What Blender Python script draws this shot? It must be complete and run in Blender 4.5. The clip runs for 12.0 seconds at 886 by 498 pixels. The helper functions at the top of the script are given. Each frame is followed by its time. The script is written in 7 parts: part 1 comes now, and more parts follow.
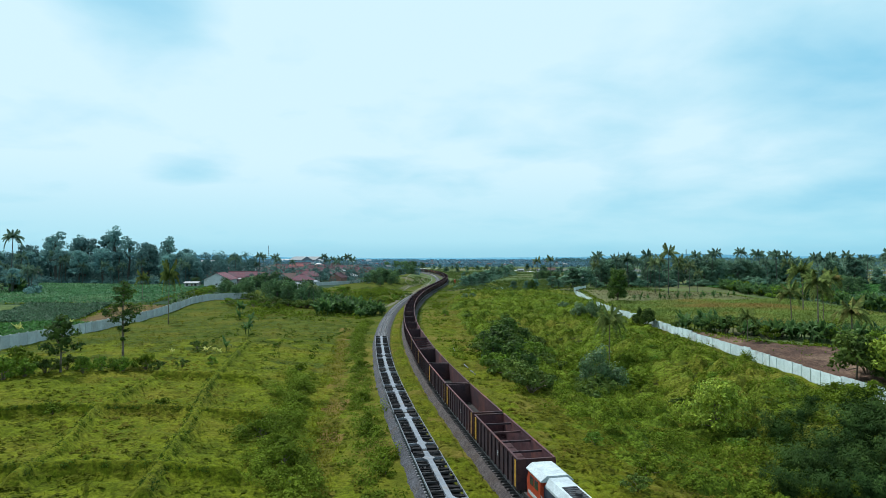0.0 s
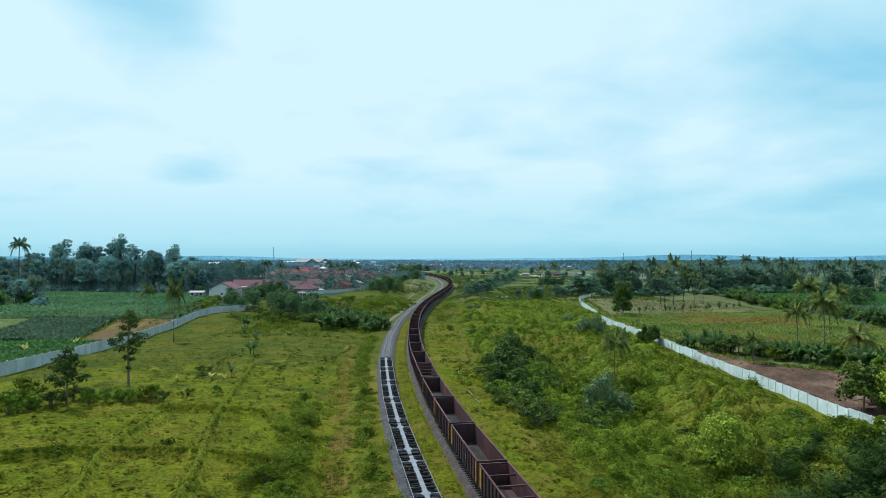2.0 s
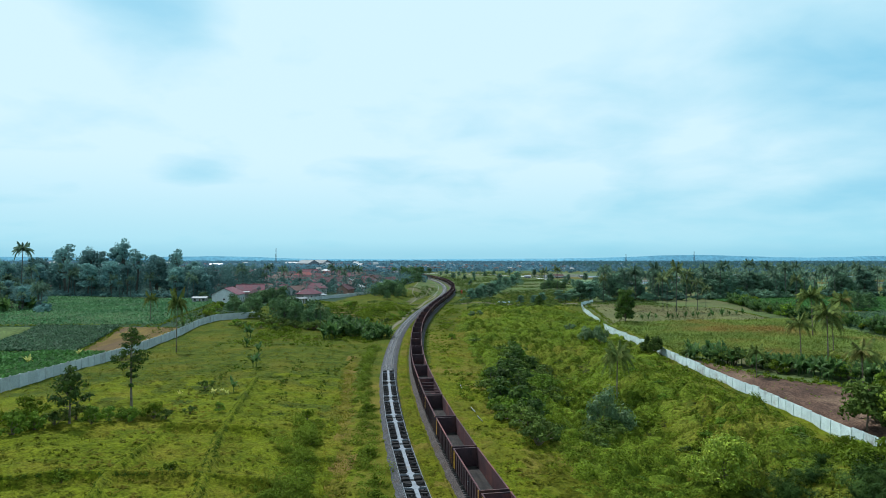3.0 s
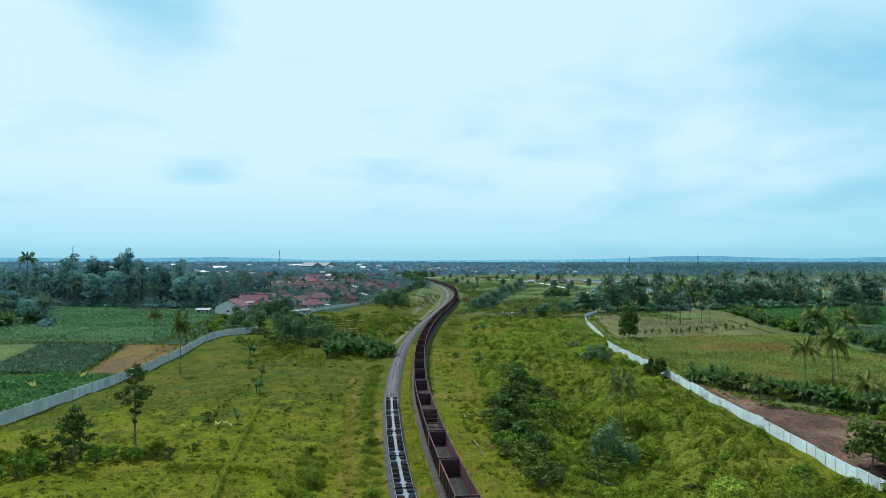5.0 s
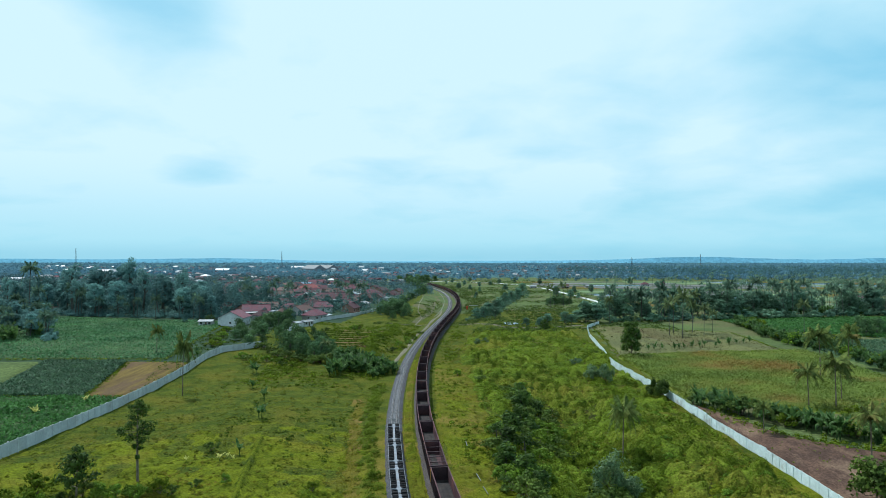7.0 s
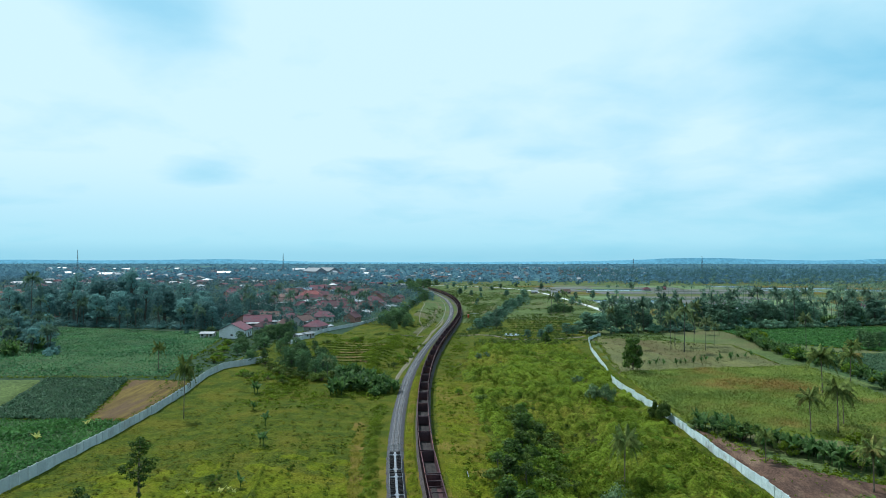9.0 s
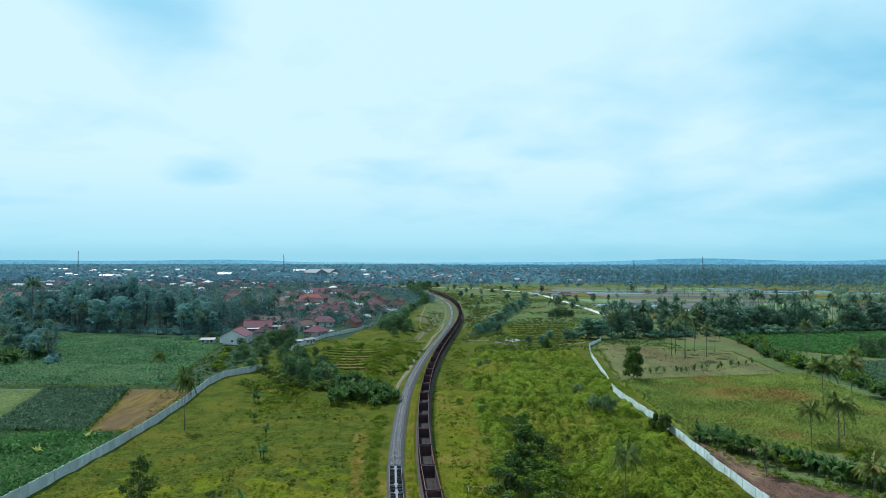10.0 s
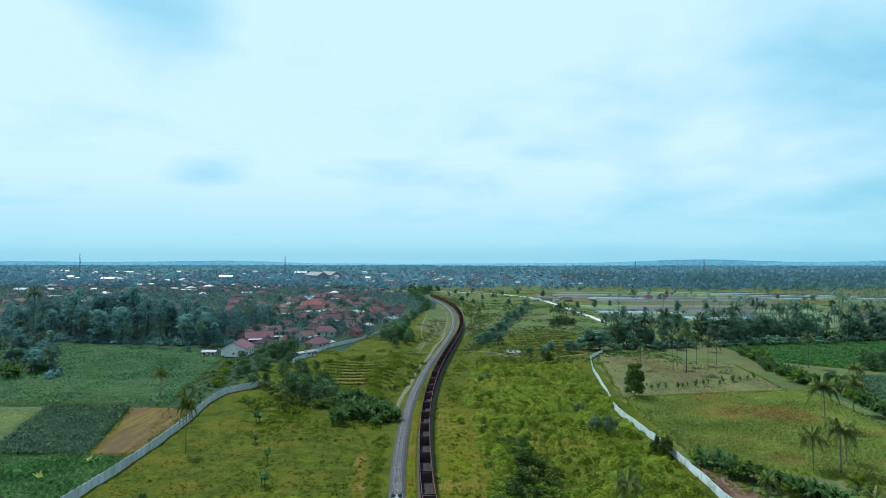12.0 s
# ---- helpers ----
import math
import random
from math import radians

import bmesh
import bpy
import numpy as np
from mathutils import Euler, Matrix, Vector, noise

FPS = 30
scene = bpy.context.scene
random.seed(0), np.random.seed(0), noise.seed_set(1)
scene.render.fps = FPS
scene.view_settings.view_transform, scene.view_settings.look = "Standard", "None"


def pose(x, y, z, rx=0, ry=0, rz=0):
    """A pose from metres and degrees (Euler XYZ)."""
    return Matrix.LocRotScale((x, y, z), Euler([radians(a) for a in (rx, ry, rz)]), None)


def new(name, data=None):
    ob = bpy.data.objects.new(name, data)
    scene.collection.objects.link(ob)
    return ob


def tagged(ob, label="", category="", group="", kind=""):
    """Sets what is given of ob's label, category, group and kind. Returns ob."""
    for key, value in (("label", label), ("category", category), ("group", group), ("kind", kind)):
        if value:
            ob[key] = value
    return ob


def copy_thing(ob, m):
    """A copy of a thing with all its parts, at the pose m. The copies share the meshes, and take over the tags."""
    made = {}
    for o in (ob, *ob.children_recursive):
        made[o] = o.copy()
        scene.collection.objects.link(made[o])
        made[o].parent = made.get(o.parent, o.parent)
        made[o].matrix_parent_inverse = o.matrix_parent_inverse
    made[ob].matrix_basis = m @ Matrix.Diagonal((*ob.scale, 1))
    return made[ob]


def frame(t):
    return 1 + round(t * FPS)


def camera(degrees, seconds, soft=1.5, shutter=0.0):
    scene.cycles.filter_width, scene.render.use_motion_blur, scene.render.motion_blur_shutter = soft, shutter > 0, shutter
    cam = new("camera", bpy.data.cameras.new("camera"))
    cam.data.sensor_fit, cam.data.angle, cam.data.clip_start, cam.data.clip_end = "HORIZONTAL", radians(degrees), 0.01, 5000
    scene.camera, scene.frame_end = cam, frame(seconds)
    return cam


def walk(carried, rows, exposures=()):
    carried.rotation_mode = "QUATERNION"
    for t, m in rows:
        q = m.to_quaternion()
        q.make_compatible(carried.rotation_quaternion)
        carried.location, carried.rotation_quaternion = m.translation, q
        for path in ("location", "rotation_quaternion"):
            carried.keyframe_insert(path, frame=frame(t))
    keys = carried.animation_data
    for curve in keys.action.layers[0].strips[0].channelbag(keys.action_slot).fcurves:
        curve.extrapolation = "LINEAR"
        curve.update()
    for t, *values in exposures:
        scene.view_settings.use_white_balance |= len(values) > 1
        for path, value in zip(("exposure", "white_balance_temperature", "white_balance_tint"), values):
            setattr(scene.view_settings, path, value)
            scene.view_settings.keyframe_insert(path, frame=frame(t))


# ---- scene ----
cam = camera(70.5, 12.0, 0.6)
# seconds, height, yaw: a drone that climbs straight up and slowly turns to its left
RISE = [(0.0, 18.52, 0.0), (0.5, 19.34, 0.08), (1.0, 20.48, 0.2), (1.5, 21.74, 0.31), (2.0, 23.04, 0.42), (2.5, 24.38, 0.53),
        (3.0, 25.78, 0.63), (4.0, 28.6, 0.8), (5.0, 31.45, 0.93), (5.5, 32.87, 0.98), (6.0, 34.27, 1.03), (6.5, 35.66, 1.08),
        (7.0, 37.04, 1.13), (8.0, 39.95, 1.2), (9.0, 42.95, 1.25), (9.5, 44.42, 1.28), (10.0, 45.88, 1.3), (10.5, 47.35, 1.33),
        (11.0, 48.82, 1.35), (11.5, 50.33, 1.38), (12.0, 51.85, 1.41)]
walk(cam, [(t, pose(0, 0, z, 90.79 + 0.01 * t, 0, yaw)) for t, z, yaw in RISE], [(0.0, 0.0, 5960, 8), (12.0, 0.0, 5740, 6)])

# ---- sky and sun ----
SUN_UP, SUN_TURN = radians(57), radians(-38)   # elevation; bearing from +y, minus: to the west (-x)
world = bpy.data.worlds.new("sky")
scene.world = world
world.use_nodes = True


def nodes_of(tree):
    tree.nodes.clear()
    return tree.nodes, tree.links


def build_world():
    n, l = nodes_of(world.node_tree)
    out, bg = n.new("ShaderNodeOutputWorld"), n.new("ShaderNodeBackground")
    sky = n.new("ShaderNodeTexSky")
    sky.sky_type, sky.sun_disc = "NISHITA", False
    sky.sun_elevation, sky.sun_rotation = SUN_UP, SUN_TURN
    sky.air_density, sky.dust_density = 1.0, 2.0
    coord = n.new("ShaderNodeTexCoord")
    split = n.new("ShaderNodeSeparateXYZ")
    l.new(coord.outputs["Generated"], split.inputs[0])
    # flatten the sky dome so that clouds lie in a layer
    lift = n.new("ShaderNodeMath")
    lift.operation, lift.inputs[1].default_value = "ADD", 0.22
    l.new(split.outputs["Z"], lift.inputs[0])
    flat = n.new("ShaderNodeVectorMath")
    flat.operation = "DIVIDE"
    lifts = n.new("ShaderNodeCombineXYZ")
    for i in range(3):
        l.new(lift.outputs[0], lifts.inputs[i])
    l.new(coord.outputs["Generated"], flat.inputs[0])
    l.new(lifts.outputs[0], flat.inputs[1])
    big, small = n.new("ShaderNodeTexNoise"), n.new("ShaderNodeTexNoise")
    for node, scale, detail, rough in ((big, 0.9, 3, 0.45), (small, 2.6, 5, 0.5)):
        node.inputs["Scale"].default_value, node.inputs["Detail"].default_value = scale, detail
        node.inputs["Roughness"].default_value, node.inputs["Distortion"].default_value = rough, 0.2
        l.new(flat.outputs[0], node.inputs["Vector"])
    both = n.new("ShaderNodeMix")
    both.inputs[0].default_value = 0.5
    l.new(big.outputs["Fac"], both.inputs[2])
    l.new(small.outputs["Fac"], both.inputs[3])
    thick = n.new("ShaderNodeMath")
    thick.operation, thick.inputs[1].default_value = "MULTIPLY_ADD", 0.8
    thick.inputs[2].default_value = 0.29
    l.new(both.outputs[0], thick.inputs[0])
    # the veil thins towards the east, and in a few soft gaps: direction, width, depth
    east = n.new("ShaderNodeMapRange")
    east.interpolation_type = "SMOOTHSTEP"
    for key, v in (("From Min", 0.02), ("From Max", 0.75), ("To Min", 0.0), ("To Max", -0.17)):
        east.inputs[key].default_value = v
    l.new(split.outputs["X"], east.inputs["Value"])
    veil = n.new("ShaderNodeMath")
    l.new(thick.outputs[0], veil.inputs[0])
    l.new(east.outputs[0], veil.inputs[1])
    veil = veil.outputs[0]
    for way, wide, deep in (((-0.365, 0.92, 0.125), (0.085, 0.085, 0.03), 0.21), ((-0.39, 0.855, 0.345), (0.10, 0.10, 0.065), 0.25), ((0.52, 0.85, 0.07), (0.10, 0.10, 0.035), 0.14),
                            ((-0.12, 0.98, 0.14), (0.07, 0.07, 0.02), 0.06), ((0.52, 0.81, 0.25), (0.17, 0.17, 0.07), 0.17), ((-0.52, 0.85, 0.10), (0.06, 0.06, 0.02), 0.06)):
        off = n.new("ShaderNodeVectorMath")
        off.operation, off.inputs[1].default_value = "SUBTRACT", way
        l.new(coord.outputs["Generated"], off.inputs[0])
        shrink = n.new("ShaderNodeVectorMath")
        shrink.operation, shrink.inputs[1].default_value = "DIVIDE", wide
        l.new(off.outputs[0], shrink.inputs[0])
        far_off = n.new("ShaderNodeVectorMath")
        far_off.operation = "LENGTH"
        l.new(shrink.outputs[0], far_off.inputs[0])
        gap = n.new("ShaderNodeMapRange")
        gap.interpolation_type = "SMOOTHSTEP"
        for key, v in (("From Min", 0.0), ("From Max", 1.5), ("To Min", deep), ("To Max", 0.0)):
            gap.inputs[key].default_value = v
        l.new(far_off.outputs["Value"], gap.inputs["Value"])
        less = n.new("ShaderNodeMath")
        less.operation = "SUBTRACT"
        l.new(veil, less.inputs[0])
        l.new(gap.outputs[0], less.inputs[1])
        veil = less.outputs[0]
    ramp = n.new("ShaderNodeValToRGB")
    ramp.color_ramp.interpolation = "LINEAR"
    stops = ((0.38, (0.31, 0.66, 0.82, 1)), (0.54, (0.54, 0.82, 0.90, 1)), (0.68, (0.745, 0.935, 0.965, 1)))
    while len(ramp.color_ramp.elements) < 3:
        ramp.color_ramp.elements.new(0.5)
    for e, (pos, c) in zip(ramp.color_ramp.elements, stops):
        e.position, e.color = pos, c
    l.new(veil, ramp.inputs[0])
    # the band of blue air above the horizon
    low = n.new("ShaderNodeMapRange")
    low.inputs["From Min"].default_value, low.inputs["From Max"].default_value = -0.01, 0.16
    low.inputs["To Min"].default_value, low.inputs["To Max"].default_value = 0.75, 0.0
    low.interpolation_type = "SMOOTHSTEP"
    l.new(split.outputs["Z"], low.inputs["Value"])
    air = n.new("ShaderNodeMix")
    air.data_type = "RGBA"
    air.inputs[7].default_value = (0.37, 0.75, 0.84, 1)
    l.new(low.outputs[0], air.inputs[0])
    l.new(ramp.outputs[0], air.inputs[6])
    # the dense air close to the horizon
    dense = n.new("ShaderNodeMapRange")
    dense.interpolation_type = "SMOOTHSTEP"
    for key, v in (("From Min", 0.002), ("From Max", 0.03), ("To Min", 0.34), ("To Max", 0.0)):
        dense.inputs[key].default_value = v
    l.new(split.outputs["Z"], dense.inputs["Value"])
    thick_air = n.new("ShaderNodeMix")
    thick_air.data_type = "RGBA"
    thick_air.inputs[7].default_value = (0.23, 0.54, 0.68, 1)
    l.new(dense.outputs[0], thick_air.inputs[0])
    l.new(air.outputs[2], thick_air.inputs[6])
    scaled = n.new("ShaderNodeVectorMath")
    scaled.operation = "SCALE"
    scaled.inputs["Scale"].default_value = 0.07
    l.new(sky.outputs[0], scaled.inputs[0])
    mix = n.new("ShaderNodeMix")
    mix.data_type = "RGBA"
    mix.inputs[0].default_value = 0.95
    l.new(scaled.outputs[0], mix.inputs[6])
    l.new(thick_air.outputs[2], mix.inputs[7])
    l.new(mix.outputs[2], bg.inputs["Color"])
    bg.inputs["Strength"].default_value = 1.0
    l.new(bg.outputs[0], out.inputs[0])


build_world()
sun = new("sun", bpy.data.lights.new("sun", "SUN"))
sun.data.energy, sun.data.angle, sun.data.color = 5.0, radians(4), (1.0, 0.97, 0.90)
sun.rotation_euler = Vector((-math.sin(SUN_TURN) * math.cos(SUN_UP), -math.cos(SUN_TURN) * math.cos(SUN_UP), -math.sin(SUN_UP))).to_track_quat("-Z", "Y").to_euler()

# ---- materials ----


def material(name, a, b, scale=1.0, rough=0.8, metal=0.0, bump=0.3, fine=12.0, c=None, patch=0.15, island=0.0, one=0.0, spec=0.3, lo=0.38, hi=0.62, depth=0.02, stretch=None, vary=0.22, thin=0.0, sheen=0.0):
    """A surface mixed from colours a and b by noise of that scale (per metre), with patches of c, fine relief, and
    brightness that varies from piece to piece (island: within one mesh; one: between objects)."""
    m = bpy.data.materials.new(name)
    m.use_nodes = True
    n, l = nodes_of(m.node_tree)
    out, bsdf = n.new("ShaderNodeOutputMaterial"), n.new("ShaderNodeBsdfPrincipled")
    l.new(bsdf.outputs[0], out.inputs[0])
    bsdf.inputs["Roughness"].default_value, bsdf.inputs["Metallic"].default_value = rough, metal
    bsdf.inputs["Specular IOR Level"].default_value = spec
    if sheen:
        # the soft nap of grass and creeper
        bsdf.inputs["Sheen Weight"].default_value, bsdf.inputs["Sheen Roughness"].default_value = sheen, 0.45
        bsdf.inputs["Sheen Tint"].default_value = (0.62, 0.70, 0.10, 1)
    geo = n.new("ShaderNodeNewGeometry")
    where = geo.outputs["Position"]
    if stretch:
        mul = n.new("ShaderNodeVectorMath")
        mul.operation = "MULTIPLY"
        mul.inputs[1].default_value = stretch
        l.new(where, mul.inputs[0])
        where = mul.outputs[0]

    def cloud(s, detail):
        t = n.new("ShaderNodeTexNoise")
        t.inputs["Scale"].default_value, t.inputs["Detail"].default_value, t.inputs["Roughness"].default_value = s, detail, 0.62
        l.new(where, t.inputs["Vector"])
        return t.outputs["Fac"]

    def ranged(value, f0, f1, t0, t1):
        r = n.new("ShaderNodeMapRange")
        for key, v in (("From Min", f0), ("From Max", f1), ("To Min", t0), ("To Max", t1)):
            r.inputs[key].default_value = v
        l.new(value, r.inputs["Value"])
        return r.outputs[0]

    def mixed(fac, p, q):
        x = n.new("ShaderNodeMix")
        x.data_type = "RGBA"
        l.new(fac, x.inputs[0])
        for socket, v in ((x.inputs[6], p), (x.inputs[7], q)):
            if isinstance(v, tuple):
                socket.default_value = (*v, 1)
            else:
                l.new(v, socket)
        return x.outputs[2]

    grain = cloud(scale * fine, 3)
    colour = mixed(ranged(cloud(scale, 5), lo, hi, 0, 1), a, b)
    if c:
        colour = mixed(ranged(cloud(scale * 0.31, 4), 0.62 - patch, 0.72 - patch * 0.6, 0, 1), colour, c)
    hsv = n.new("ShaderNodeHueSaturation")
    l.new(colour, hsv.inputs["Color"])
    value = ranged(grain, 0.3, 0.7, 1 - vary, 1 + vary)
    for amount, source in ((island, geo.outputs["Random Per Island"]), (one, None)):
        if amount:
            source = source or n.new("ShaderNodeObjectInfo").outputs["Random"]
            times = n.new("ShaderNodeMath")
            times.operation = "MULTIPLY"
            l.new(value, times.inputs[0])
            l.new(ranged(source, 0, 1, 1 - amount, 1 + amount), times.inputs[1])
            value = times.outputs[0]
    l.new(value, hsv.inputs["Value"])
    l.new(hsv.outputs[0], bsdf.inputs["Base Color"])
    if thin:
        # light that shines through a leaf
        glow, blend = n.new("ShaderNodeBsdfTranslucent"), n.new("ShaderNodeMixShader")
        blend.inputs[0].default_value = thin
        l.new(hsv.outputs[0], glow.inputs["Color"])
        l.new(bsdf.outputs[0], blend.inputs[1])
        l.new(glow.outputs[0], blend.inputs[2])
        l.new(blend.outputs[0], out.inputs[0])
    if bump:
        rel = n.new("ShaderNodeBump")
        rel.inputs["Strength"].default_value, rel.inputs["Distance"].default_value = bump, depth
        l.new(grain, rel.inputs["Height"])
        l.new(rel.outputs[0], bsdf.inputs["Normal"])
    return m


GRASS = material("meadow_grass", (0.088, 0.102, 0.005), (0.049, 0.064, 0.003), 0.3, 1.0, 0, 1.0, 9, (0.094, 0.090, 0.008), 0.13, depth=0.16, vary=0.5, spec=0.05, sheen=0.07)
# far meadow: greener, and darkened in colour to offset its brightness from above
FAR_MEADOW = material("far_meadow_grass", (0.058, 0.069, 0.007), (0.028, 0.043, 0.005), 0.3, 1.0, 0, 1.0, 9, (0.070, 0.068, 0.008), 0.13, depth=0.16, vary=0.65, spec=0.05, sheen=0.07)
VERGE = material("verge_turf", (0.086, 0.090, 0.007), (0.054, 0.062, 0.005), 0.35, 1.0, 0, 0.8, 8, (0.112, 0.090, 0.018), 0.14, depth=0.12, vary=0.35, spec=0.05, sheen=0.07)
# dark ground under the scrub: shade between the humps is put into its colour
SCRUB_SHADE = material("scrub_gap_shade", (0.040, 0.046, 0.009), (0.020, 0.026, 0.006), 0.4, 1.0, 0, 1.0, 9, (0.058, 0.050, 0.012), 0.12, depth=0.3, vary=0.5, spec=0.05)
DRY_TURF = material("worn_dry_turf", (0.098, 0.085, 0.011), (0.069, 0.067, 0.008), 0.4, 1.0, 0, 0.8, 9, (0.128, 0.088, 0.026), 0.13, depth=0.12, vary=0.4, spec=0.05)
CREEPER = material("creeper_cover", (0.092, 0.128, 0.011), (0.055, 0.083, 0.008), 0.1, 0.95, 0, 1.0, 24, (0.112, 0.112, 0.014), 0.12, depth=0.25, vary=0.65, spec=0.05)
WEED = material("weed_leaf", (0.115, 0.159, 0.011), (0.069, 0.103, 0.008), 0.1, 0.9, 0, 0, 3, island=0.3, spec=0.08, thin=0.28)
BLADE = material("grass_blade", (0.120, 0.134, 0.008), (0.081, 0.098, 0.006), 0.12, 0.9, 0, 0, 3, (0.140, 0.118, 0.015), 0.13, island=0.2, spec=0.1, thin=0.55)
GOLD = material("sunlit_verge_grass", (0.134, 0.136, 0.009), (0.087, 0.099, 0.007), 0.15, 0.9, 0, 0, 3, (0.19, 0.14, 0.028), 0.13, island=0.25, spec=0.1, thin=0.55)
LEAF = material("tree_leaf", (0.070, 0.118, 0.018), (0.038, 0.072, 0.018), 0.4, 0.7, 0, 0, 3, island=0.5, one=0.3, spec=0.15, thin=0.4)
BUSH_LEAF = material("bush_leaf", (0.135, 0.216, 0.020), (0.068, 0.125, 0.015), 0.4, 0.8, 0, 0, 3, island=0.3, one=0.25, spec=0.1, thin=0.3)
DARK_BUSH = material("dark_bush_leaf", (0.092, 0.132, 0.022), (0.044, 0.074, 0.017), 0.4, 0.8, 0, 0, 3, island=0.36, one=0.3, spec=0.1, thin=0.28)
FAR_SCRUB = material("far_scrub_leaf", (0.092, 0.128, 0.030), (0.048, 0.080, 0.022), 0.2, 0.9, 0, 0, 3, island=0.3, spec=0.05, thin=0.35)
# dark weed leaves; on the field banks they also paint the shaded side
BANK_LEAF = material("bank_weed_leaf", (0.060, 0.098, 0.006), (0.034, 0.062, 0.006), 0.3, 0.9, 0, 0, 3, island=0.4, spec=0.1, thin=0.3)
# woods, belt and village leaves: blue distance haze is mixed into these colours
LEAF_WOOD = material("hazed_wood_leaf", (0.138, 0.254, 0.229), (0.085, 0.172, 0.174), 0.06, 0.8, 0, 0, 3, island=0.2, one=0.35, spec=0.08, thin=0.4)
LEAF_EAST = material("hazed_grove_leaf", (0.124, 0.210, 0.127), (0.074, 0.142, 0.103), 0.06, 0.8, 0, 0, 3, island=0.26, one=0.4, spec=0.08, thin=0.35)
VILLAGE_LEAF = material("hazed_village_leaf", (0.090, 0.165, 0.140), (0.053, 0.107, 0.107), 0.08, 0.9, 0, 0, 3, island=0.25, spec=0.08, thin=0.3)
MID_LEAF = material("thicket_leaf", (0.094, 0.158, 0.059), (0.050, 0.097, 0.045), 0.2, 0.8, 0, 0, 3, island=0.3, one=0.4, spec=0.1, thin=0.3)
# haze-blue is mixed into the next two frond colours as well
PALM_WOOD = material("hazed_palm_frond", (0.120, 0.190, 0.120), (0.072, 0.128, 0.088), 0.3, 0.7, 0, 0, 3, island=0.4, one=0.25, spec=0.1, thin=0.4)
PALM_FAR = material("hazed_plantation_frond", (0.074, 0.142, 0.140), (0.050, 0.106, 0.114), 0.02, 0.9, 0, 0, 3, island=0.18, spec=0.02, thin=0.45)
PALM_FIELD = material("field_palm_frond", (0.143, 0.182, 0.073), (0.078, 0.112, 0.047), 0.3, 0.7, 0, 0, 3, island=0.35, one=0.25, spec=0.1, thin=0.3)
BAMBOO_LEAF = material("bamboo_leaf", (0.044, 0.078, 0.017), (0.017, 0.037, 0.010), 0.35, 0.9, 0, 0, 3, island=0.4, one=0.25, spec=0.05, thin=0.08)
LEAF_YELLOW = material("young_leaf", (0.294, 0.356, 0.037), (0.144, 0.219, 0.025), 0.7, 0.7, 0, 0, 3, island=0.4, one=0.15, spec=0.15, thin=0.35)
LEAF_GREY = material("silvery_leaf", (0.140, 0.215, 0.092), (0.060, 0.112, 0.050), 0.8, 0.5, 0, 0, 3, island=0.45, one=0.1, spec=0.25, thin=0.35)
PALM_LEAF = material("palm_frond", (0.176, 0.215, 0.057), (0.086, 0.122, 0.036), 0.5, 0.9, 0, 0, 3, (0.19, 0.14, 0.05), 0.06, island=0.35, one=0.2, spec=0.03, thin=0.25)
BANANA_LEAF = material("banana_leaf", (0.080, 0.145, 0.038), (0.040, 0.086, 0.026), 0.7, 0.6, 0, 0, 3, island=0.45, one=0.2, spec=0.12, thin=0.4)
# two far foliage colours with painted haze, the farther one bluer and paler
FAR_LEAF = material("hazed_far_foliage", (0.074, 0.134, 0.140), (0.048, 0.096, 0.118), 0.012, 0.9, 0, 0, 3, island=0.2, spec=0.1, thin=0.3)
FAR_WOOD = material("hazed_far_woodland", (0.112, 0.208, 0.256), (0.074, 0.150, 0.204), 0.003, 1.0, 0, 0, 3, island=0.12, spec=0.0, thin=0.4)
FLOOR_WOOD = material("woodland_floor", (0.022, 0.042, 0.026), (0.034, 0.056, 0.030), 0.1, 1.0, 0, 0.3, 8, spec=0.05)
FARMLAND = material("farmland", (0.078, 0.106, 0.036), (0.052, 0.076, 0.028), 0.05, 1.0, 0, 0.5, 24, (0.092, 0.086, 0.042), 0.13, depth=0.2, spec=0.05, vary=0.45)
# far ground tinted blue: the haze is in its colour
FAR_PLAIN = material("hazed_plain", (0.062, 0.120, 0.142), (0.050, 0.100, 0.122), 0.004, 1.0, 0, 0, 12, (0.075, 0.135, 0.115), 0.1, spec=0.0)
BARK = material("bark", (0.10, 0.08, 0.055), (0.17, 0.14, 0.105), 2.0, 0.9, 0, 0.6, 6)
# trunks in the woods: shade put into a darker, greyer copy of the bark
BARK_DARK = material("shaded_bark", (0.060, 0.064, 0.056), (0.090, 0.092, 0.078), 2.0, 0.9, 0, 0.4, 6)
PLASTER_WHITE = material("white_plaster", (0.56, 0.59, 0.60), (0.47, 0.50, 0.51), 0.5, 0.85, 0, 0.2, 9, (0.36, 0.37, 0.36), 0.06)
BALLAST = material("ballast_stone", (0.034, 0.036, 0.044), (0.058, 0.060, 0.070), 1.2, 0.9, 0, 1.0, 5, (0.045, 0.038, 0.036), 0.1, depth=0.1, vary=0.8)
BALLAST_DARK = material("oily_ballast", (0.036, 0.029, 0.029), (0.060, 0.050, 0.048), 1.2, 0.9, 0, 1.0, 5, (0.042, 0.030, 0.024), 0.12, depth=0.1, vary=0.8)
SLEEPER_DARK = material("brown_sleeper", (0.11, 0.098, 0.096), (0.066, 0.057, 0.056), 3, 0.9, 0, 0.3, 8, one=0.25)
SLEEPER = material("concrete_sleeper", (0.204, 0.208, 0.217), (0.119, 0.123, 0.132), 3, 0.85, 0, 0.3, 8, one=0.25)
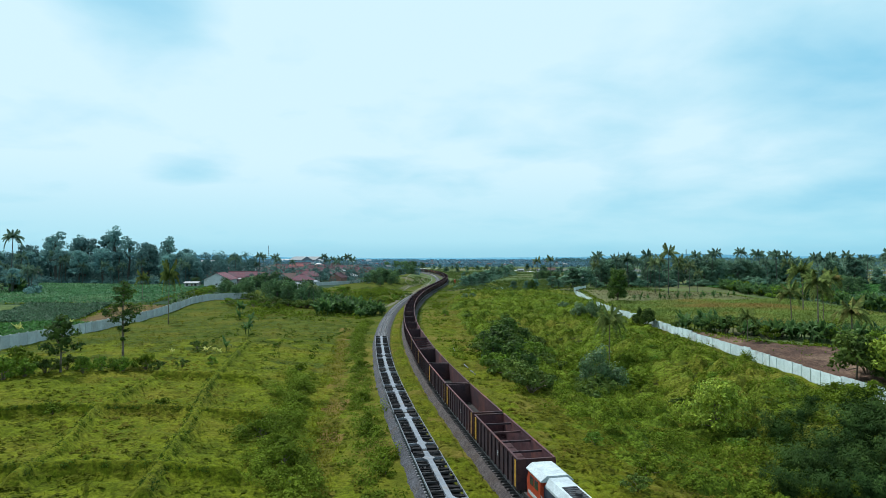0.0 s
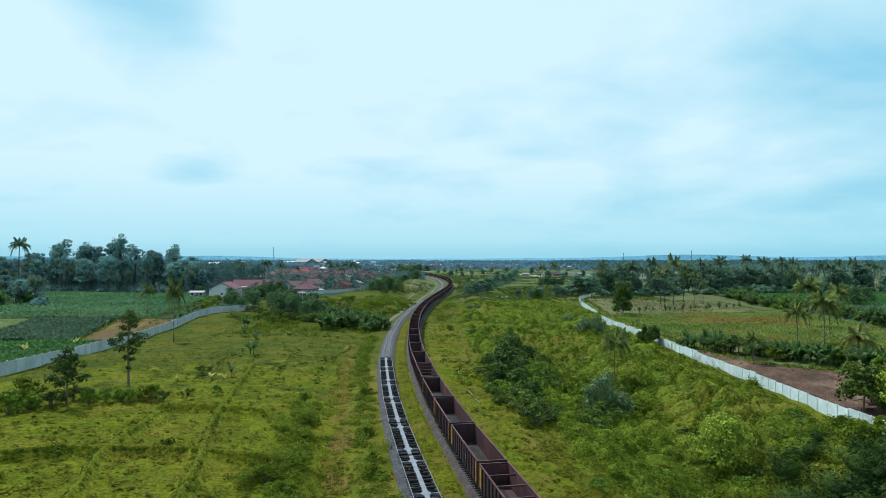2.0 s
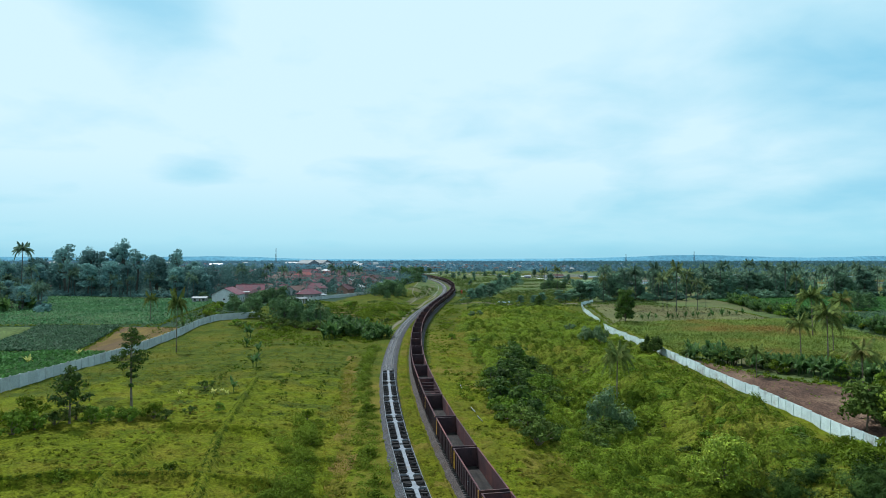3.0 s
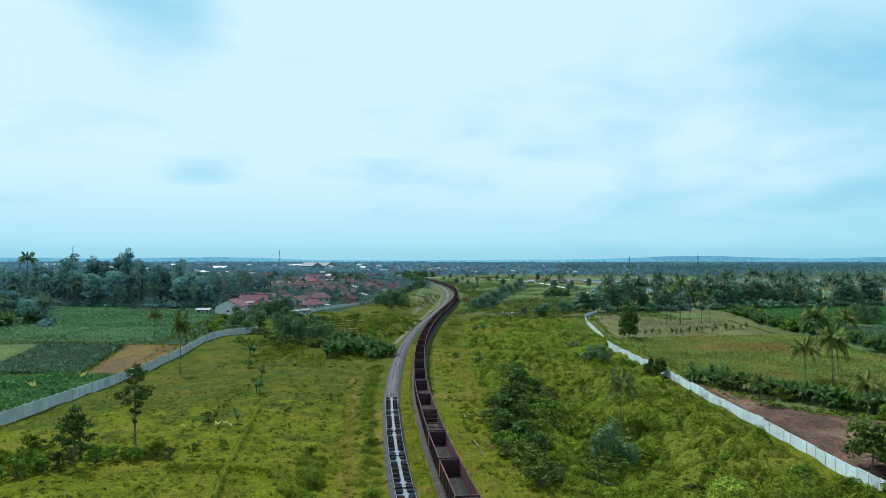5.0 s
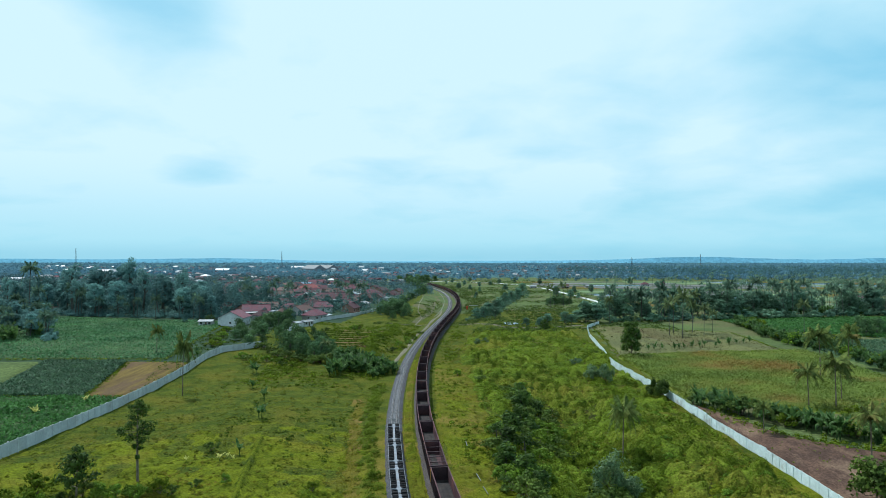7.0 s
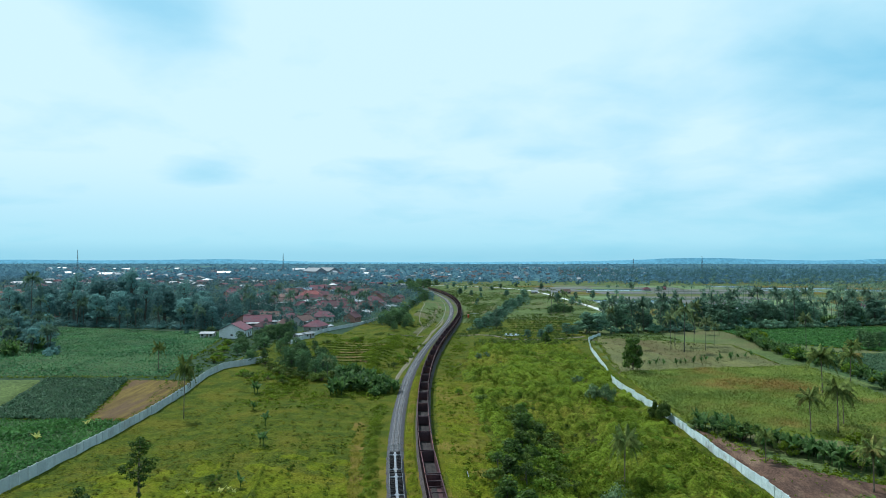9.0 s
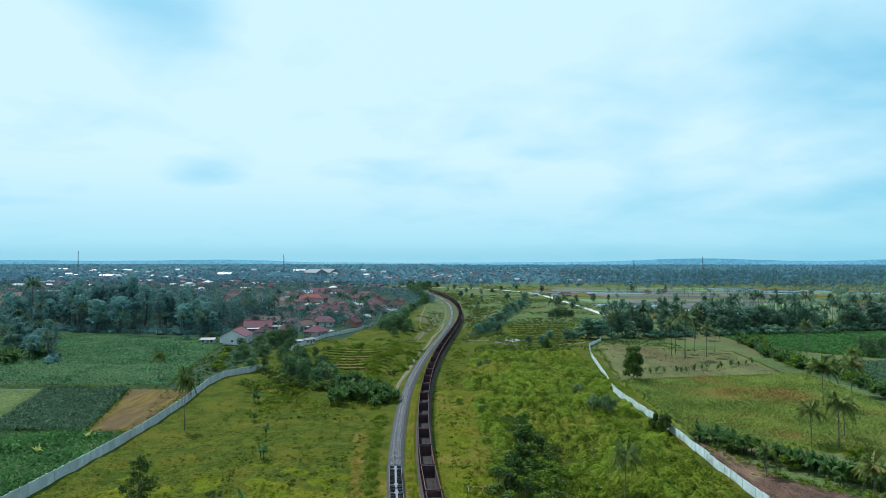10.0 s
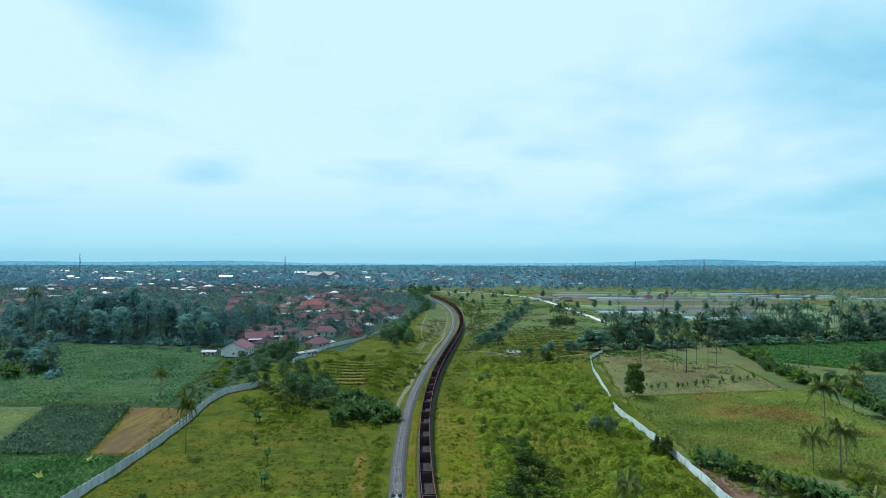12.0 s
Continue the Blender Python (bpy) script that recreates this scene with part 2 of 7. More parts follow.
RAIL = material("rail_steel", (0.20, 0.18, 0.18), (0.11, 0.09, 0.085), 3, 0.42, 0.5, 0.1, 8)
RUST = material("wagon_rust_brown", (0.044, 0.022, 0.027), (0.026, 0.015, 0.020), 0.9, 0.75, 0, 0.3, 9, (0.070, 0.030, 0.027), 0.12, one=0.15)
RUST_RED = material("wagon_inner_rust", (0.070, 0.026, 0.030), (0.040, 0.018, 0.023), 0.8, 0.8, 0, 0.3, 9, (0.120, 0.042, 0.034), 0.1, one=0.3)
COAL_DUST = material("coal_dust", (0.012, 0.011, 0.012), (0.027, 0.022, 0.020), 0.9, 0.9, 0, 0.5, 9, one=0.2)
DARK_STEEL = material("dark_steel", (0.022, 0.022, 0.026), (0.042, 0.038, 0.038), 1.5, 0.6, 0.2, 0.2, 9)
FLAT_GREY = material("grey_painted_steel", (0.17, 0.185, 0.215), (0.115, 0.127, 0.150), 1.1, 0.55, 0, 0.15, 9, (0.16, 0.14, 0.13), 0.06)
BLACK_STEEL = material("blackened_steel", (0.010, 0.010, 0.012), (0.022, 0.020, 0.020), 1.5, 0.85, 0, 0.2, 9, spec=0.1)
YELLOW = material("yellow_stripe_paint", (0.50, 0.27, 0.02), (0.33, 0.18, 0.02), 2, 0.6, 0, 0.2, 8)
ORANGE = material("orange_painted_steel", (0.40, 0.055, 0.020), (0.32, 0.042, 0.018), 1.0, 0.45, 0, 0.1, 9)
WHITE_PAINT = material("white_painted_steel", (0.42, 0.47, 0.49), (0.32, 0.36, 0.38), 0.9, 0.5, 0, 0.1, 9, (0.36, 0.36, 0.35), 0.06)
NAVY = material("dark_blue_steel", (0.025, 0.035, 0.055), (0.040, 0.052, 0.075), 1.0, 0.5, 0, 0.1, 9)
GLASS = material("dark_window_glass", (0.02, 0.025, 0.03), (0.03, 0.035, 0.04), 1, 0.08, 0, 0, 3, spec=0.6)
PANEL = material("precast_concrete", (0.44, 0.47, 0.47), (0.36, 0.39, 0.40), 0.7, 0.85, 0, 0.2, 12, (0.33, 0.34, 0.33), 0.08, one=0.1)
# eastern wall: its sunlit brightness is put into a whiter concrete colour
PANEL_WHITE = material("sunlit_white_concrete", (0.560, 0.655, 0.655), (0.459, 0.543, 0.549), 0.7, 0.85, 0, 0.2, 12, (0.30, 0.32, 0.30), 0.06, one=0.08)
DIRT = material("bare_earth", (0.095, 0.058, 0.042), (0.054, 0.034, 0.027), 0.4, 0.95, 0, 0.9, 9, (0.15, 0.10, 0.07), 0.12, depth=0.2, vary=0.5, spec=0.05, stretch=(1.4, 0.5, 1))
STRAW = material("dry_stubble", (0.133, 0.097, 0.028), (0.078, 0.053, 0.023), 0.7, 0.95, 0, 0.8, 14, (0.085, 0.056, 0.034), 0.1, depth=0.1, vary=0.4, spec=0.05, stretch=(1, 0.12, 1))
CROP_SOIL = material("crop_soil", (0.050, 0.084, 0.030), (0.034, 0.062, 0.024), 0.2, 0.95, 0, 0.8, 12, depth=0.15, spec=0.1, vary=0.35)
MAIZE_SOIL = material("maize_ground", (0.111, 0.139, 0.024), (0.085, 0.111, 0.020), 0.1, 0.95, 0, 0.6, 10, (0.15, 0.110, 0.030), 0.07, depth=0.15, spec=0.05, vary=0.3)
STUBBLE = material("grazed_field", (0.111, 0.112, 0.044), (0.078, 0.084, 0.036), 0.12, 0.95, 0, 0.7, 16, (0.076, 0.066, 0.030), 0.11, depth=0.1, spec=0.05, vary=0.35, stretch=(1, 0.4, 1))
TERRACE = material("terrace_grass", (0.099, 0.088, 0.023), (0.068, 0.072, 0.014), 0.2, 1.0, 0, 0.8, 12, (0.120, 0.074, 0.036), 0.15, depth=0.15, spec=0.05, vary=0.45)
CROP_BLUE = material("broad_crop_leaf", (0.077, 0.183, 0.070), (0.048, 0.127, 0.053), 0.05, 0.7, 0, 0, 3, island=0.22, spec=0.12, thin=0.35)
CROP_GREEN = material("bright_crop_leaf", (0.062, 0.153, 0.037), (0.035, 0.103, 0.025), 0.2, 0.7, 0, 0, 3, island=0.35, spec=0.1, thin=0.35)
CROP_DARK = material("young_maize_leaf", (0.064, 0.120, 0.062), (0.043, 0.089, 0.048), 0.3, 0.7, 0, 0, 3, island=0.35, spec=0.15, thin=0.3)
MAIZE = material("ripening_maize", (0.148, 0.188, 0.037), (0.106, 0.156, 0.033), 0.05, 0.8, 0, 0, 3, (0.205, 0.140, 0.040), 0.08, island=0.12, spec=0.1, thin=0.3)
PATH_EARTH = material("pale_track_earth", (0.135, 0.120, 0.080), (0.090, 0.082, 0.050), 0.5, 0.95, 0, 0.5, 10, depth=0.1, vary=0.3)
CONCRETE_ROAD = material("concrete_road", (0.46, 0.47, 0.46), (0.38, 0.39, 0.38), 0.3, 0.9, 0, 0.2, 12, (0.30, 0.29, 0.26), 0.08)
ASPHALT = material("road_surface", (0.30, 0.31, 0.31), (0.22, 0.23, 0.23), 0.4, 0.9, 0, 0.3, 12)
TILE_RED = material("clay_roof_tile", (0.104, 0.032, 0.042), (0.058, 0.021, 0.032), 0.8, 0.85, 0, 0.6, 8, (0.065, 0.036, 0.046), 0.14, one=0.5, depth=0.05, stretch=(1, 1, 4))
TILE_BROWN = material("weathered_roof_tile", (0.105, 0.060, 0.052), (0.070, 0.042, 0.040), 0.8, 0.9, 0, 0.6, 8, one=0.35, depth=0.05, stretch=(1, 1, 4))
ZINC = material("zinc_sheet", (0.217, 0.238, 0.254), (0.156, 0.171, 0.192), 0.6, 0.45, 0.1, 0.2, 9, (0.2, 0.16, 0.14), 0.08, one=0.45)
PLASTER = material("painted_plaster", (0.38, 0.40, 0.40), (0.29, 0.31, 0.31), 0.5, 0.85, 0, 0.2, 9, (0.23, 0.23, 0.22), 0.08, one=0.35)
PLASTER_PINK = material("salmon_plaster", (0.36, 0.20, 0.16), (0.28, 0.155, 0.125), 0.5, 0.85, 0, 0.2, 9, one=0.3)
WOOD = material("painted_wood", (0.12, 0.08, 0.05), (0.08, 0.055, 0.04), 1.5, 0.7, 0, 0.2, 9, one=0.2)
WATER = material("paddy_water", (0.10, 0.13, 0.13), (0.07, 0.10, 0.10), 0.05, 0.06, 0, 0.05, 30, spec=0.5, depth=0.01)
PADDY = material("paddy_field", (0.080, 0.124, 0.046), (0.056, 0.092, 0.038), 0.03, 0.95, 0, 0.4, 30, (0.078, 0.070, 0.056), 0.12, one=0.3)
MUD = material("wet_paddy_mud", (0.066, 0.067, 0.061), (0.048, 0.050, 0.048), 0.04, 0.7, 0, 0.4, 20, (0.075, 0.085, 0.060), 0.1, one=0.25)
BANK_EARTH = material("cutting_earth", (0.130, 0.112, 0.084), (0.072, 0.076, 0.036), 0.18, 0.95, 0, 0.7, 9, (0.060, 0.072, 0.020), 0.14, depth=0.2, vary=0.4, spec=0.05)
TILE_ORANGE = material("orange_roof_tile", (0.200, 0.052, 0.050), (0.130, 0.036, 0.040), 0.8, 0.85, 0, 0.5, 8, one=0.3, depth=0.05)
BLUE_SHEET = material("blue_roof_sheet", (0.045, 0.120, 0.200), (0.030, 0.085, 0.150), 0.6, 0.5, 0, 0.2, 9)
# hills coloured close to the horizon sky, their haze put into the colour
RIDGE_BLUE = material("hazed_ridge", (0.165, 0.360, 0.475), (0.145, 0.325, 0.440), 0.004, 1.0, 0, 0, 12, spec=0.0)

# ---- mesh building ----


class Geo:
    """Collects boxes, tubes, quads and strips into one mesh."""

    def __init__(self):
        self.v, self.f = [], []

    def quad(self, *p):
        k = len(self.v)
        self.v += [tuple(q) for q in p]
        self.f.append(tuple(range(k, k + len(p))))

    def box(self, x0, x1, y0, y1, z0, z1):
        k = len(self.v)
        self.v += [(x, y, z) for z in (z0, z1) for x, y in ((x0, y0), (x1, y0), (x1, y1), (x0, y1))]
        self.f += [(k + 3, k + 2, k + 1, k), (k + 4, k + 5, k + 6, k + 7)] + [(k + i, k + (i + 1) % 4, k + 4 + (i + 1) % 4, k + 4 + i) for i in range(4)]
        return self

    def tube(self, pts, radii, n=7, cap=True):
        k = len(self.v)
        pts = [Vector(p) for p in pts]
        for i, p in enumerate(pts):
            way = (pts[min(i + 1, len(pts) - 1)] - pts[max(i - 1, 0)]).normalized()
            side = way.cross(Vector((0.31, 0.95, 0.11))).normalized()
            up = way.cross(side)
            for j in range(n):
                a = 2 * math.pi * j / n
                self.v.append(tuple(p + radii[i] * (math.cos(a) * side + math.sin(a) * up)))
        for i in range(len(pts) - 1):
            for j in range(n):
                a, b = k + i * n + j, k + i * n + (j + 1) % n
                self.f.append((a, b, b + n, a + n))
        if cap:
            self.f.append(tuple(range(k + n - 1, k - 1, -1)))
            self.f.append(tuple(range(len(self.v) - n, len(self.v))))
        return self

    def prism(self, profile, axis, a0, a1):
        """A profile of (u, w) pulled along x ('x': u is y, w is z) or y ('y': u is x, w is z)."""
        k, n = len(self.v), len(profile)
        for a in (a0, a1):
            self.v += [(a, u, w) if axis == "x" else (u, a, w) for u, w in profile]
        self.f += [(k + i, k + (i + 1) % n, k + n + (i + 1) % n, k + n + i) for i in range(n)]
        self.f += [tuple(range(k + n - 1, k - 1, -1)), tuple(range(k + n, k + 2 * n))]
        return self

    def mesh(self, name, mat, smooth=False):
        me = bpy.data.meshes.new(name)
        me.from_pydata(self.v, [], self.f)
        bm = bmesh.new()
        bm.from_mesh(me)
        bmesh.ops.recalc_face_normals(bm, faces=bm.faces)
        bm.to_mesh(me)
        bm.free()
        me.materials.append(mat)
        if smooth:
            me.shade_smooth()
        return me


def part(name, shape, mat=None, parent=None, label="", smooth=False):
    """Links a Geo (or a mesh) as one object under parent."""
    ob = new(name, shape.mesh(name, mat, smooth) if isinstance(shape, Geo) else shape)
    ob.parent = parent
    return tagged(ob, label)


def big_mesh(name, verts, faces, mat, smooth=False):
    """One mesh from numpy arrays of places and of quads or triangles."""
    me = bpy.data.meshes.new(name)
    verts, faces = np.asarray(verts, np.float32), np.asarray(faces, np.int32)
    k = faces.shape[1]
    me.vertices.add(len(verts))
    me.vertices.foreach_set("co", verts.ravel())
    me.loops.add(faces.size)
    me.loops.foreach_set("vertex_index", faces.ravel())
    me.polygons.add(len(faces))
    me.polygons.foreach_set("loop_start", np.arange(0, faces.size, k, dtype=np.int32))
    me.update(calc_edges=True)
    me.materials.append(mat)
    if smooth:
        me.shade_smooth()
    return me


def leaves(rng, centres, size, flat=0.5, long=1.6, droop=0.0, normals=None, loose=0.42):
    """Leaf quads at the centres: random turns, flat 1: all level; or loosely facing the normals. Returns places and faces."""
    n = len(centres)
    size = np.broadcast_to(np.asarray(size, float), (n,)) * rng.uniform(0.6, 1.4, n)
    a = rng.uniform(0, 2 * np.pi, n)
    tip = rng.normal(0, 1 - flat * 0.8, n) - droop
    u = np.stack([np.cos(a), np.sin(a), tip], 1)
    u /= np.linalg.norm(u, axis=1)[:, None]
    w = np.stack([-np.sin(a), np.cos(a), rng.normal(0, 0.6, n)], 1)
    w /= np.linalg.norm(w, axis=1)[:, None]
    if normals is not None:
        face = normals + rng.normal(0, loose, (n, 3))
        u = np.cross(face, rng.normal(0, 1, (n, 3)))
        u /= np.linalg.norm(u, axis=1)[:, None] + 1e-9
        w = np.cross(face, u)
        w /= np.linalg.norm(w, axis=1)[:, None] + 1e-9
    u, w = u * (size * long / 2)[:, None], w * (size / 2)[:, None]
    v = np.stack([centres - u, centres + w * 0.9 - u * 0.15, centres + u, centres - w * 0.9 - u * 0.15], 1).reshape(-1, 3)
    return v, np.arange(4 * n).reshape(n, 4)


def value_noise(x, y, scale, seed=0):
    """Smooth noise from 0 to 1 on the plan."""
    u, w = np.asarray(x, float) / scale, np.asarray(y, float) / scale
    i, j = np.floor(u), np.floor(w)
    fx, fy = u - i, w - j
    fx, fy = fx * fx * (3 - 2 * fx), fy * fy * (3 - 2 * fy)

    def h(p, q):
        s = np.sin(p * 127.1 + q * 311.7 + seed * 74.7) * 43758.5453
        return s - np.floor(s)
    return (h(i, j) * (1 - fx) + h(i + 1, j) * fx) * (1 - fy) + (h(i, j + 1) * (1 - fx) + h(i + 1, j + 1) * fx) * fy


# ---- the lie of the land ----
# the eastern track's line: y, x
LINE = np.array([(-60, 30.5), (-20, 22.0), (10, 14.4), (30, 10.0), (46.8, 6.5), (60, 4.0), (73.7, 1.5), (87.7, -0.8), (101.4, -2.8),
                 (116.7, -4.7), (131.6, -6.4), (152, -8.1), (184.3, -9.9), (218, -10.7), (278, -9.4), (330, -6.2), (377, -2.6), (439, 1.2),
                 (525, 2.2), (600, -0.5), (654, -4.6), (745, -16.5), (853, -38), (950, -65), (1050, -100)])
LINE_SLOPE = np.gradient(LINE[:, 1], LINE[:, 0])
GAUGE, TRACK_GAP = 1.067, 6.5


def line_x(y):
    """x of the eastern track's centre at y."""
    y = np.clip(np.asarray(y, float), -60, 1050)
    i = np.clip(np.searchsorted(LINE[:, 0], y) - 1, 0, len(LINE) - 2)
    h = LINE[i + 1, 0] - LINE[i, 0]
    t = (y - LINE[i, 0]) / h
    return ((2 * t ** 3 - 3 * t ** 2 + 1) * LINE[i, 1] + (t ** 3 - 2 * t ** 2 + t) * h * LINE_SLOPE[i]
            + (3 * t ** 2 - 2 * t ** 3) * LINE[i + 1, 1] + (t ** 3 - t ** 2) * h * LINE_SLOPE[i + 1])


def smooth(a):
    a = np.clip(a, 0, 1)
    return a * a * (3 - 2 * a)


def land(x, y):
    """The ground's height: banks beside the railway, a hollow to its east, a bank to its west farther on."""
    x, y = np.asarray(x, float), np.asarray(y, float)
    d = x - (line_x(y) - TRACK_GAP / 2)
    a = np.abs(d)
    z = 1.9 * smooth((a - 7) / 26)
    west = 1.0 * smooth((a - 28) / 30) * smooth((160 - y) / 80) + 2.2 * smooth((a - 35) / 50) * smooth((y - 170) / 60)
    z = z + np.where(d < 0, west, 0.5 * smooth((a - 60) / 35) * smooth((330 - y) / 150))
    # the scrub east of the line lies in a hollow that rises to the wall
    fall = 1 - 0.62 * smooth((d - 38) / 17) - 0.22 * smooth((d - 64) / 12) - 0.16 * smooth((d - 78) / 20)
    z = z - 7 * smooth((d - 12) / 22) * fall * smooth((225 - y) / 80)
    berm = 1.6 * np.exp(-((d + 21) / 7) ** 2) * smooth((y - 222) / 40) * smooth((345 - y) / 30)
    return z + berm + 3.2 * np.exp(-((d + 26) / 12) ** 2) * smooth((y - 330) / 60) * smooth((620 - y) / 100)

# ---- ground ----


def spaced(marks):
    """Values from mark to mark: (from, to, step)."""
    out = []
    for a, b, step in marks:
        out += list(np.linspace(a, b, max(1, round((b - a) / step)), endpoint=False))
    return np.array(out + [marks[-1][1]])



def domes(x, y, cell, seed):
    """Rounded heads, one a cell of that width, 0 to 1: the nearest wins, with creases between them."""
    i, j = np.floor(x / cell), np.floor(y / cell)
    best = np.zeros_like(x)

    def h(p, q, k):
        v = np.sin(p * 127.1 + q * 311.7 + (seed + k) * 74.7) * 43758.5453
        return v - np.floor(v)
    for di in (-1, 0, 1):
        for dj in (-1, 0, 1):
            p, q = i + di, j + dj
            cx, cy = (p + 0.15 + 0.7 * h(p, q, 0)) * cell, (q + 0.15 + 0.7 * h(p, q, 1)) * cell
            r, tall = cell * (0.36 + 0.34 * h(p, q, 2)), 0.35 + 0.65 * h(p, q, 3)
            best = np.maximum(best, tall * np.sqrt(np.clip(1 - ((x - cx) ** 2 + (y - cy) ** 2) / r ** 2, 0, 1)))
    return best


def lumps(x, y):
    """How far the scrub east of the line heaves above the land."""
    x, y = np.asarray(x, float), np.asarray(y, float)
    d = x - (line_x(y) - TRACK_GAP / 2)
    mask = smooth((d - 12 - 5 * value_noise(y, y, 17, 9)) / 8) * (x < 56.5) * smooth((57 - x) / 4) * smooth((340 - y) / 60) * smooth((y - 20) / 20)
    wild = smooth((value_noise(x, y, 13, 7) * 0.6 + value_noise(x, y, 5, 8) * 0.4 - 0.22) / 0.36)
    bent = x + 0.9 * value_noise(x, y, 1.7, 33), y + 0.9 * value_noise(x, y, 1.9, 34)
    return mask * ((0.25 + 0.75 * wild) * (2.5 * domes(*bent, 4.4, 61) * (0.72 + 0.28 * domes(*bent, 1.3, 66)) + 0.6 * domes(*bent, 1.9, 64)) + 0.15 * value_noise(x, y, 0.8, 65))


BANKS = [[(-52, 63.5), (-46.3, 64.9), (-41.7, 67.5), (-33.5, 68.5), (-27, 68.9), (-20.1, 69.3)], [(-31.5, 46), (-32.8, 54.5), (-36.9, 66.7), (-37.5, 72.8), (-38.7, 83.6)],
         [(-21.5, 45), (-23.5, 54.5), (-25.9, 64.9), (-30.6, 82.2)], [(-40, 46), (-33, 48.5), (-24, 50.5), (-17, 51)], [(-40.1, 87.8), (-33, 88.6), (-26.3, 88.8)], [(-30.6, 82.2), (-34, 100), (-38, 122)]]


def ground_height(x, y):
    """The land with its tussocks and low field banks."""
    d = np.abs(x - (line_x(y) - TRACK_GAP / 2))
    rough = smooth((d - 6) / 8) * smooth((420 - y) / 200) * smooth((260 - np.abs(x)) / 80)
    bump = 0.5 * value_noise(x, y, 4.3, 1) + 0.34 * value_noise(x, y, 1.9, 2)
    bump = bump + 0.08 * (1 - np.abs(2 * value_noise(x + y * 0.3, y - x * 0.2, 1.35, 42) - 1)) ** 3
    z = land(x, y) - rough * bump
    for line in BANKS:
        for (ax, ay), (bx, by) in zip(line, line[1:]):
            t = np.clip(((x - ax) * (bx - ax) + (y - ay) * (by - ay)) / ((bx - ax) ** 2 + (by - ay) ** 2), 0, 1)
            off = np.hypot(x - ax - t * (bx - ax), y - ay - t * (by - ay))
            z = np.maximum(z, land(x, y) - 0.25 + 0.9 * smooth(1 - off / 0.95) - 0.4 * (off > 0.95))
    return z


def build_ground():
    xs = spaced([(-4800, -1500, 300), (-1500, -500, 60), (-500, -150, 12), (-150, -66, 2.5), (-66, 56, 0.9), (56, 170, 2.8), (170, 500, 12), (500, 1500, 60), (1500, 4800, 300)])
    ys = spaced([(-600, -100, 60), (-100, 30, 10), (30, 120, 0.8), (120, 200, 1.1), (200, 300, 2.0), (300, 520, 5), (520, 1200, 15), (1200, 2500, 60), (2500, 4900, 250)])
    x, y = np.meshgrid(xs, ys)
    z = ground_height(x, y)
    v = np.stack([x, y, z], 2).reshape(-1, 3)
    n, m = x.shape
    k = np.arange(n * m).reshape(n, m)
    f = np.stack([k[:-1, :-1], k[:-1, 1:], k[1:, 1:], k[1:, :-1]], 2).reshape(-1, 4)
    me = big_mesh("ground", v, f, GRASS, True)
    for mat in (FLOOR_WOOD, FARMLAND, FAR_PLAIN, SCRUB_SHADE, VERGE, FAR_MEADOW, DRY_TURF):
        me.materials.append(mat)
    c = v[f].mean(1)
    off = c[:, 0] - line_x(c[:, 1]) + 60 * (value_noise(c[:, 0], c[:, 1], 90, 4) - 0.5) * smooth((c[:, 1] - 500) / 300)
    patchy = 40 * (value_noise(c[:, 0], c[:, 1], 17, 23) + value_noise(c[:, 0], c[:, 1], 4, 24) - 1)
    kind = np.where(c[:, 1] + patchy > 118, 6, 0).astype(np.int32)
    kind[(off > -30) & (c[:, 1] > 420)] = 2
    kind[(c[:, 0] > 60 + 0.1 * np.maximum(0, c[:, 1] - 240)) & (c[:, 1] > 60)] = 2
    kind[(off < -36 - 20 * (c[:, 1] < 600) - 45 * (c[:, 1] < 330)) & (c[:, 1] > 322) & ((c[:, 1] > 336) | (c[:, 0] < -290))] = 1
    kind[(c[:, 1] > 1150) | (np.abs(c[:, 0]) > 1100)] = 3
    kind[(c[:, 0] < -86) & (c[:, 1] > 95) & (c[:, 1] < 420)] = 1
    side = c[:, 0] - (line_x(c[:, 1]) - TRACK_GAP / 2)
    edge = 15 + 7 * value_noise(c[:, 0], c[:, 1], 9, 19)
    kind[(side < edge) & (side > -7 - 5 * value_noise(c[:, 0], c[:, 1], 7, 20)) & (c[:, 1] + patchy < 130)] = 5
    # below the humps lies the ground coloured dark as shade
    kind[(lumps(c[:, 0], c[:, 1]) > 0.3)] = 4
    worn = np.abs(c[:, 0] - np.interp(c[:, 1], [38, 60, 85, 110, 160], [-9.5, -11.3, -14.2, -18.2, -25])) - 1.1 - 1.6 * (value_noise(c[:, 0], c[:, 1], 3.1, 71) - 0.4)
    kind[(worn < 0) & (c[:, 1] > 30) & (c[:, 1] < 165)] = 7
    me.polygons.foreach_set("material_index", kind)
    ob = new("ground", me)
    return tagged(ob, "uneven yellow-green grassland with worn and browned patches", "ground", kind="structure")


build_ground()


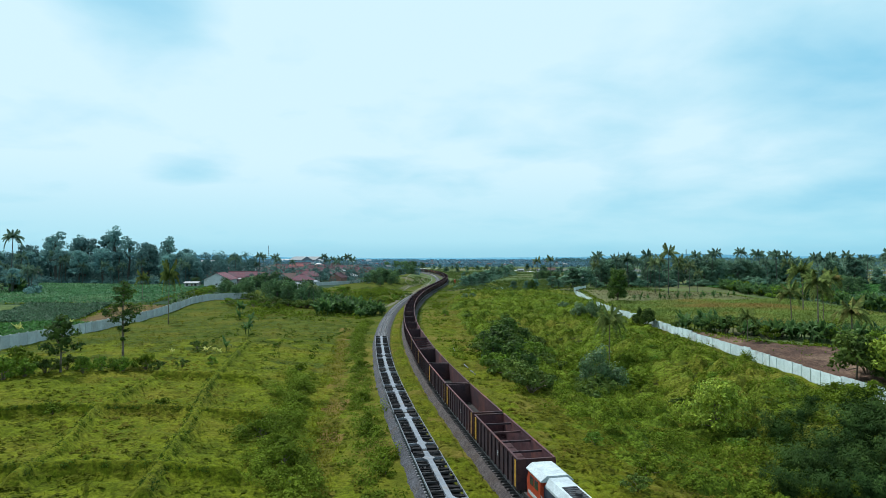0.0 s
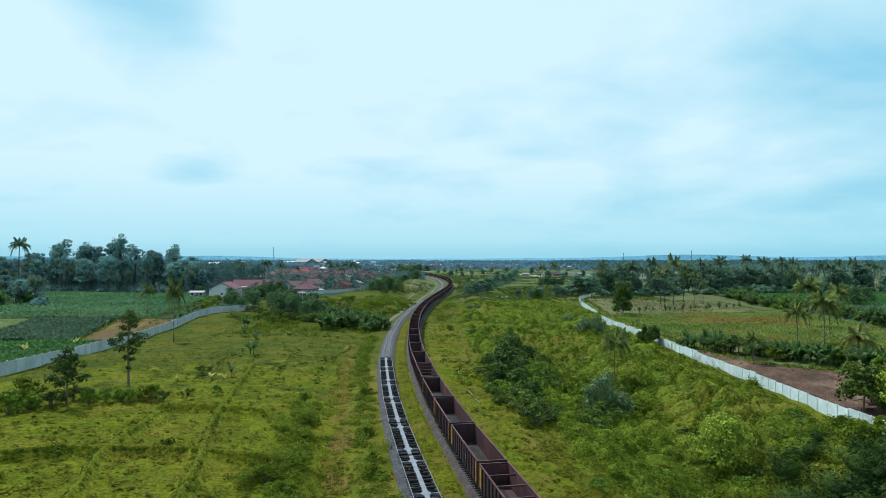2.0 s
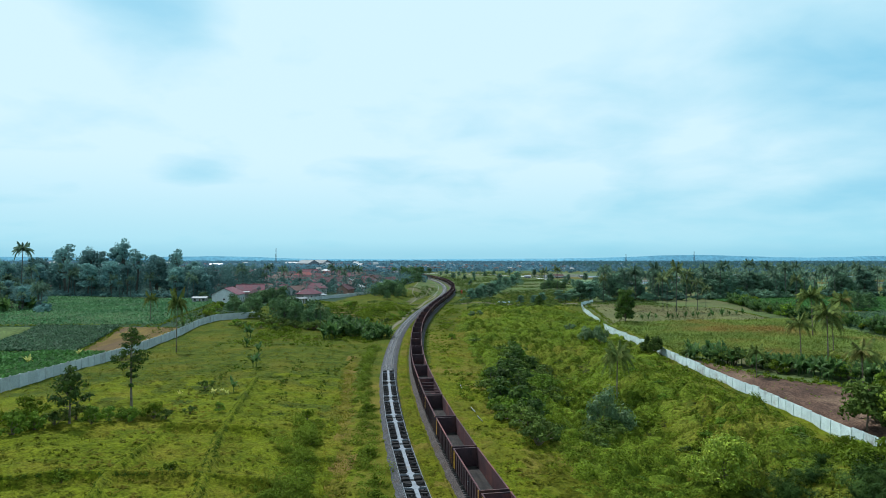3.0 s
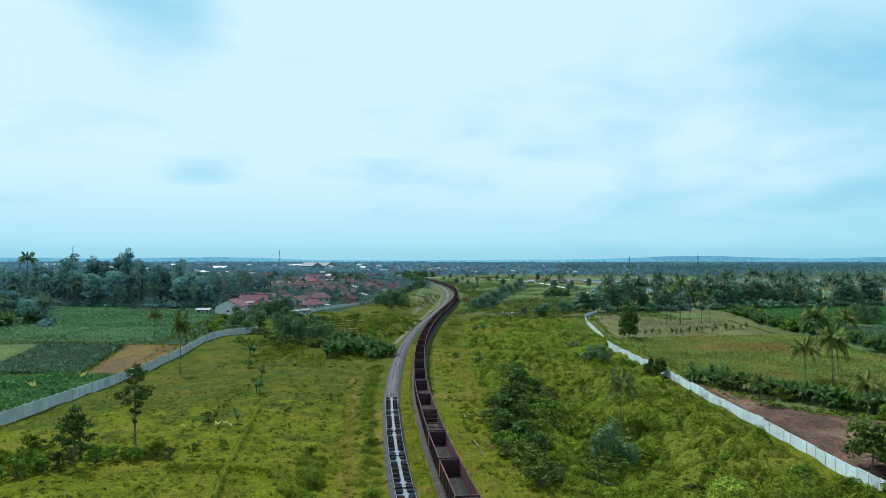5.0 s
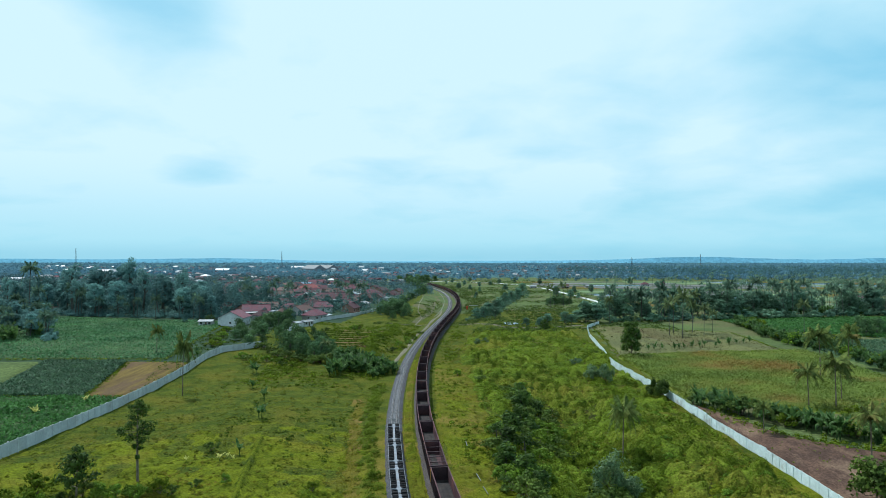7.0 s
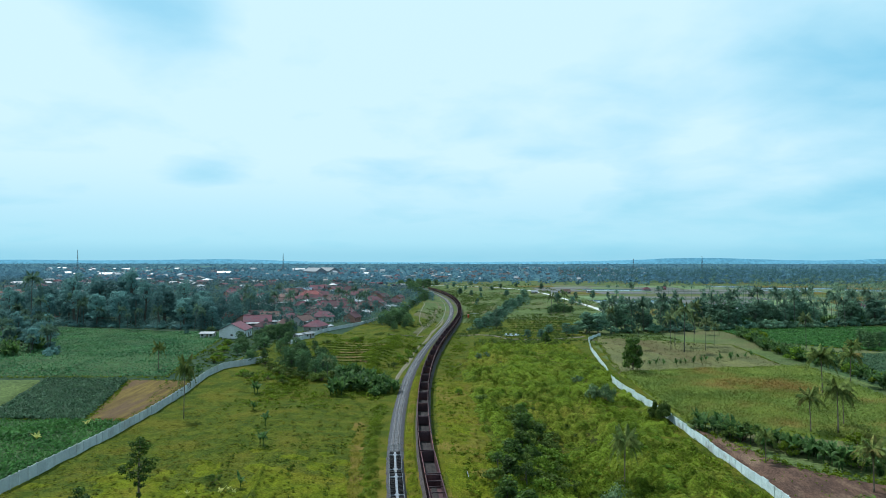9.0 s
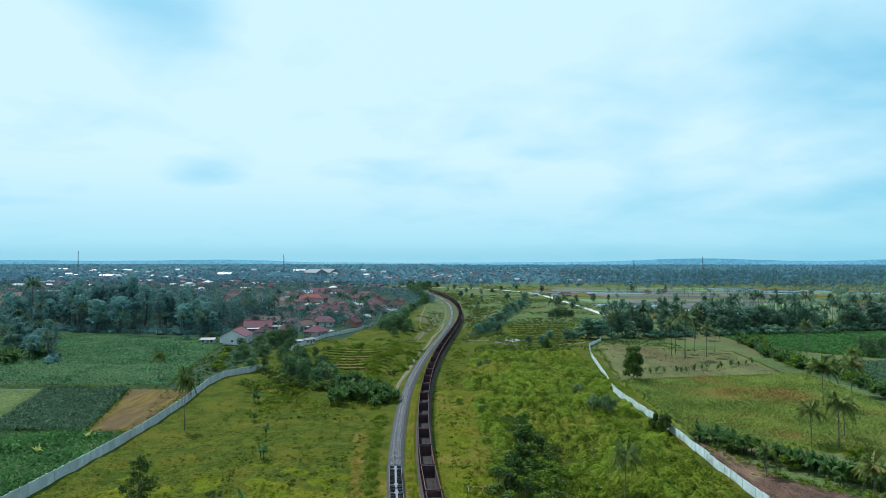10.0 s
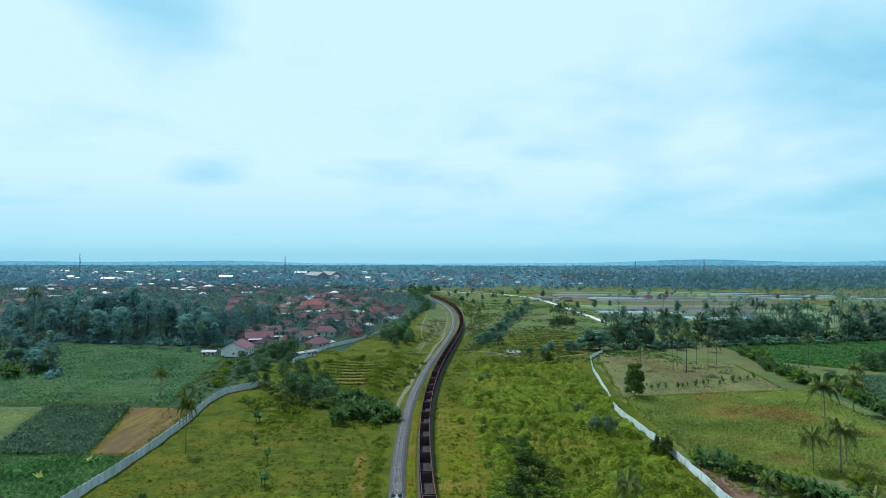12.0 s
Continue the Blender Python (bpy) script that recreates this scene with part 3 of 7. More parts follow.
def build_turf():
    """The tussocky turf of the near meadow: small rounded heads of grass."""
    ys = spaced([(38, 70, 0.19), (70, 100, 0.27), (100, 150, 0.42)])
    u = np.linspace(0, 1, 240)
    y = np.repeat(ys[:, None], len(u), 1)
    right = line_x(ys) - TRACK_GAP - 6.0
    x = -70 + (right + 70)[:, None] * u[None, :]
    edge = smooth((x + 69.5) / 3) * smooth((right[:, None] - x) / 2.5) * smooth((149 - y) / 12)
    bent = x + 0.5 * value_noise(x, y, 0.9, 81), y + 0.5 * value_noise(x, y, 1.1, 82)
    heads = 0.15 * domes(*bent, 0.85, 83) + 0.11 * domes(*bent, 1.9, 86) * value_noise(x, y, 6, 88)
    z = ground_height(x, y) - 0.35 + edge * (0.33 + heads)
    k = np.arange(x.size).reshape(x.shape)
    f = np.stack([k[:-1, :-1], k[:-1, 1:], k[1:, 1:], k[1:, :-1]], 2).reshape(-1, 4)
    me = big_mesh("meadow_turf", np.stack([x, y, z], 2).reshape(-1, 3), f, GRASS, True)
    for mat in (FAR_MEADOW, DRY_TURF):
        me.materials.append(mat)
    c = np.stack([x, y], 2).reshape(-1, 2)[f].mean(1)
    kind = np.where(c[:, 1] + 40 * (value_noise(c[:, 0], c[:, 1], 17, 23) + value_noise(c[:, 0], c[:, 1], 4, 24) - 1) > 118, 1, 0).astype(np.int32)
    worn = np.abs(c[:, 0] - np.interp(c[:, 1], [38, 60, 85, 110, 160], [-9.5, -11.3, -14.2, -18.2, -25])) - 1.1 - 1.6 * (value_noise(c[:, 0], c[:, 1], 3.1, 71) - 0.4)
    kind[worn < 0] = 2
    me.polygons.foreach_set("material_index", kind)
    return tagged(new("meadow_turf", me), "tussocky yellow-green meadow grass with a worn dry strip", "grass", kind="stuff")


build_turf()


def build_verge(name, left, right, marks, n, mats, label):
    """A strip of rank grass beside the track, from one offset off the eastern line to another."""
    ys = spaced(marks)
    u = np.linspace(0, 1, n)
    y = np.repeat(ys[:, None], n, 1)
    x = line_x(ys)[:, None] + left + (right - left) * u[None, :]
    edge = smooth(u / 0.12) * smooth((1 - u) / 0.12) * smooth((ys[-1] - y) / 15)
    bent = x + 0.6 * value_noise(x, y, 0.9, 91), y + 0.6 * value_noise(x, y, 1.1, 92)
    heads = 0.26 * domes(*bent, 0.8, 93) + 0.34 * domes(*bent, 2.3, 96) * value_noise(x, y, 5, 98)
    z = ground_height(x, y) - 0.4 + edge * (0.4 + heads)
    k = np.arange(x.size).reshape(x.shape)
    f = np.stack([k[:-1, :-1], k[:-1, 1:], k[1:, 1:], k[1:, :-1]], 2).reshape(-1, 4)
    me = big_mesh(name, np.stack([x, y, z], 2).reshape(-1, 3), f, mats[0], True)
    me.materials.append(mats[1])
    c = np.stack([x, y], 2).reshape(-1, 2)[f].mean(1)
    me.polygons.foreach_set("material_index", (value_noise(c[:, 0], c[:, 1], 5.5, 99) + 0.5 * value_noise(c[:, 0], c[:, 1], 1.3, 100) > 0.85).astype(np.int32))
    return tagged(new(name, me), label, "grass", kind="stuff")


build_verge("verge_turf", 2.6, 17.5, [(38, 70, 0.22), (70, 110, 0.34), (110, 230, 0.7)], 56, (VERGE, GRASS), "rank golden-green grass on the slope beside the train")
build_verge("middle_turf", 2.0 - TRACK_GAP, -2.0, [(38, 80, 0.22), (80, 240, 0.5)], 14, (GRASS, VERGE), "strip of green grass between the two tracks")


def build_blanket():
    """The creeper that lies over the scrub: a sheet of humps that dips under the turf at its edges."""
    ys = spaced([(36, 80, 0.26), (80, 130, 0.36), (130, 200, 0.55), (200, 342, 0.9)])
    u = np.linspace(0, 1, 150)
    y = np.repeat(ys[:, None], len(u), 1)
    left = line_x(ys) + 7
    x = left[:, None] + (57.5 - left)[:, None] * u[None, :]
    heave = lumps(x, y)
    z = land(x, y) - 0.75 + heave + 0.45 * smooth((heave - 0.3) / 0.4)
    k = np.arange(x.size).reshape(x.shape)
    f = np.stack([k[:-1, :-1], k[:-1, 1:], k[1:, 1:], k[1:, :-1]], 2).reshape(-1, 4)
    ob = new("scrub_blanket", big_mesh("scrub_blanket", np.stack([x, y, z], 2).reshape(-1, 3), f, CREEPER, True))
    return tagged(ob, "humped green creeper blanket over low scrub", "scrub", kind="stuff")


build_blanket()


def field(name, corners, mat, label, lift=0.05, cell=3.0, category="field"):
    """A four-cornered plot that lies on the land."""
    c = [np.array(p, float) for p in corners]
    n = max(2, int(np.linalg.norm(c[1] - c[0]) / cell))
    m = max(2, int(np.linalg.norm(c[3] - c[0]) / cell))
    eu, ew = 1.2 / np.linalg.norm(c[1] - c[0]), 1.2 / np.linalg.norm(c[3] - c[0])
    u, w = np.meshgrid(np.concatenate([[-eu], np.linspace(0, 1, n + 1), [1 + eu]]), np.concatenate([[-ew], np.linspace(0, 1, m + 1), [1 + ew]]))
    p = (c[0] * ((1 - u) * (1 - w))[..., None] + c[1] * (u * (1 - w))[..., None] + c[2] * (u * w)[..., None] + c[3] * ((1 - u) * w)[..., None])
    p = p + (value_noise(p[..., 0], p[..., 1], 7, 5)[..., None] - 0.5) * 1.2
    z = land(p[..., 0], p[..., 1]) + lift - 1.1 * ((u < 0) | (u > 1) | (w < 0) | (w > 1))
    v = np.concatenate([p, z[..., None]], 2).reshape(-1, 3)
    k = np.arange(v.shape[0]).reshape(m + 3, n + 3)
    f = np.stack([k[:-1, :-1], k[:-1, 1:], k[1:, 1:], k[1:, :-1]], 2).reshape(-1, 4)
    ob = new(name, big_mesh(name, v, f, mat, True))
    return tagged(ob, label, category, kind="structure")


def crop(name, corners, rows, plants, count, size, tall, mat, label, seed, long=1.6, flat=0.5, gap=0.0):
    """Rows of plants on a plot; each has a few leaves up to the height tall."""
    rng = np.random.default_rng(seed)
    c = [np.array(p, float) for p in corners]
    u, w = np.meshgrid((np.arange(plants) + 0.5) / plants, (np.arange(rows) + 0.5) / rows)
    u, w = (u + rng.normal(0, 0.25 / plants, u.shape)).ravel(), (w + rng.normal(0, 0.1 / rows, w.shape)).ravel()
    keep = rng.random(len(u)) > gap
    u, w = u[keep, None], w[keep, None]
    p = c[0] * (1 - u) * (1 - w) + c[1] * u * (1 - w) + c[2] * u * w + c[3] * (1 - u) * w
    big = 0.6 + 0.8 * value_noise(p[:, 0], p[:, 1], 9, seed)
    p, big = np.repeat(p, count, 0), np.repeat(big, count)
    k = len(p)
    q = np.stack([p[:, 0] + rng.normal(0, size * 0.5, k), p[:, 1] + rng.normal(0, size * 0.5, k), land(p[:, 0], p[:, 1]) + 0.05 + rng.uniform(0.2, 1, k) * tall * big], 1)
    v, f = leaves(rng, q, size * big, flat, long)
    return tagged(new(name, big_mesh(name, v, f, mat)), label, "crop", kind="stuff")


BROAD = [(-250, 206), (-97, 208), (-118, 322), (-240, 352)]
YOUNG = [(-121, 158), (-95, 158), (-108, 204), (-134, 203)]
DRY = [(-94, 158), (-83.5, 160), (-86.5, 203), (-107, 204)]
PLOTS = [(-175, 160), (-124, 159), (-137, 203), (-180, 204)]
RIPE = [(60, 166), (118, 117), (132, 241), (59, 226)]
PALE = [(59, 227.5), (124, 240), (130, 300), (72, 332)]
LUSH = [(152, 312), (196, 276), (300, 390), (150, 366)]
DUSKY = [(135, 200), (190, 190), (215, 284), (139, 262)]
EARTH = [(60, 88), (90, 104), (66, 130), (59.6, 158)]
field("field_broadleaf", BROAD, CROP_SOIL, "large plot of leafy vegetables on dark soil")
field("field_young_maize", YOUNG, CROP_SOIL, "plot of dense dark green young maize")
field("field_stubble", DRY, STRAW, "harvested plot of yellow stubble and brown earth")
field("field_plots", PLOTS, FARMLAND, "small grassy plots parted by pale banks")
field("field_maize", RIPE, MAIZE_SOIL, "broad plot of ripening yellow-green maize")
field("field_grazed", PALE, STUBBLE, "pale harvested field with faint furrows")
field("field_lush", LUSH, CROP_SOIL, "bright green vegetable field before palms")
MIXED = [(-135, 104), (-80.8, 104), (-82, 156), (-122, 157)]
field("field_mixed", MIXED, CROP_SOIL, "weedy green plot of mixed crops beside the wall")
crop("mixed_crop", MIXED, 70, 75, 4, 0.42, 0.7, CROP_GREEN, "uneven weedy green crop rows", 15, 2.0, 0.3, 0.2)
field("field_earth", EARTH, DIRT, "strip of bare red-brown ploughed earth beside the wall")
crop("broadleaf_crop", BROAD, 46, 300, 3, 0.5, 0.55, CROP_BLUE, "rows of broad blue-green vegetable plants", 11)
crop("young_maize", YOUNG, 60, 90, 4, 0.4, 0.8, CROP_DARK, "dense rows of dark green young maize", 12, 2.4, 0.2)
crop("ripening_maize", RIPE, 150, 165, 2, 0.28, 0.8, MAIZE, "rows of ripening yellow-green maize stalks", 13, 2.6, 0.15, 0.1)
field("field_dusky", DUSKY, CROP_SOIL, "plot of dense dusky green leaf crop behind a hedge")
crop("dusky_crop", DUSKY, 60, 70, 4, 0.5, 0.8, CROP_DARK, "rows of dusky blue-green leaf crop", 17, 2.0, 0.3)
crop("lush_crop", LUSH, 56, 130, 4, 0.7, 0.4, CROP_GREEN, "bright green vegetable rows", 14)

crop("stubble_tufts", PALE, 64, 110, 2, 0.3, 0.2, STUBBLE, "sparse dry tufts in furrows of the grazed field", 16, 2.0, 0.3, 0.75)

# ---- railway ----
ALONG_Y = np.arange(-60, 1050, 0.5)


def line_table(offset):
    x = line_x(ALONG_Y) + offset
    s = np.concatenate([[0], np.cumsum(np.hypot(np.diff(x), np.diff(ALONG_Y)))])
    return x, s


EAST_X, EAST_S = line_table(0.0)
WEST_X, WEST_S = line_table(-TRACK_GAP)
RAIL_TOP = 0.75


def on_line(s, west=False):
    """The place and heading (degrees) at the length s along a track."""
    xs, ss = (WEST_X, WEST_S) if west else (EAST_X, EAST_S)
    x, y = float(np.interp(s, ss, xs)), float(np.interp(s, ss, ALONG_Y))
    x1, y1 = float(np.interp(s + 1, ss, xs)), float(np.interp(s + 1, ss, ALONG_Y))
    return x, y, -math.degrees(math.atan2(x1 - x, y1 - y))


def s_of(y, west=False):
    return float(np.interp(y, ALONG_Y, WEST_S if west else EAST_S))


def strip(profile, west, y0, y1, step):
    """A profile of (side, height) swept along a track."""
    ys = np.arange(y0, y1, step)
    xs = line_x(ys) - (TRACK_GAP if west else 0)
    slope = np.gradient(xs, ys)
    nx, ny = 1 / np.hypot(1, slope), -slope / np.hypot(1, slope)
    v = np.array([[(xs[i] + nx[i] * a, ys[i] + ny[i] * a, h) for a, h in profile] for i in range(len(ys))])
    n, m = v.shape[:2]
    k = np.arange(n * m).reshape(n, m)
    f = np.stack([k[:-1, :-1], k[:-1, 1:], k[1:, 1:], k[1:, :-1]], 2).reshape(-1, 4)
    return v.reshape(-1, 3), f


def build_track(west):
    base = tagged(new("railway_track"), "narrow-gauge track with concrete sleepers on grey ballast" if west else "narrow-gauge track on grey ballast under the coal train", "railway track", kind="structure")
    # east of the train the dark bed runs wider, partly standing for its shadow
    v, f = strip([(-2.1, -0.25), (-1.35, 0.44), (0, 0.47), (1.35, 0.44), (2.1 if west else 2.7, -0.25)], west, -40, 1000, 1.0)
    rng = np.random.default_rng(5 + west)
    v[:, 2] += rng.normal(0, 0.025, len(v))
    v[:, 0] += rng.normal(0, 0.07, len(v))
    part("ballast", big_mesh("ballast", v, f, BALLAST if west else BALLAST_DARK), parent=base)
    for side in (-1, 1):
        c = side * GAUGE / 2
        v, f = strip([(c - 0.07, 0.58), (c - 0.02, 0.61), (c - 0.035, 0.70), (c - 0.035, 0.75), (c + 0.035, 0.75), (c + 0.035, 0.70), (c + 0.02, 0.61), (c + 0.07, 0.58)], west, -40, 1000, 2.0)
        part("rail", big_mesh("rail", v, f, RAIL), parent=base)
    g = Geo()
    g.prism([(-1.12, 0.42), (-1.12, 0.56), (-0.35, 0.6), (0.35, 0.6), (1.12, 0.56), (1.12, 0.42)], "y", -0.11, 0.11)
    me = g.mesh("sleeper", SLEEPER if west else SLEEPER_DARK)
    s0 = s_of(40, west)
    for i in range(170):
        x, y, turn = on_line(s0 + 0.62 * i, west)
        ob = new("sleeper", me)
        ob.parent, ob.matrix_basis = base, pose(x, y, 0, 0, 0, turn)
    g = Geo()
    s = s0 + 0.62 * 170
    while s < s_of(900, west):
        x, y, turn = on_line(s, west)
        m = pose(x, y, 0, 0, 0, turn)
        k = len(g.v)
        g.v += [tuple(m @ Vector(p)) for p in ((-1, -0.11, 0.58), (1, -0.11, 0.58), (1, 0.11, 0.58), (-1, 0.11, 0.58))]
        g.f.append((k, k + 1, k + 2, k + 3))
        s += 0.62
    tagged(part("sleepers", g, SLEEPER if west else SLEEPER_DARK, base), kind="stuff")


build_track(False)
build_track(True)


def bogie(parent, y, wheels=True):
    """A four-wheel bogie under a rail vehicle at y, with its frame; heights from the rail."""
    g = Geo()
    for side in (-1, 1):
        g.prism([(y - 1.15, 0.35), (y - 1.15, 0.6), (y - 0.45, 0.72), (y + 0.45, 0.72), (y + 1.15, 0.6), (y + 1.15, 0.35), (y + 0.4, 0.25), (y - 0.4, 0.25)], "x", side * 0.86 - 0.06, side * 0.86 + 0.06)
    g.box(-0.86, 0.86, y - 0.22, y + 0.22, 0.4, 0.78)
    frame_ob = part("bogie", g, DARK_STEEL, parent)
    for dy in (-0.85, 0.85) if wheels else ():
        w = Geo()
        for side in (-1, 1):
            c = side * GAUGE / 2
            w.tube([(c - 0.06, y + dy, 0.4), (c + 0.06, y + dy, 0.4)], [0.4, 0.4], 14)
        w.tube([(-0.7, y + dy, 0.4), (0.7, y + dy, 0.4)], [0.07, 0.07], 8)
        part("wheelset", w, RAIL, frame_ob)


def coupler(parent, y, way):
    g = Geo().box(-0.1, 0.1, min(y, y + way * 0.45), max(y, y + way * 0.45), 0.72, 0.92)
    g.box(-0.17, 0.17, y + way * 0.42 - 0.1, y + way * 0.42 + 0.1, 0.66, 0.98)
    part("coupler", g, DARK_STEEL, parent)


WAGON_PITCH, WL, WW = 13.95, 6.62, 1.44   # half length, half width


def build_wagon(braced, near):
    """An open-topped coal wagon, its rail at height 0."""
    inner = RUST_RED if braced else COAL_DUST
    w = tagged(new("coal_wagon"), "empty open coal wagon, rust-red inside with cross braces" if braced else "empty open coal wagon, dark brown steel with upright ribs", "wagon", "coal train wagons")
    for side in (-1, 1):
        a, b = sorted((side * (WW - 0.10), side * (WW - 0.04)))
        part("side_wall", Geo().box(a, b, -WL, WL, 1.0, 3.14), RUST, w)
        c, d = sorted((side * (WW - 0.104), side * (WW - 0.12)))
        if near or braced:
            part("inner_lining", Geo().box(c, d, -WL + 0.07, WL - 0.07, 1.13, 3.1), RUST_RED, w)
        e, f = sorted((side * (WW - 0.13), side * (WW + 0.02)))
        part("top_rail", Geo().box(e, f, -WL - 0.02, WL + 0.02, 3.142, 3.24), RUST_RED, w)
    for side in (-1, 1):
        a, b = sorted((side * WL, side * (WL - 0.06)))
        part("end_wall", Geo().box(-WW + 0.1, WW - 0.1, a, b, 1.0, 3.14), RUST, w)
        c, d = sorted((side * (WL - 0.064), side * (WL - 0.08)))
        if near or braced:
            part("end_lining", Geo().box(-WW + 0.125, WW - 0.125, c, d, 1.13, 3.1), RUST_RED if braced else RUST, w)
        e, f = sorted((side * (WL + 0.03), side * (WL - 0.12)))
        part("end_rail", Geo().box(-WW + 0.13, WW - 0.13, e, f, 3.142, 3.23), RUST, w)
    part("wagon_floor", Geo().box(-WW + 0.1, WW - 0.1, -WL + 0.06, WL - 0.06, 1.0, 1.12), inner, w)
    part("underframe", Geo().box(-0.3, 0.3, -WL - 0.1, WL + 0.1, 0.72, 0.99).box(-1.2, 1.2, -WL + 1.9, -WL + 2.4, 0.8, 0.99).box(-1.2, 1.2, WL - 2.4, WL - 1.9, 0.8, 0.99), DARK_STEEL, w)
    ribs = 12
    rib = Geo().prism([(-0.07, 0.95), (-0.07, 3.0), (-0.05, 3.13), (0.05, 3.13), (0.07, 3.0), (0.07, 0.95)], "x", -0.05, 0.05)
    rib_mesh = rib.mesh("rib", RUST)
    joined = Geo()
    for side in (-1, 1):
        for i in range(ribs):
            y = -WL + 0.12 + i * (2 * WL - 0.24) / (ribs - 1)
            if near:
                ob = new("rib", rib_mesh)
                ob.parent, ob.matrix_basis = w, pose(side * (WW + 0.012), y, 0)
            else:
                x = side * WW
                joined.box(x - 0.04, x + 0.06, y - 0.07, y + 0.07, 0.95, 3.13)
        for y in (-WL + 0.42, WL - 0.42):
            part("stripe_plate", Geo().box(side * (WW - 0.02) - 0.018, side * (WW - 0.02) + 0.018, y - 0.3, y + 0.3, 1.1, 3.05), YELLOW, w, "faded yellow plate")
    if not near:
        tagged(part("ribs", joined, RUST, w), kind="stuff")
    if braced:
        for i in range(4):
            y = -WL + 2.6 + i * 2.68
            part("cross_brace", Geo().box(-WW + 0.1, WW - 0.1, y - 0.07, y + 0.07, 2.86, 3.0), RUST, w)
        part("coal_residue", Geo().prism([(-0.5, 1.124), (-0.3, 1.2), (0.35, 1.21), (0.6, 1.124)], "y", -WL + 0.7, WL - 0.9), COAL_DUST, w)
    else:
        part("coal_residue", Geo().prism([(-0.2, 1.124), (0.1, 1.25), (0.45, 1.24), (0.8, 1.124)], "y", -WL + 1.5, WL - 2.2), COAL_DUST, w)
    if near:
        # worn stencilled marks, unreadable
        g = Geo()
        for i, h in enumerate((1.9, 2.05, 2.2)):
            g.box(-WW - 0.0, -WW + 0.045, -1.75 + 0.1 * i, -1.3, h, h + 0.07)
        part("stencil_marks", g, WHITE_PAINT, w)
    for y in (-WL + 2.15, WL - 2.15):
        bogie(w, y, near)
    coupler(w, -WL, -1)
    coupler(w, WL, 1)
    return w


TRAIN_HEAD = s_of(45.3)


def build_train():
    kinds = {(b, n): build_wagon(b, n) for b in (True, False) for n in (True, False)}
    used = set()
    for i in range(58):
        near, braced = i < 14, i in (0, 4, 16, 24, 33)
        x, y, turn = on_line(TRAIN_HEAD + WAGON_PITCH * (i + 0.5))
        m = pose(x + 0.08, y, RAIL_TOP, 0, 0, turn)
        key = (braced, near)
        if key in used:
            copy_thing(kinds[key], m)
        else:
            kinds[key].matrix_basis = m
            used.add(key)


build_train()


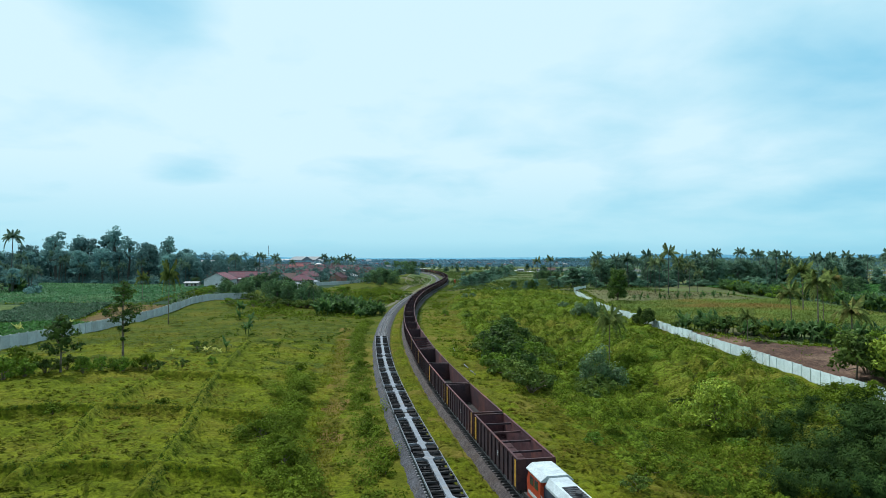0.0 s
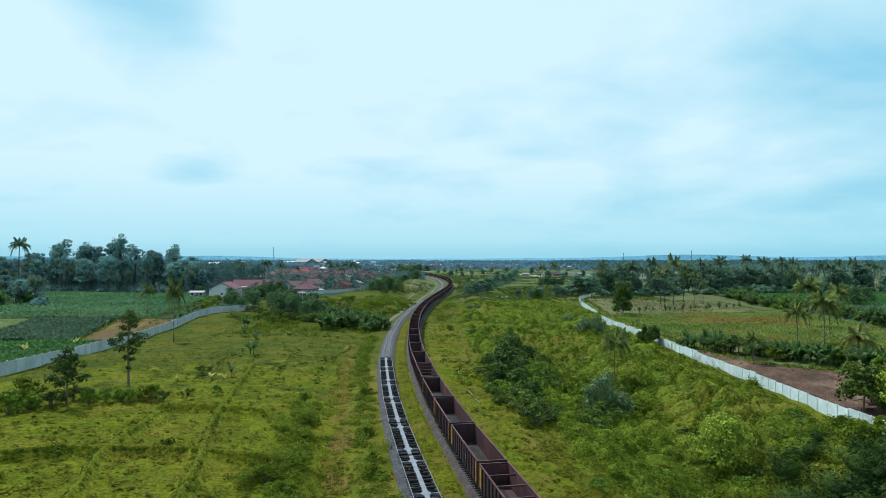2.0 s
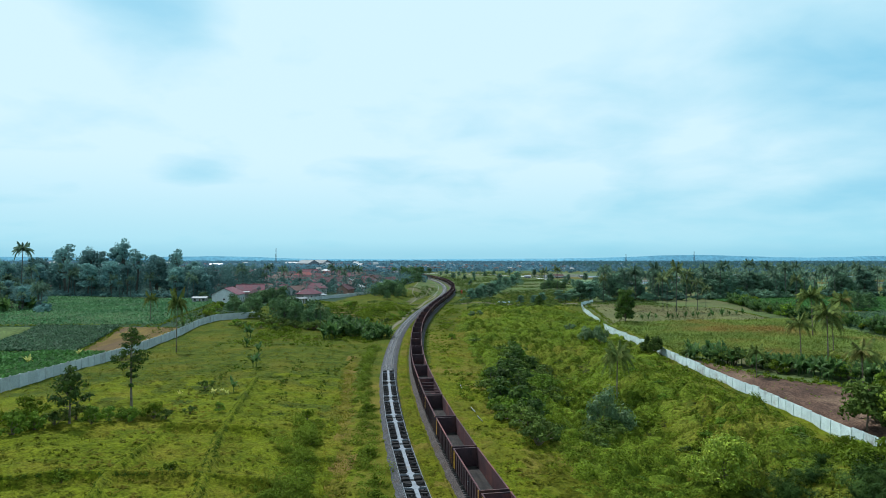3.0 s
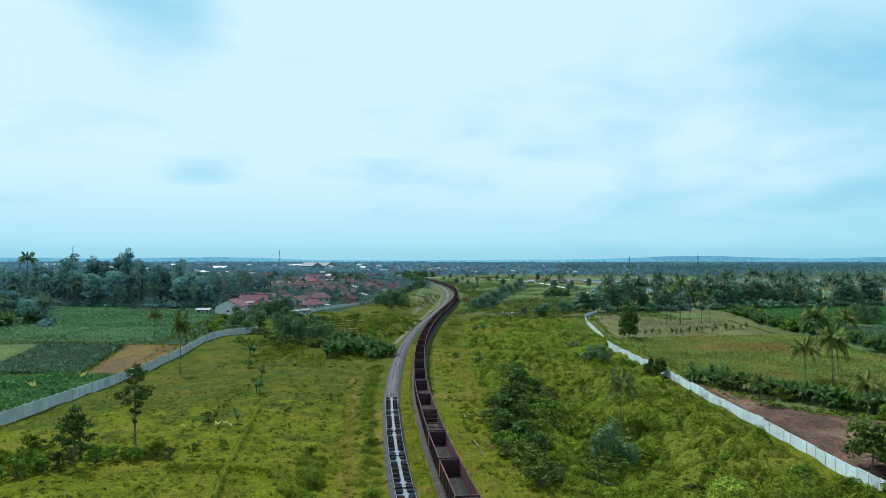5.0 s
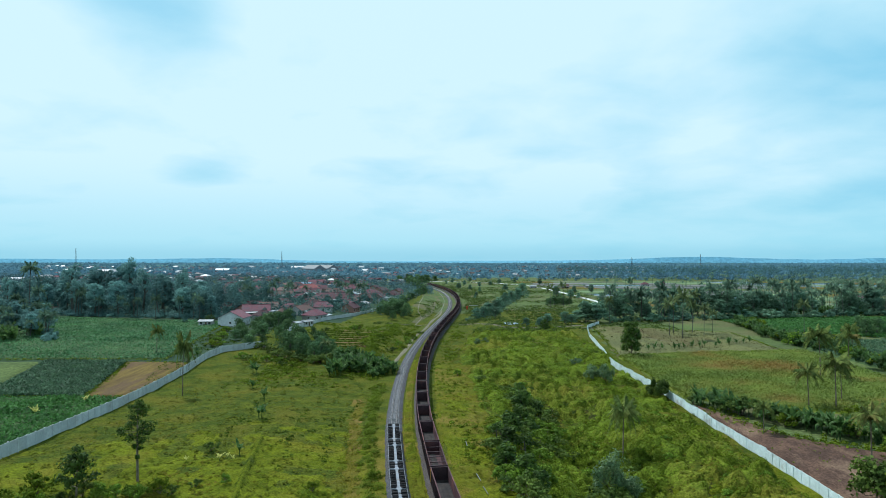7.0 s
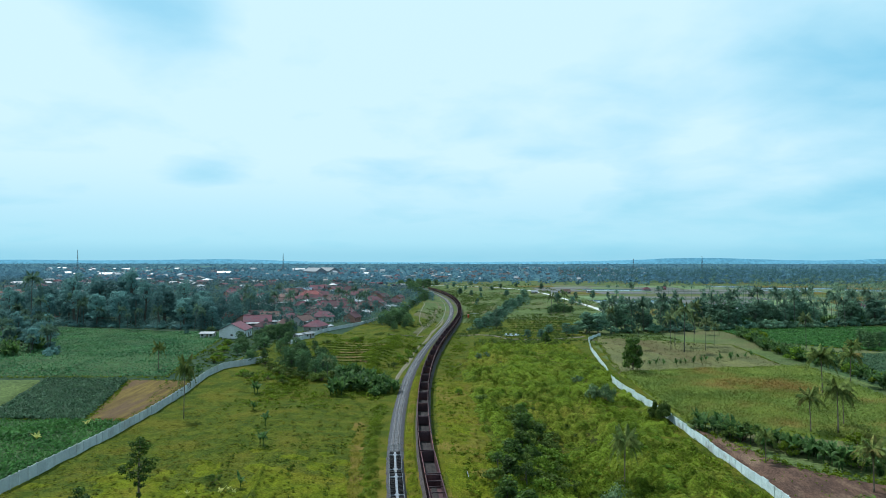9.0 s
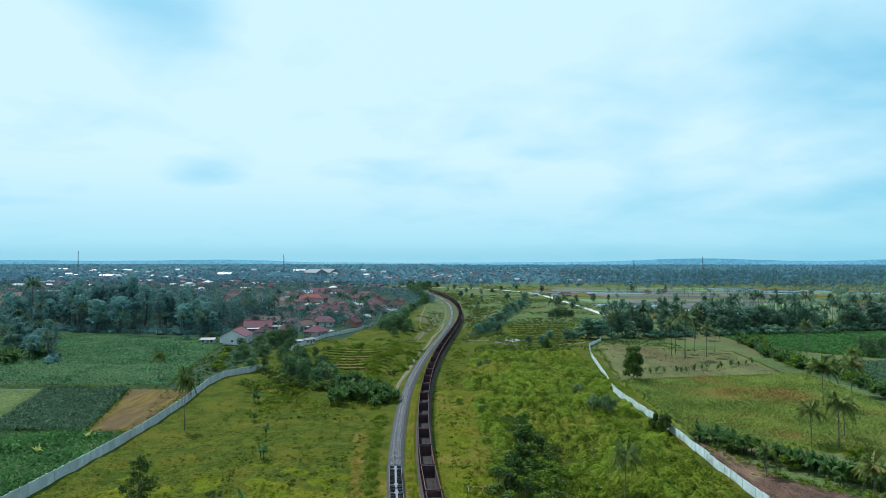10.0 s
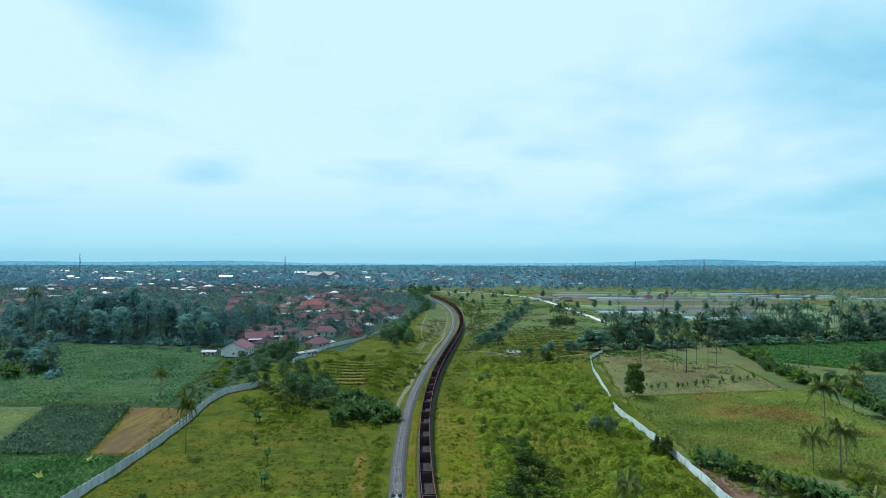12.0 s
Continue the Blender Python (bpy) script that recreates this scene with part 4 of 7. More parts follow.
def build_locomotive():
    """A diesel locomotive ahead of the wagons; its own +y points back at them."""
    L = 7.6
    loco = tagged(new("diesel_locomotive"), "diesel locomotive with orange cab, white roof and dark hood", "locomotive")
    part("frame", Geo().box(-1.35, 1.35, -L, L, 0.95, 1.25).box(-1.2, 1.2, -2.6, 2.6, 0.45, 0.95), DARK_STEEL, loco)
    cab = part("cab", Geo().prism([(L - 3.0, 1.252), (L - 0.5, 1.252), (L - 0.35, 2.3), (L - 0.7, 3.05), (L - 3.0, 3.05)], "x", -1.24, 1.24), ORANGE, loco)
    for x in (-0.72, 0.05):
        g = Geo()
        g.quad((x, L - 0.365, 2.42), (x + 0.66, L - 0.365, 2.42), (x + 0.62, L - 0.58, 2.9), (x + 0.04, L - 0.58, 2.9))
        ob = part("windscreen", g, GLASS, cab)
        ob.location = (0, 0.012, 0)
    for side in (-1, 1):
        for y in (L - 2.6, L - 1.7):
            a, b = sorted((side * 1.243, side * 1.255))
            part("side_window", Geo().box(a, b, y, y + 0.7, 2.25, 2.85), GLASS, cab)
        a, b = sorted((side * 1.243, side * 1.253))
        part("stripe", Geo().box(a, b, L - 3.0, L - 0.7, 1.5, 1.75), WHITE_PAINT, cab, "white stripe")
    part("cab_roof", Geo().prism([(-1.28, 3.052), (-1.28, 3.12), (-0.8, 3.46), (0.8, 3.46), (1.28, 3.12), (1.28, 3.052)], "y", L - 3.2, L - 0.3), WHITE_PAINT, loco)
    part("hood", Geo().prism([(-0.98, 1.252), (-0.98, 2.75), (0.98, 2.75), (0.98, 1.252)], "y", -L + 0.6, L - 3.02), NAVY, loco)
    y0 = -L + 0.55
    for i, span in enumerate((3.6, 3.3, 4.5)):
        g = Geo().prism([(-1.0, 2.752), (-1.0, 2.92), (-0.72, 3.38), (0.72, 3.38), (1.0, 2.92), (1.0, 2.752)], "y", y0, y0 + span - 0.12)
        panel = part("hood_roof", g, WHITE_PAINT, loco)
        grille = Geo()
        for k in range(7):
            grille.box(-0.55, 0.55, y0 + 0.5 + 0.32 * k, y0 + 0.68 + 0.32 * k, 3.382, 3.43)
        part("roof_grille", grille, DARK_STEEL, panel)
        y0 += span
    part("exhaust", Geo().tube([(0, 1.0, 3.42), (0, 1.0, 3.6)], [0.25, 0.22], 12), DARK_STEEL, loco)
    for side in (-1, 1):
        part("walkway", Geo().box(min(side * 1.0, side * 1.38), max(side * 1.0, side * 1.38), -L, L - 3.05, 1.252, 1.32), DARK_STEEL, loco)
        g = Geo()
        for k in range(8):
            y = -L + 0.3 + k * 1.6
            if y < L - 3.2:
                g.tube([(side * 1.33, y, 1.3), (side * 1.33, y, 2.2)], [0.02, 0.02], 5)
        g.tube([(side * 1.33, -L + 0.3, 2.2), (side * 1.33, L - 3.2, 2.2)], [0.022, 0.022], 5)
        part("handrail", g, WHITE_PAINT, loco)
        g = Geo()
        for k in range(9):
            g.box(min(side * 0.985, side * 1.0), max(side * 0.985, side * 1.0), -L + 1.4 + 0.9 * k, -L + 2.0 + 0.9 * k, 1.5, 2.4)
        part("hood_doors", g, NAVY, loco)
    for y in (-L + 2.4, L - 2.4):
        bogie(loco, y)
    coupler(loco, L, 1)
    coupler(loco, -L, -1)
    x, y, turn = on_line(TRAIN_HEAD - L - 0.6)
    loco.matrix_basis = pose(x, y, RAIL_TOP, 0, 0, turn) @ Matrix.Diagonal((0.9, 1, 0.98, 1))


build_locomotive()

FLAT_PITCH = 13.4


def build_flat():
    """A skeletal flat wagon: a grey spine and side sills joined by dark cross members."""
    L, w = 6.35, tagged(new("flat_wagon"), "skeletal flat wagon with grey spine, grey sills and black cross members", "wagon", "parked flat wagons")
    spine = Geo().prism([(-0.22, -L), (-0.22, L), (0.22, L), (0.22, -L)], "y", 0, 1)
    spine.v = [(u, h, 0.78 + 0.22 * a) for u, a, h in spine.v]
    part("spine", spine, FLAT_GREY, w)
    for side in (-1, 1):
        a, b = sorted((side * 1.2, side * 1.255))
        part("side_sill", Geo().box(a, b, -L, L, 0.76, 0.98), FLAT_GREY, w)
        for y in (-L + 0.62, -L + 1.75, -L + 3.4, -1.0, 1.0, L - 3.4, L - 1.75, L - 0.62):
            a, b = sorted((side * 0.21, side * 1.21))
            g = Geo().box(a, b, y - 0.045, y + 0.045, 0.8, 0.985)
            if abs(abs(y) - (L - 1.75)) < 0.01:
                # bolster: the spine flares out to it
                for s in (-1, 1):
                    k = len(g.v)
                    g.v += [(side * 0.2, y + s * 0.04, h) for h in (0.8, 0.988)] + [(side * 0.2, y + s * 0.6, h) for h in (0.8, 0.988)] + [(side * 0.5, y + s * 0.04, h) for h in (0.8, 0.988)]
                    g.f += [(k + 1, k + 3, k + 5), (k, k + 4, k + 2), (k + 2, k + 4, k + 5, k + 3)]
            part("cross_beam", g, FLAT_GREY if abs(abs(y) - (L - 1.75)) < 0.01 else DARK_STEEL, w)
    # black blocks added to make the gap between wagons dark
    for s in (-1, 1):
        a, b = sorted((s * (L + 0.02), s * (L - 0.5)))
        for u in (-1.1, 0.26):
            part("end_platform", Geo().box(u, u + 0.84, a, b, 0.7, 1.03), BLACK_STEEL, w, "black block that fills the dark gap between wagons")
    cross = Geo().box(0.02, 0.88, -0.2, -0.08, 0.6, 0.9).box(0.02, 0.88, 0.12, 0.24, 0.6, 0.86).box(0.4, 0.8, -0.4, 0.4, 0.55, 0.8)
    me = cross.mesh("cross_member", BLACK_STEEL)
    for y in (-L + 1.15, -L + 2.55, -2.0, 0.0, 2.0, L - 2.55, L - 1.15):
        for side in (-1, 1):
            ob = new("cross_member", me)
            ob.parent, ob.matrix_basis = w, pose(0.29, y, 0) if side > 0 else pose(-0.29, y, 0, 0, 0, 180)
    part("floor_pan", Geo().box(-1.16, 1.16, -L + 0.4, L - 0.4, 0.42, 0.48), BLACK_STEEL, w)
    for y in (-L + 0.5, -0.35, 0.35, L - 0.5):
        for side in (-1, 1):
            part("twist_lock", Geo().box(side * 1.05 - 0.09, side * 1.05 + 0.09, y - 0.12, y + 0.12, 1.002, 1.1), BLACK_STEEL, w)
    for y in (-L + 2.0, L - 2.0):
        bogie(w, y)
    coupler(w, -L, -1)
    coupler(w, L, 1)
    return w


def build_flats():
    first, end = build_flat(), s_of(134.5, True)
    for i in range(9):
        x, y, turn = on_line(end - FLAT_PITCH * (i + 0.5), True)
        m = pose(x, y, RAIL_TOP, 0, 0, turn)
        if i:
            copy_thing(first, m)
        else:
            first.matrix_basis = m


build_flats()

# ---- boundary walls ----


def fence(name, line, mat, label, high=2.3, panel=2.45, stepped=False):
    """A wall of concrete panels between posts along a line of plan points."""
    base = tagged(new(name), label, "wall", kind="structure")
    pts = [Vector(p) for p in line]
    slab = Geo().prism([(0.1, -0.5), (0.1, high - 0.06), (panel - 0.1, high - 0.06), (panel - 0.1, -0.5)], "y", -0.035, 0.035)
    slab.v = [(u, a, h) for u, a, h in slab.v]
    slab_mesh = slab.box(0.1, panel - 0.1, -0.045, 0.045, high * 0.62, high * 0.635).box(0.1, panel - 0.1, -0.045, 0.045, high * 0.31, high * 0.325).mesh("panel", mat)
    post_mesh = Geo().box(-0.1, 0.1, -0.1, 0.1, -0.6, high - 0.02).mesh("post", mat) if stepped else \
        Geo().box(-0.1, 0.1, -0.1, 0.1, -0.6, high + 0.04).prism([(-0.12, high + 0.042), (0, high + 0.12), (0.12, high + 0.042)], "y", -0.12, 0.12).mesh("post", mat)
    left, level = 0, None
    for a, b in zip(pts, pts[1:]):
        way = b - a
        turn = math.degrees(math.atan2(way.y, way.x))
        count = max(1, round(way.length / panel))
        for i in range(count):
            p = a + way * (i / count)
            q = a + way * ((i + 0.5) / count)
            z = float(land(q.x, q.y))
            if stepped:
                level = z if level is None or abs(z - level) > 0.25 else level
                z = level + 0.1 * ((left := left + 1) // 4 % 3)
            for kind, me in (("panel", slab_mesh), ("post", post_mesh)):
                ob = new(kind, me)
                ob.parent = base
                ob.matrix_basis = pose(p.x, p.y, z, 0, 0, turn) @ Matrix.Diagonal((way.length / count / panel if kind == "panel" else 1, 1, 1, 1))
    return base


fence("boundary_wall_west", [(-79, 95), (-79.5, 130), (-80.5, 158), (-82.5, 187), (-84.5, 212), (-84, 225), (-78, 237), (-74, 245)], PANEL, "long grey precast concrete panel wall between fields", 1.95)
fence("boundary_wall_east", [(59.5, 66), (58.6, 95), (58.6, 108), (58.4, 122), (57.6, 140), (57.2, 158), (56.3, 172), (54.4, 190), (52.5, 203), (52.2, 212), (55, 234), (60.5, 285), (66, 316), (77, 338)], PANEL_WHITE, "long white concrete panel wall in steps beside the fields", 1.72, stepped=True)
fence("boundary_wall_village", [(-77, 290), (-76.5, 301), (-71.5, 342), (-59, 381), (-50, 424), (-42, 490), (-33, 580)], PANEL, "low grey wall along the village edge", 1.8, 3.0)

# ---- paths and roads ----


def ribbon(name, line, width, mat, label, category="path", lift=0.16):
    """A strip along plan points that lies on the land."""
    pts = [np.array(p, float) for p in line]
    dense = []
    for a, b in zip(pts, pts[1:]):
        n = max(1, int(np.linalg.norm(b - a) / 4))
        dense += [a + (b - a) * i / n for i in range(n)]
    dense = np.array(dense + [pts[-1]])
    way = np.gradient(dense, axis=0)
    way /= np.linalg.norm(way, axis=1)[:, None]
    side = np.stack([way[:, 1], -way[:, 0]], 1)
    wob = 0.45 + 1.1 * value_noise(dense[:, 0], dense[:, 1], 6, 3) if mat is PATH_EARTH else 0.9 + 0.2 * value_noise(dense[:, 0], dense[:, 1], 6, 3)
    rows = []
    for k in (-0.5, -0.17, 0.17, 0.5):
        p = dense + side * (k * width * wob)[:, None]
        rows.append(np.concatenate([p, (land(p[:, 0], p[:, 1]) + lift - 0.5 * (abs(k) > 0.4))[:, None]], 1))
    v = np.stack(rows, 1)
    n, m = v.shape[:2]
    k = np.arange(n * m).reshape(n, m)
    f = np.stack([k[:-1, :-1], k[:-1, 1:], k[1:, 1:], k[1:, :-1]], 2).reshape(-1, 4)
    return tagged(new(name, big_mesh(name, v.reshape(-1, 3), f, mat, True)), label, category, kind="structure")


ribbon("road_east", [(116, 430), (115.5, 476), (115, 540), (112, 620), (104, 740), (92, 820), (60, 890), (10, 935), (-60, 962), (-160, 985)], 8.5, CONCRETE_ROAD, "pale concrete country road curving between fields", "road")
ribbon("road_village", [(-80, 290), (-79.5, 301), (-74.5, 342), (-62, 381), (-53, 424), (-45, 490), (-36, 580)], 4.0, ASPHALT, "grey village lane along the wall", "road")
ribbon("path_crossing", [(-36, 339), (-30, 339.5), (-25, 342), (-20, 343.5), (-15, 350)], 1.5, PATH_EARTH, "pale earth path that meets the railway")
ribbon("path_pond", [(2, 350), (12, 347), (20.6, 335), (25.5, 323), (39.5, 319), (54, 324), (67, 332)], 1.8, PATH_EARTH, "pale earth footpath past a pond")
ribbon("path_bank", [(-22, 344), (-20, 375), (-24, 402), (-26, 450), (-27, 527), (-30, 570)], 1.1, PATH_EARTH, "pale worn path on the railway bank")
ribbon("cutting_slope", [(float(line_x(y)) - 17.5 + 1.2 * math.sin(y * 0.05), y) for y in range(352, 600, 12)], 6.0, BANK_EARTH, "bare grey-brown earth slope of the cutting", "slope", 0.1)
ribbon("drain_west", [(float(line_x(y)) - 11.6, y) for y in range(390, 680, 10)], 0.7, SLEEPER, "pale concrete drain beside the railway", "drain", 0.12)
ribbon("shoulder_west", [(float(line_x(y)) - 10.2 - 0.5 * math.sin(y * 0.09), y) for y in range(214, 440, 9)], 2.4, PATH_EARTH, "pale gravel shoulder beside the track")
ribbon("path_furrow", [(64.5, 322), (72, 316), (76, 300), (88, 268), (96, 240)], 0.7, PATH_EARTH, "pale footpath across the harvested field", lift=0.1)

# ---- undergrowth ----


def clumps(centres, radius, tall, count, size, rng, long=1.6, flat=0.45, sink=0.25, up=0.25):
    """Leaves on dome-shaped clumps: one dome a centre, joined."""
    n = len(centres)
    radius, tall = np.broadcast_to(radius, n), np.broadcast_to(tall, n)
    c, r, h = np.repeat(centres, count, 0), np.repeat(radius, count), np.repeat(tall, count)
    k = len(c)
    a, e = rng.uniform(0, 2 * np.pi, k), np.arccos(rng.uniform(0, 1, k))
    m = rng.uniform(0.55, 1.08, k)
    x = c[:, 0] + r * m * np.sin(e) * np.cos(a)
    y = c[:, 1] + r * m * np.sin(e) * np.sin(a)
    z = land(x, y) + lumps(x, y) - sink + h * m * np.cos(e)
    out = np.stack([np.sin(e) * np.cos(a), np.sin(e) * np.sin(a), np.cos(e) + up], 1)
    return leaves(rng, np.stack([x, y, z], 1), size, flat, long, 0.0, out)


def stuff(name, pieces, mat, label, category):
    vs, fs, k = [], [], 0
    for v, f in pieces:
        vs.append(v)
        fs.append(f + k)
        k += len(v)
    return tagged(new(name, big_mesh(name, np.concatenate(vs), np.concatenate(fs), mat)), label, category, kind="stuff")


def strewn(rng, n, x0, x1, y0, y1, keep):
    """About n plan points in a box, kept with the odds keep(x, y), thinner with the distance."""
    y = y0 * (y1 / y0) ** rng.random(n)
    x = rng.uniform(x0, x1, n)
    ok = rng.random(n) < keep(x, y)
    return np.stack([x[ok], y[ok]], 1)


def beside(x, y):
    return x - (line_x(y) - TRACK_GAP / 2)


rng = np.random.default_rng(21)

# east of the line: scrub up to the wall
def scrub_east(x, y):
    d = beside(x, y)
    wild = value_noise(x, y, 13, 7) * 0.6 + value_noise(x, y, 5, 8) * 0.4
    near = smooth((d - 11 - 5 * value_noise(y, y, 17, 9)) / 8)
    return near * (x < 56.5) * smooth((wild - 0.33) / 0.2) * (0.7 + 0.3 * smooth((190 - y) / 90))


def creeper_leaves(n, y0, y1, size):
    p = strewn(rng, n, 2, 57, y0, y1, lambda x, y: smooth((beside(x, y) - 12) / 6) * (x < 56.8))
    x, y, e = p[:, 0], p[:, 1], 0.25
    z = lumps(x, y)
    dx, dy = (lumps(x + e, y) - z) / e, (lumps(x, y + e) - z) / e
    high = z > 0.42
    q = np.stack([x, y, land(x, y) + z - 0.28 + rng.uniform(-0.1, 0.22, len(x))], 1)[high]
    face = np.stack([-dx, -dy, 0 * dx + 1.0], 1)[high]
    return leaves(rng, q, size, 0.4, 1.5, 0.0, face / np.linalg.norm(face, axis=1)[:, None], 0.22)


p = strewn(rng, 2600, 5, 57, 42, 310, scrub_east)
low = 0.3 + 1.2 * value_noise(p[:, 0], p[:, 1], 5, 4) ** 1.7 * rng.uniform(0.3, 1.4, len(p))
stuff("scrub_east", [creeper_leaves(80000, 42, 110, 0.14), creeper_leaves(50000, 110, 335, 0.24), clumps(p, 0.4 + 0.6 * low, low, 26, 0.2, rng)], WEED, "dense tangled green scrub and creepers", "scrub")


def line_points(line, step, spread, rng):
    out = []
    for a, b in zip(line, line[1:]):
        a, b = np.array(a), np.array(b)
        n = max(1, int(np.linalg.norm(b - a) / step))
        out += [a + (b - a) * (i + rng.random()) / n for i in range(n)]
    out = np.array(out)
    return out + rng.normal(0, spread, out.shape)


FAINT = [[(-36, 118), (-26, 140), (-24, 165)], [(-30, 106), (-33, 128), (-36, 150)], [(-52, 130), (-40, 138), (-25, 143)], [(-45, 112), (-47, 140), (-50, 168)], [(-24, 112), (-26, 130)], [(-60, 168), (-40, 176), (-24, 178)]]
# bank weeds, with the shade of the bank's near side in their dark colour
pieces = []
for line in BANKS:
    p = line_points(line, 0.26 if line in (BANKS[0], BANKS[2], BANKS[3]) else 0.5, 0.2, rng)
    pieces.append(clumps(p, rng.uniform(0.3, 0.6, len(p)), rng.uniform(0.2, 0.7, len(p)), 46, 0.1, rng, sink=-0.25))
for line in FAINT:
    p = line_points(line, 1.6, 0.5, rng)
    pieces.append(clumps(p, rng.uniform(0.3, 0.7, len(p)), rng.uniform(0.12, 0.4, len(p)), 16, 0.2, rng, sink=0.12))
stuff("bank_weeds", pieces, BANK_LEAF, "weeds on low field banks, darkened for the shaded bank side", "scrub")
pieces = []
HEDGE = [[(-11, 40), (-11, 49), (-13.8, 56), (-17.5, 66), (-17.8, 74), (-19.5, 84), (-22, 98)], [(-20.5, 62), (-18, 70)], [(-14, 50), (-16, 60)]]
for line in HEDGE:
    p = line_points(line, 0.6, 1.4, rng)
    h = rng.uniform(0.3, 1.1, len(p))
    pieces.append(clumps(p, 0.4 + 0.5 * h, h, 90, 0.12, rng))
    p = line_points(line, 1.15, 1.0, rng)
    h = rng.uniform(0.9, 2.5, len(p)) * (0.5 + 0.8 * value_noise(p[:, 0], p[:, 1], 4, 5))
    pieces.append(clumps(p, 0.35 + 0.5 * h, h, 420, 0.13, rng, up=0.8))
WEST_EDGE = [(-4.2, 44), (-6, 54), (-8.2, 66), (-10.9, 83), (-14, 106), (-18, 130), (-20.5, 155), (-22, 185)]
p = line_points(WEST_EDGE, 0.7, 1.1, rng)
h = rng.uniform(0.3, 1.0, len(p))
pieces.append(clumps(p, 0.4 + 0.55 * h, h, 80, 0.14, rng))
p = line_points(WEST_EDGE, 2.2, 0.9, rng)
h = rng.uniform(0.9, 2.1, len(p)) * (0.4 + 1.0 * value_noise(p[:, 0], p[:, 1], 8, 3))
pieces.append(clumps(p, 0.4 + 0.55 * h, h, 300, 0.14, rng, up=0.8))
stuff("scrub_west", pieces, WEED, "weedy scrub along field banks and the track", "scrub")

# hummocks of scrub in the hollow and weeds on the eastern verge, farther on
def hummock_odds(x, y):
    return smooth((beside(x, y) - 16) / 8) * (x < 56) * smooth((y - 100) / 40) * smooth((value_noise(x, y, 8, 51) - 0.36) / 0.2)


p = strewn(rng, 1500, 2, 57, 95, 345, hummock_odds)
h = rng.uniform(0.5, 1.9, len(p)) * (0.35 + 0.9 * value_noise(p[:, 0], p[:, 1], 12, 52))
q = line_points([(float(line_x(y)) + 6 + 3.5 * math.sin(y * 0.11), y) for y in range(115, 345, 6)], 0.5, 2.2, rng)
g = rng.uniform(0.3, 1.5, len(q)) * value_noise(q[:, 0], q[:, 1], 10, 53)
near = strewn(rng, 420, 6, 56, 44, 125, lambda x, y: smooth((beside(x, y) - 12) / 6) * smooth((value_noise(x, y, 7, 55) - 0.4) / 0.15))
nh = rng.uniform(0.5, 1.7, len(near))
stuff("scrub_hummocks", [clumps(near, 0.5 + 0.6 * nh, nh, 170, 0.17, rng), clumps(p, 0.5 + 0.8 * h, h, 30, 0.32, rng), clumps(q, 0.4 + 0.7 * g, g, 22, 0.3, rng)], WEED, "humped green scrub over the hollow", "scrub")

# low scattered weeds and grass blades
def weeds_any(x, y):
    d = np.abs(beside(x, y))
    return smooth((d - 5) / 3) * (x > -78) * (x < 56.5) * (0.25 + 0.75 * value_noise(x, y, 3.5, 6))


p = strewn(rng, 15000, -80, 57, 40, 300, weeds_any)
q = strewn(rng, 5600, 2, 112, 300, 760, lambda x, y: smooth((beside(x, y) - 14) / 8) * (x < 112 - (y - 460) * 0.07) * smooth((value_noise(x, y, 30, 17) - 0.3) / 0.3))
stuff("scrub_far", [clumps(q, rng.uniform(0.8, 2.0, len(q)), rng.uniform(0.3, 1.5, len(q)), 14, 0.5, rng)], FAR_SCRUB, "scattered far scrub and hedges", "scrub")
q2 = strewn(rng, 5200, -88, -13, 150, 345, lambda x, y: smooth((-beside(x, y) - 7) / 5) * smooth((value_noise(x, y, 11, 27) - 0.42) / 0.15) * (x > -62 - 0.12 * (y - 150)) * smooth((y - 165) / 30))
h2 = rng.uniform(0.25, 1.3, len(q2)) * (0.4 + 0.9 * value_noise(q2[:, 0], q2[:, 1], 7, 28))
q3 = strewn(rng, 1500, -122, -76, 100, 330, lambda x, y: (x > np.interp(y, [100, 156, 205, 300, 330], [-81, -83, -96, -112, -118])) * (x < np.interp(y, [100, 212, 225, 245, 290, 330], [-80, -85.5, -85, -78, -78, -76])))
h3 = rng.uniform(0.2, 1.0, len(q3))
stuff("scrub_field_edge", [clumps(q3, 0.5 + 0.8 * h3, h3, 20, 0.3, rng)], BANK_LEAF, "dark green weeds between the wall and the vegetable plot", "scrub")
q4 = strewn(rng, 4200, -46, 28, 335, 760, lambda x, y: smooth((np.abs(beside(x, y)) - 8) / 5) * (x > -12 - (560 - y) * 0.145) * smooth((value_noise(x, y, 14, 29) - 0.4) / 0.2))
h4 = rng.uniform(0.3, 1.5, len(q4))
stuff("scrub_line", [clumps(q4, 0.6 + 0.8 * h4, h4, 18, 0.42, rng)], FAR_SCRUB, "scrub on both banks of the farther line", "scrub")
q5 = line_points([(float(line_x(y)) + 13 + 4 * math.sin(y * 0.05), y) for y in range(345, 900, 10)], 0.42, 4.0, rng)
h5 = rng.uniform(0.4, 2.6, len(q5)) * (0.3 + 0.9 * value_noise(q5[:, 0], q5[:, 1], 16, 57))
q6 = strewn(rng, 2600, -20, 130, 540, 1020, lambda x, y: (beside(x, y) > 12) * smooth((value_noise(x, y, 26, 58) - 0.42) / 0.2))
h6 = rng.uniform(0.4, 2.4, len(q6))
stuff("scrub_railside", [clumps(q5, 0.6 + 0.6 * h5, h5, 22, 0.42, rng), clumps(q6, 0.8 + 0.8 * h6, h6, 14, 0.62, rng)], FAR_SCRUB, "bushes and rough hedges beside the farther line", "scrub")
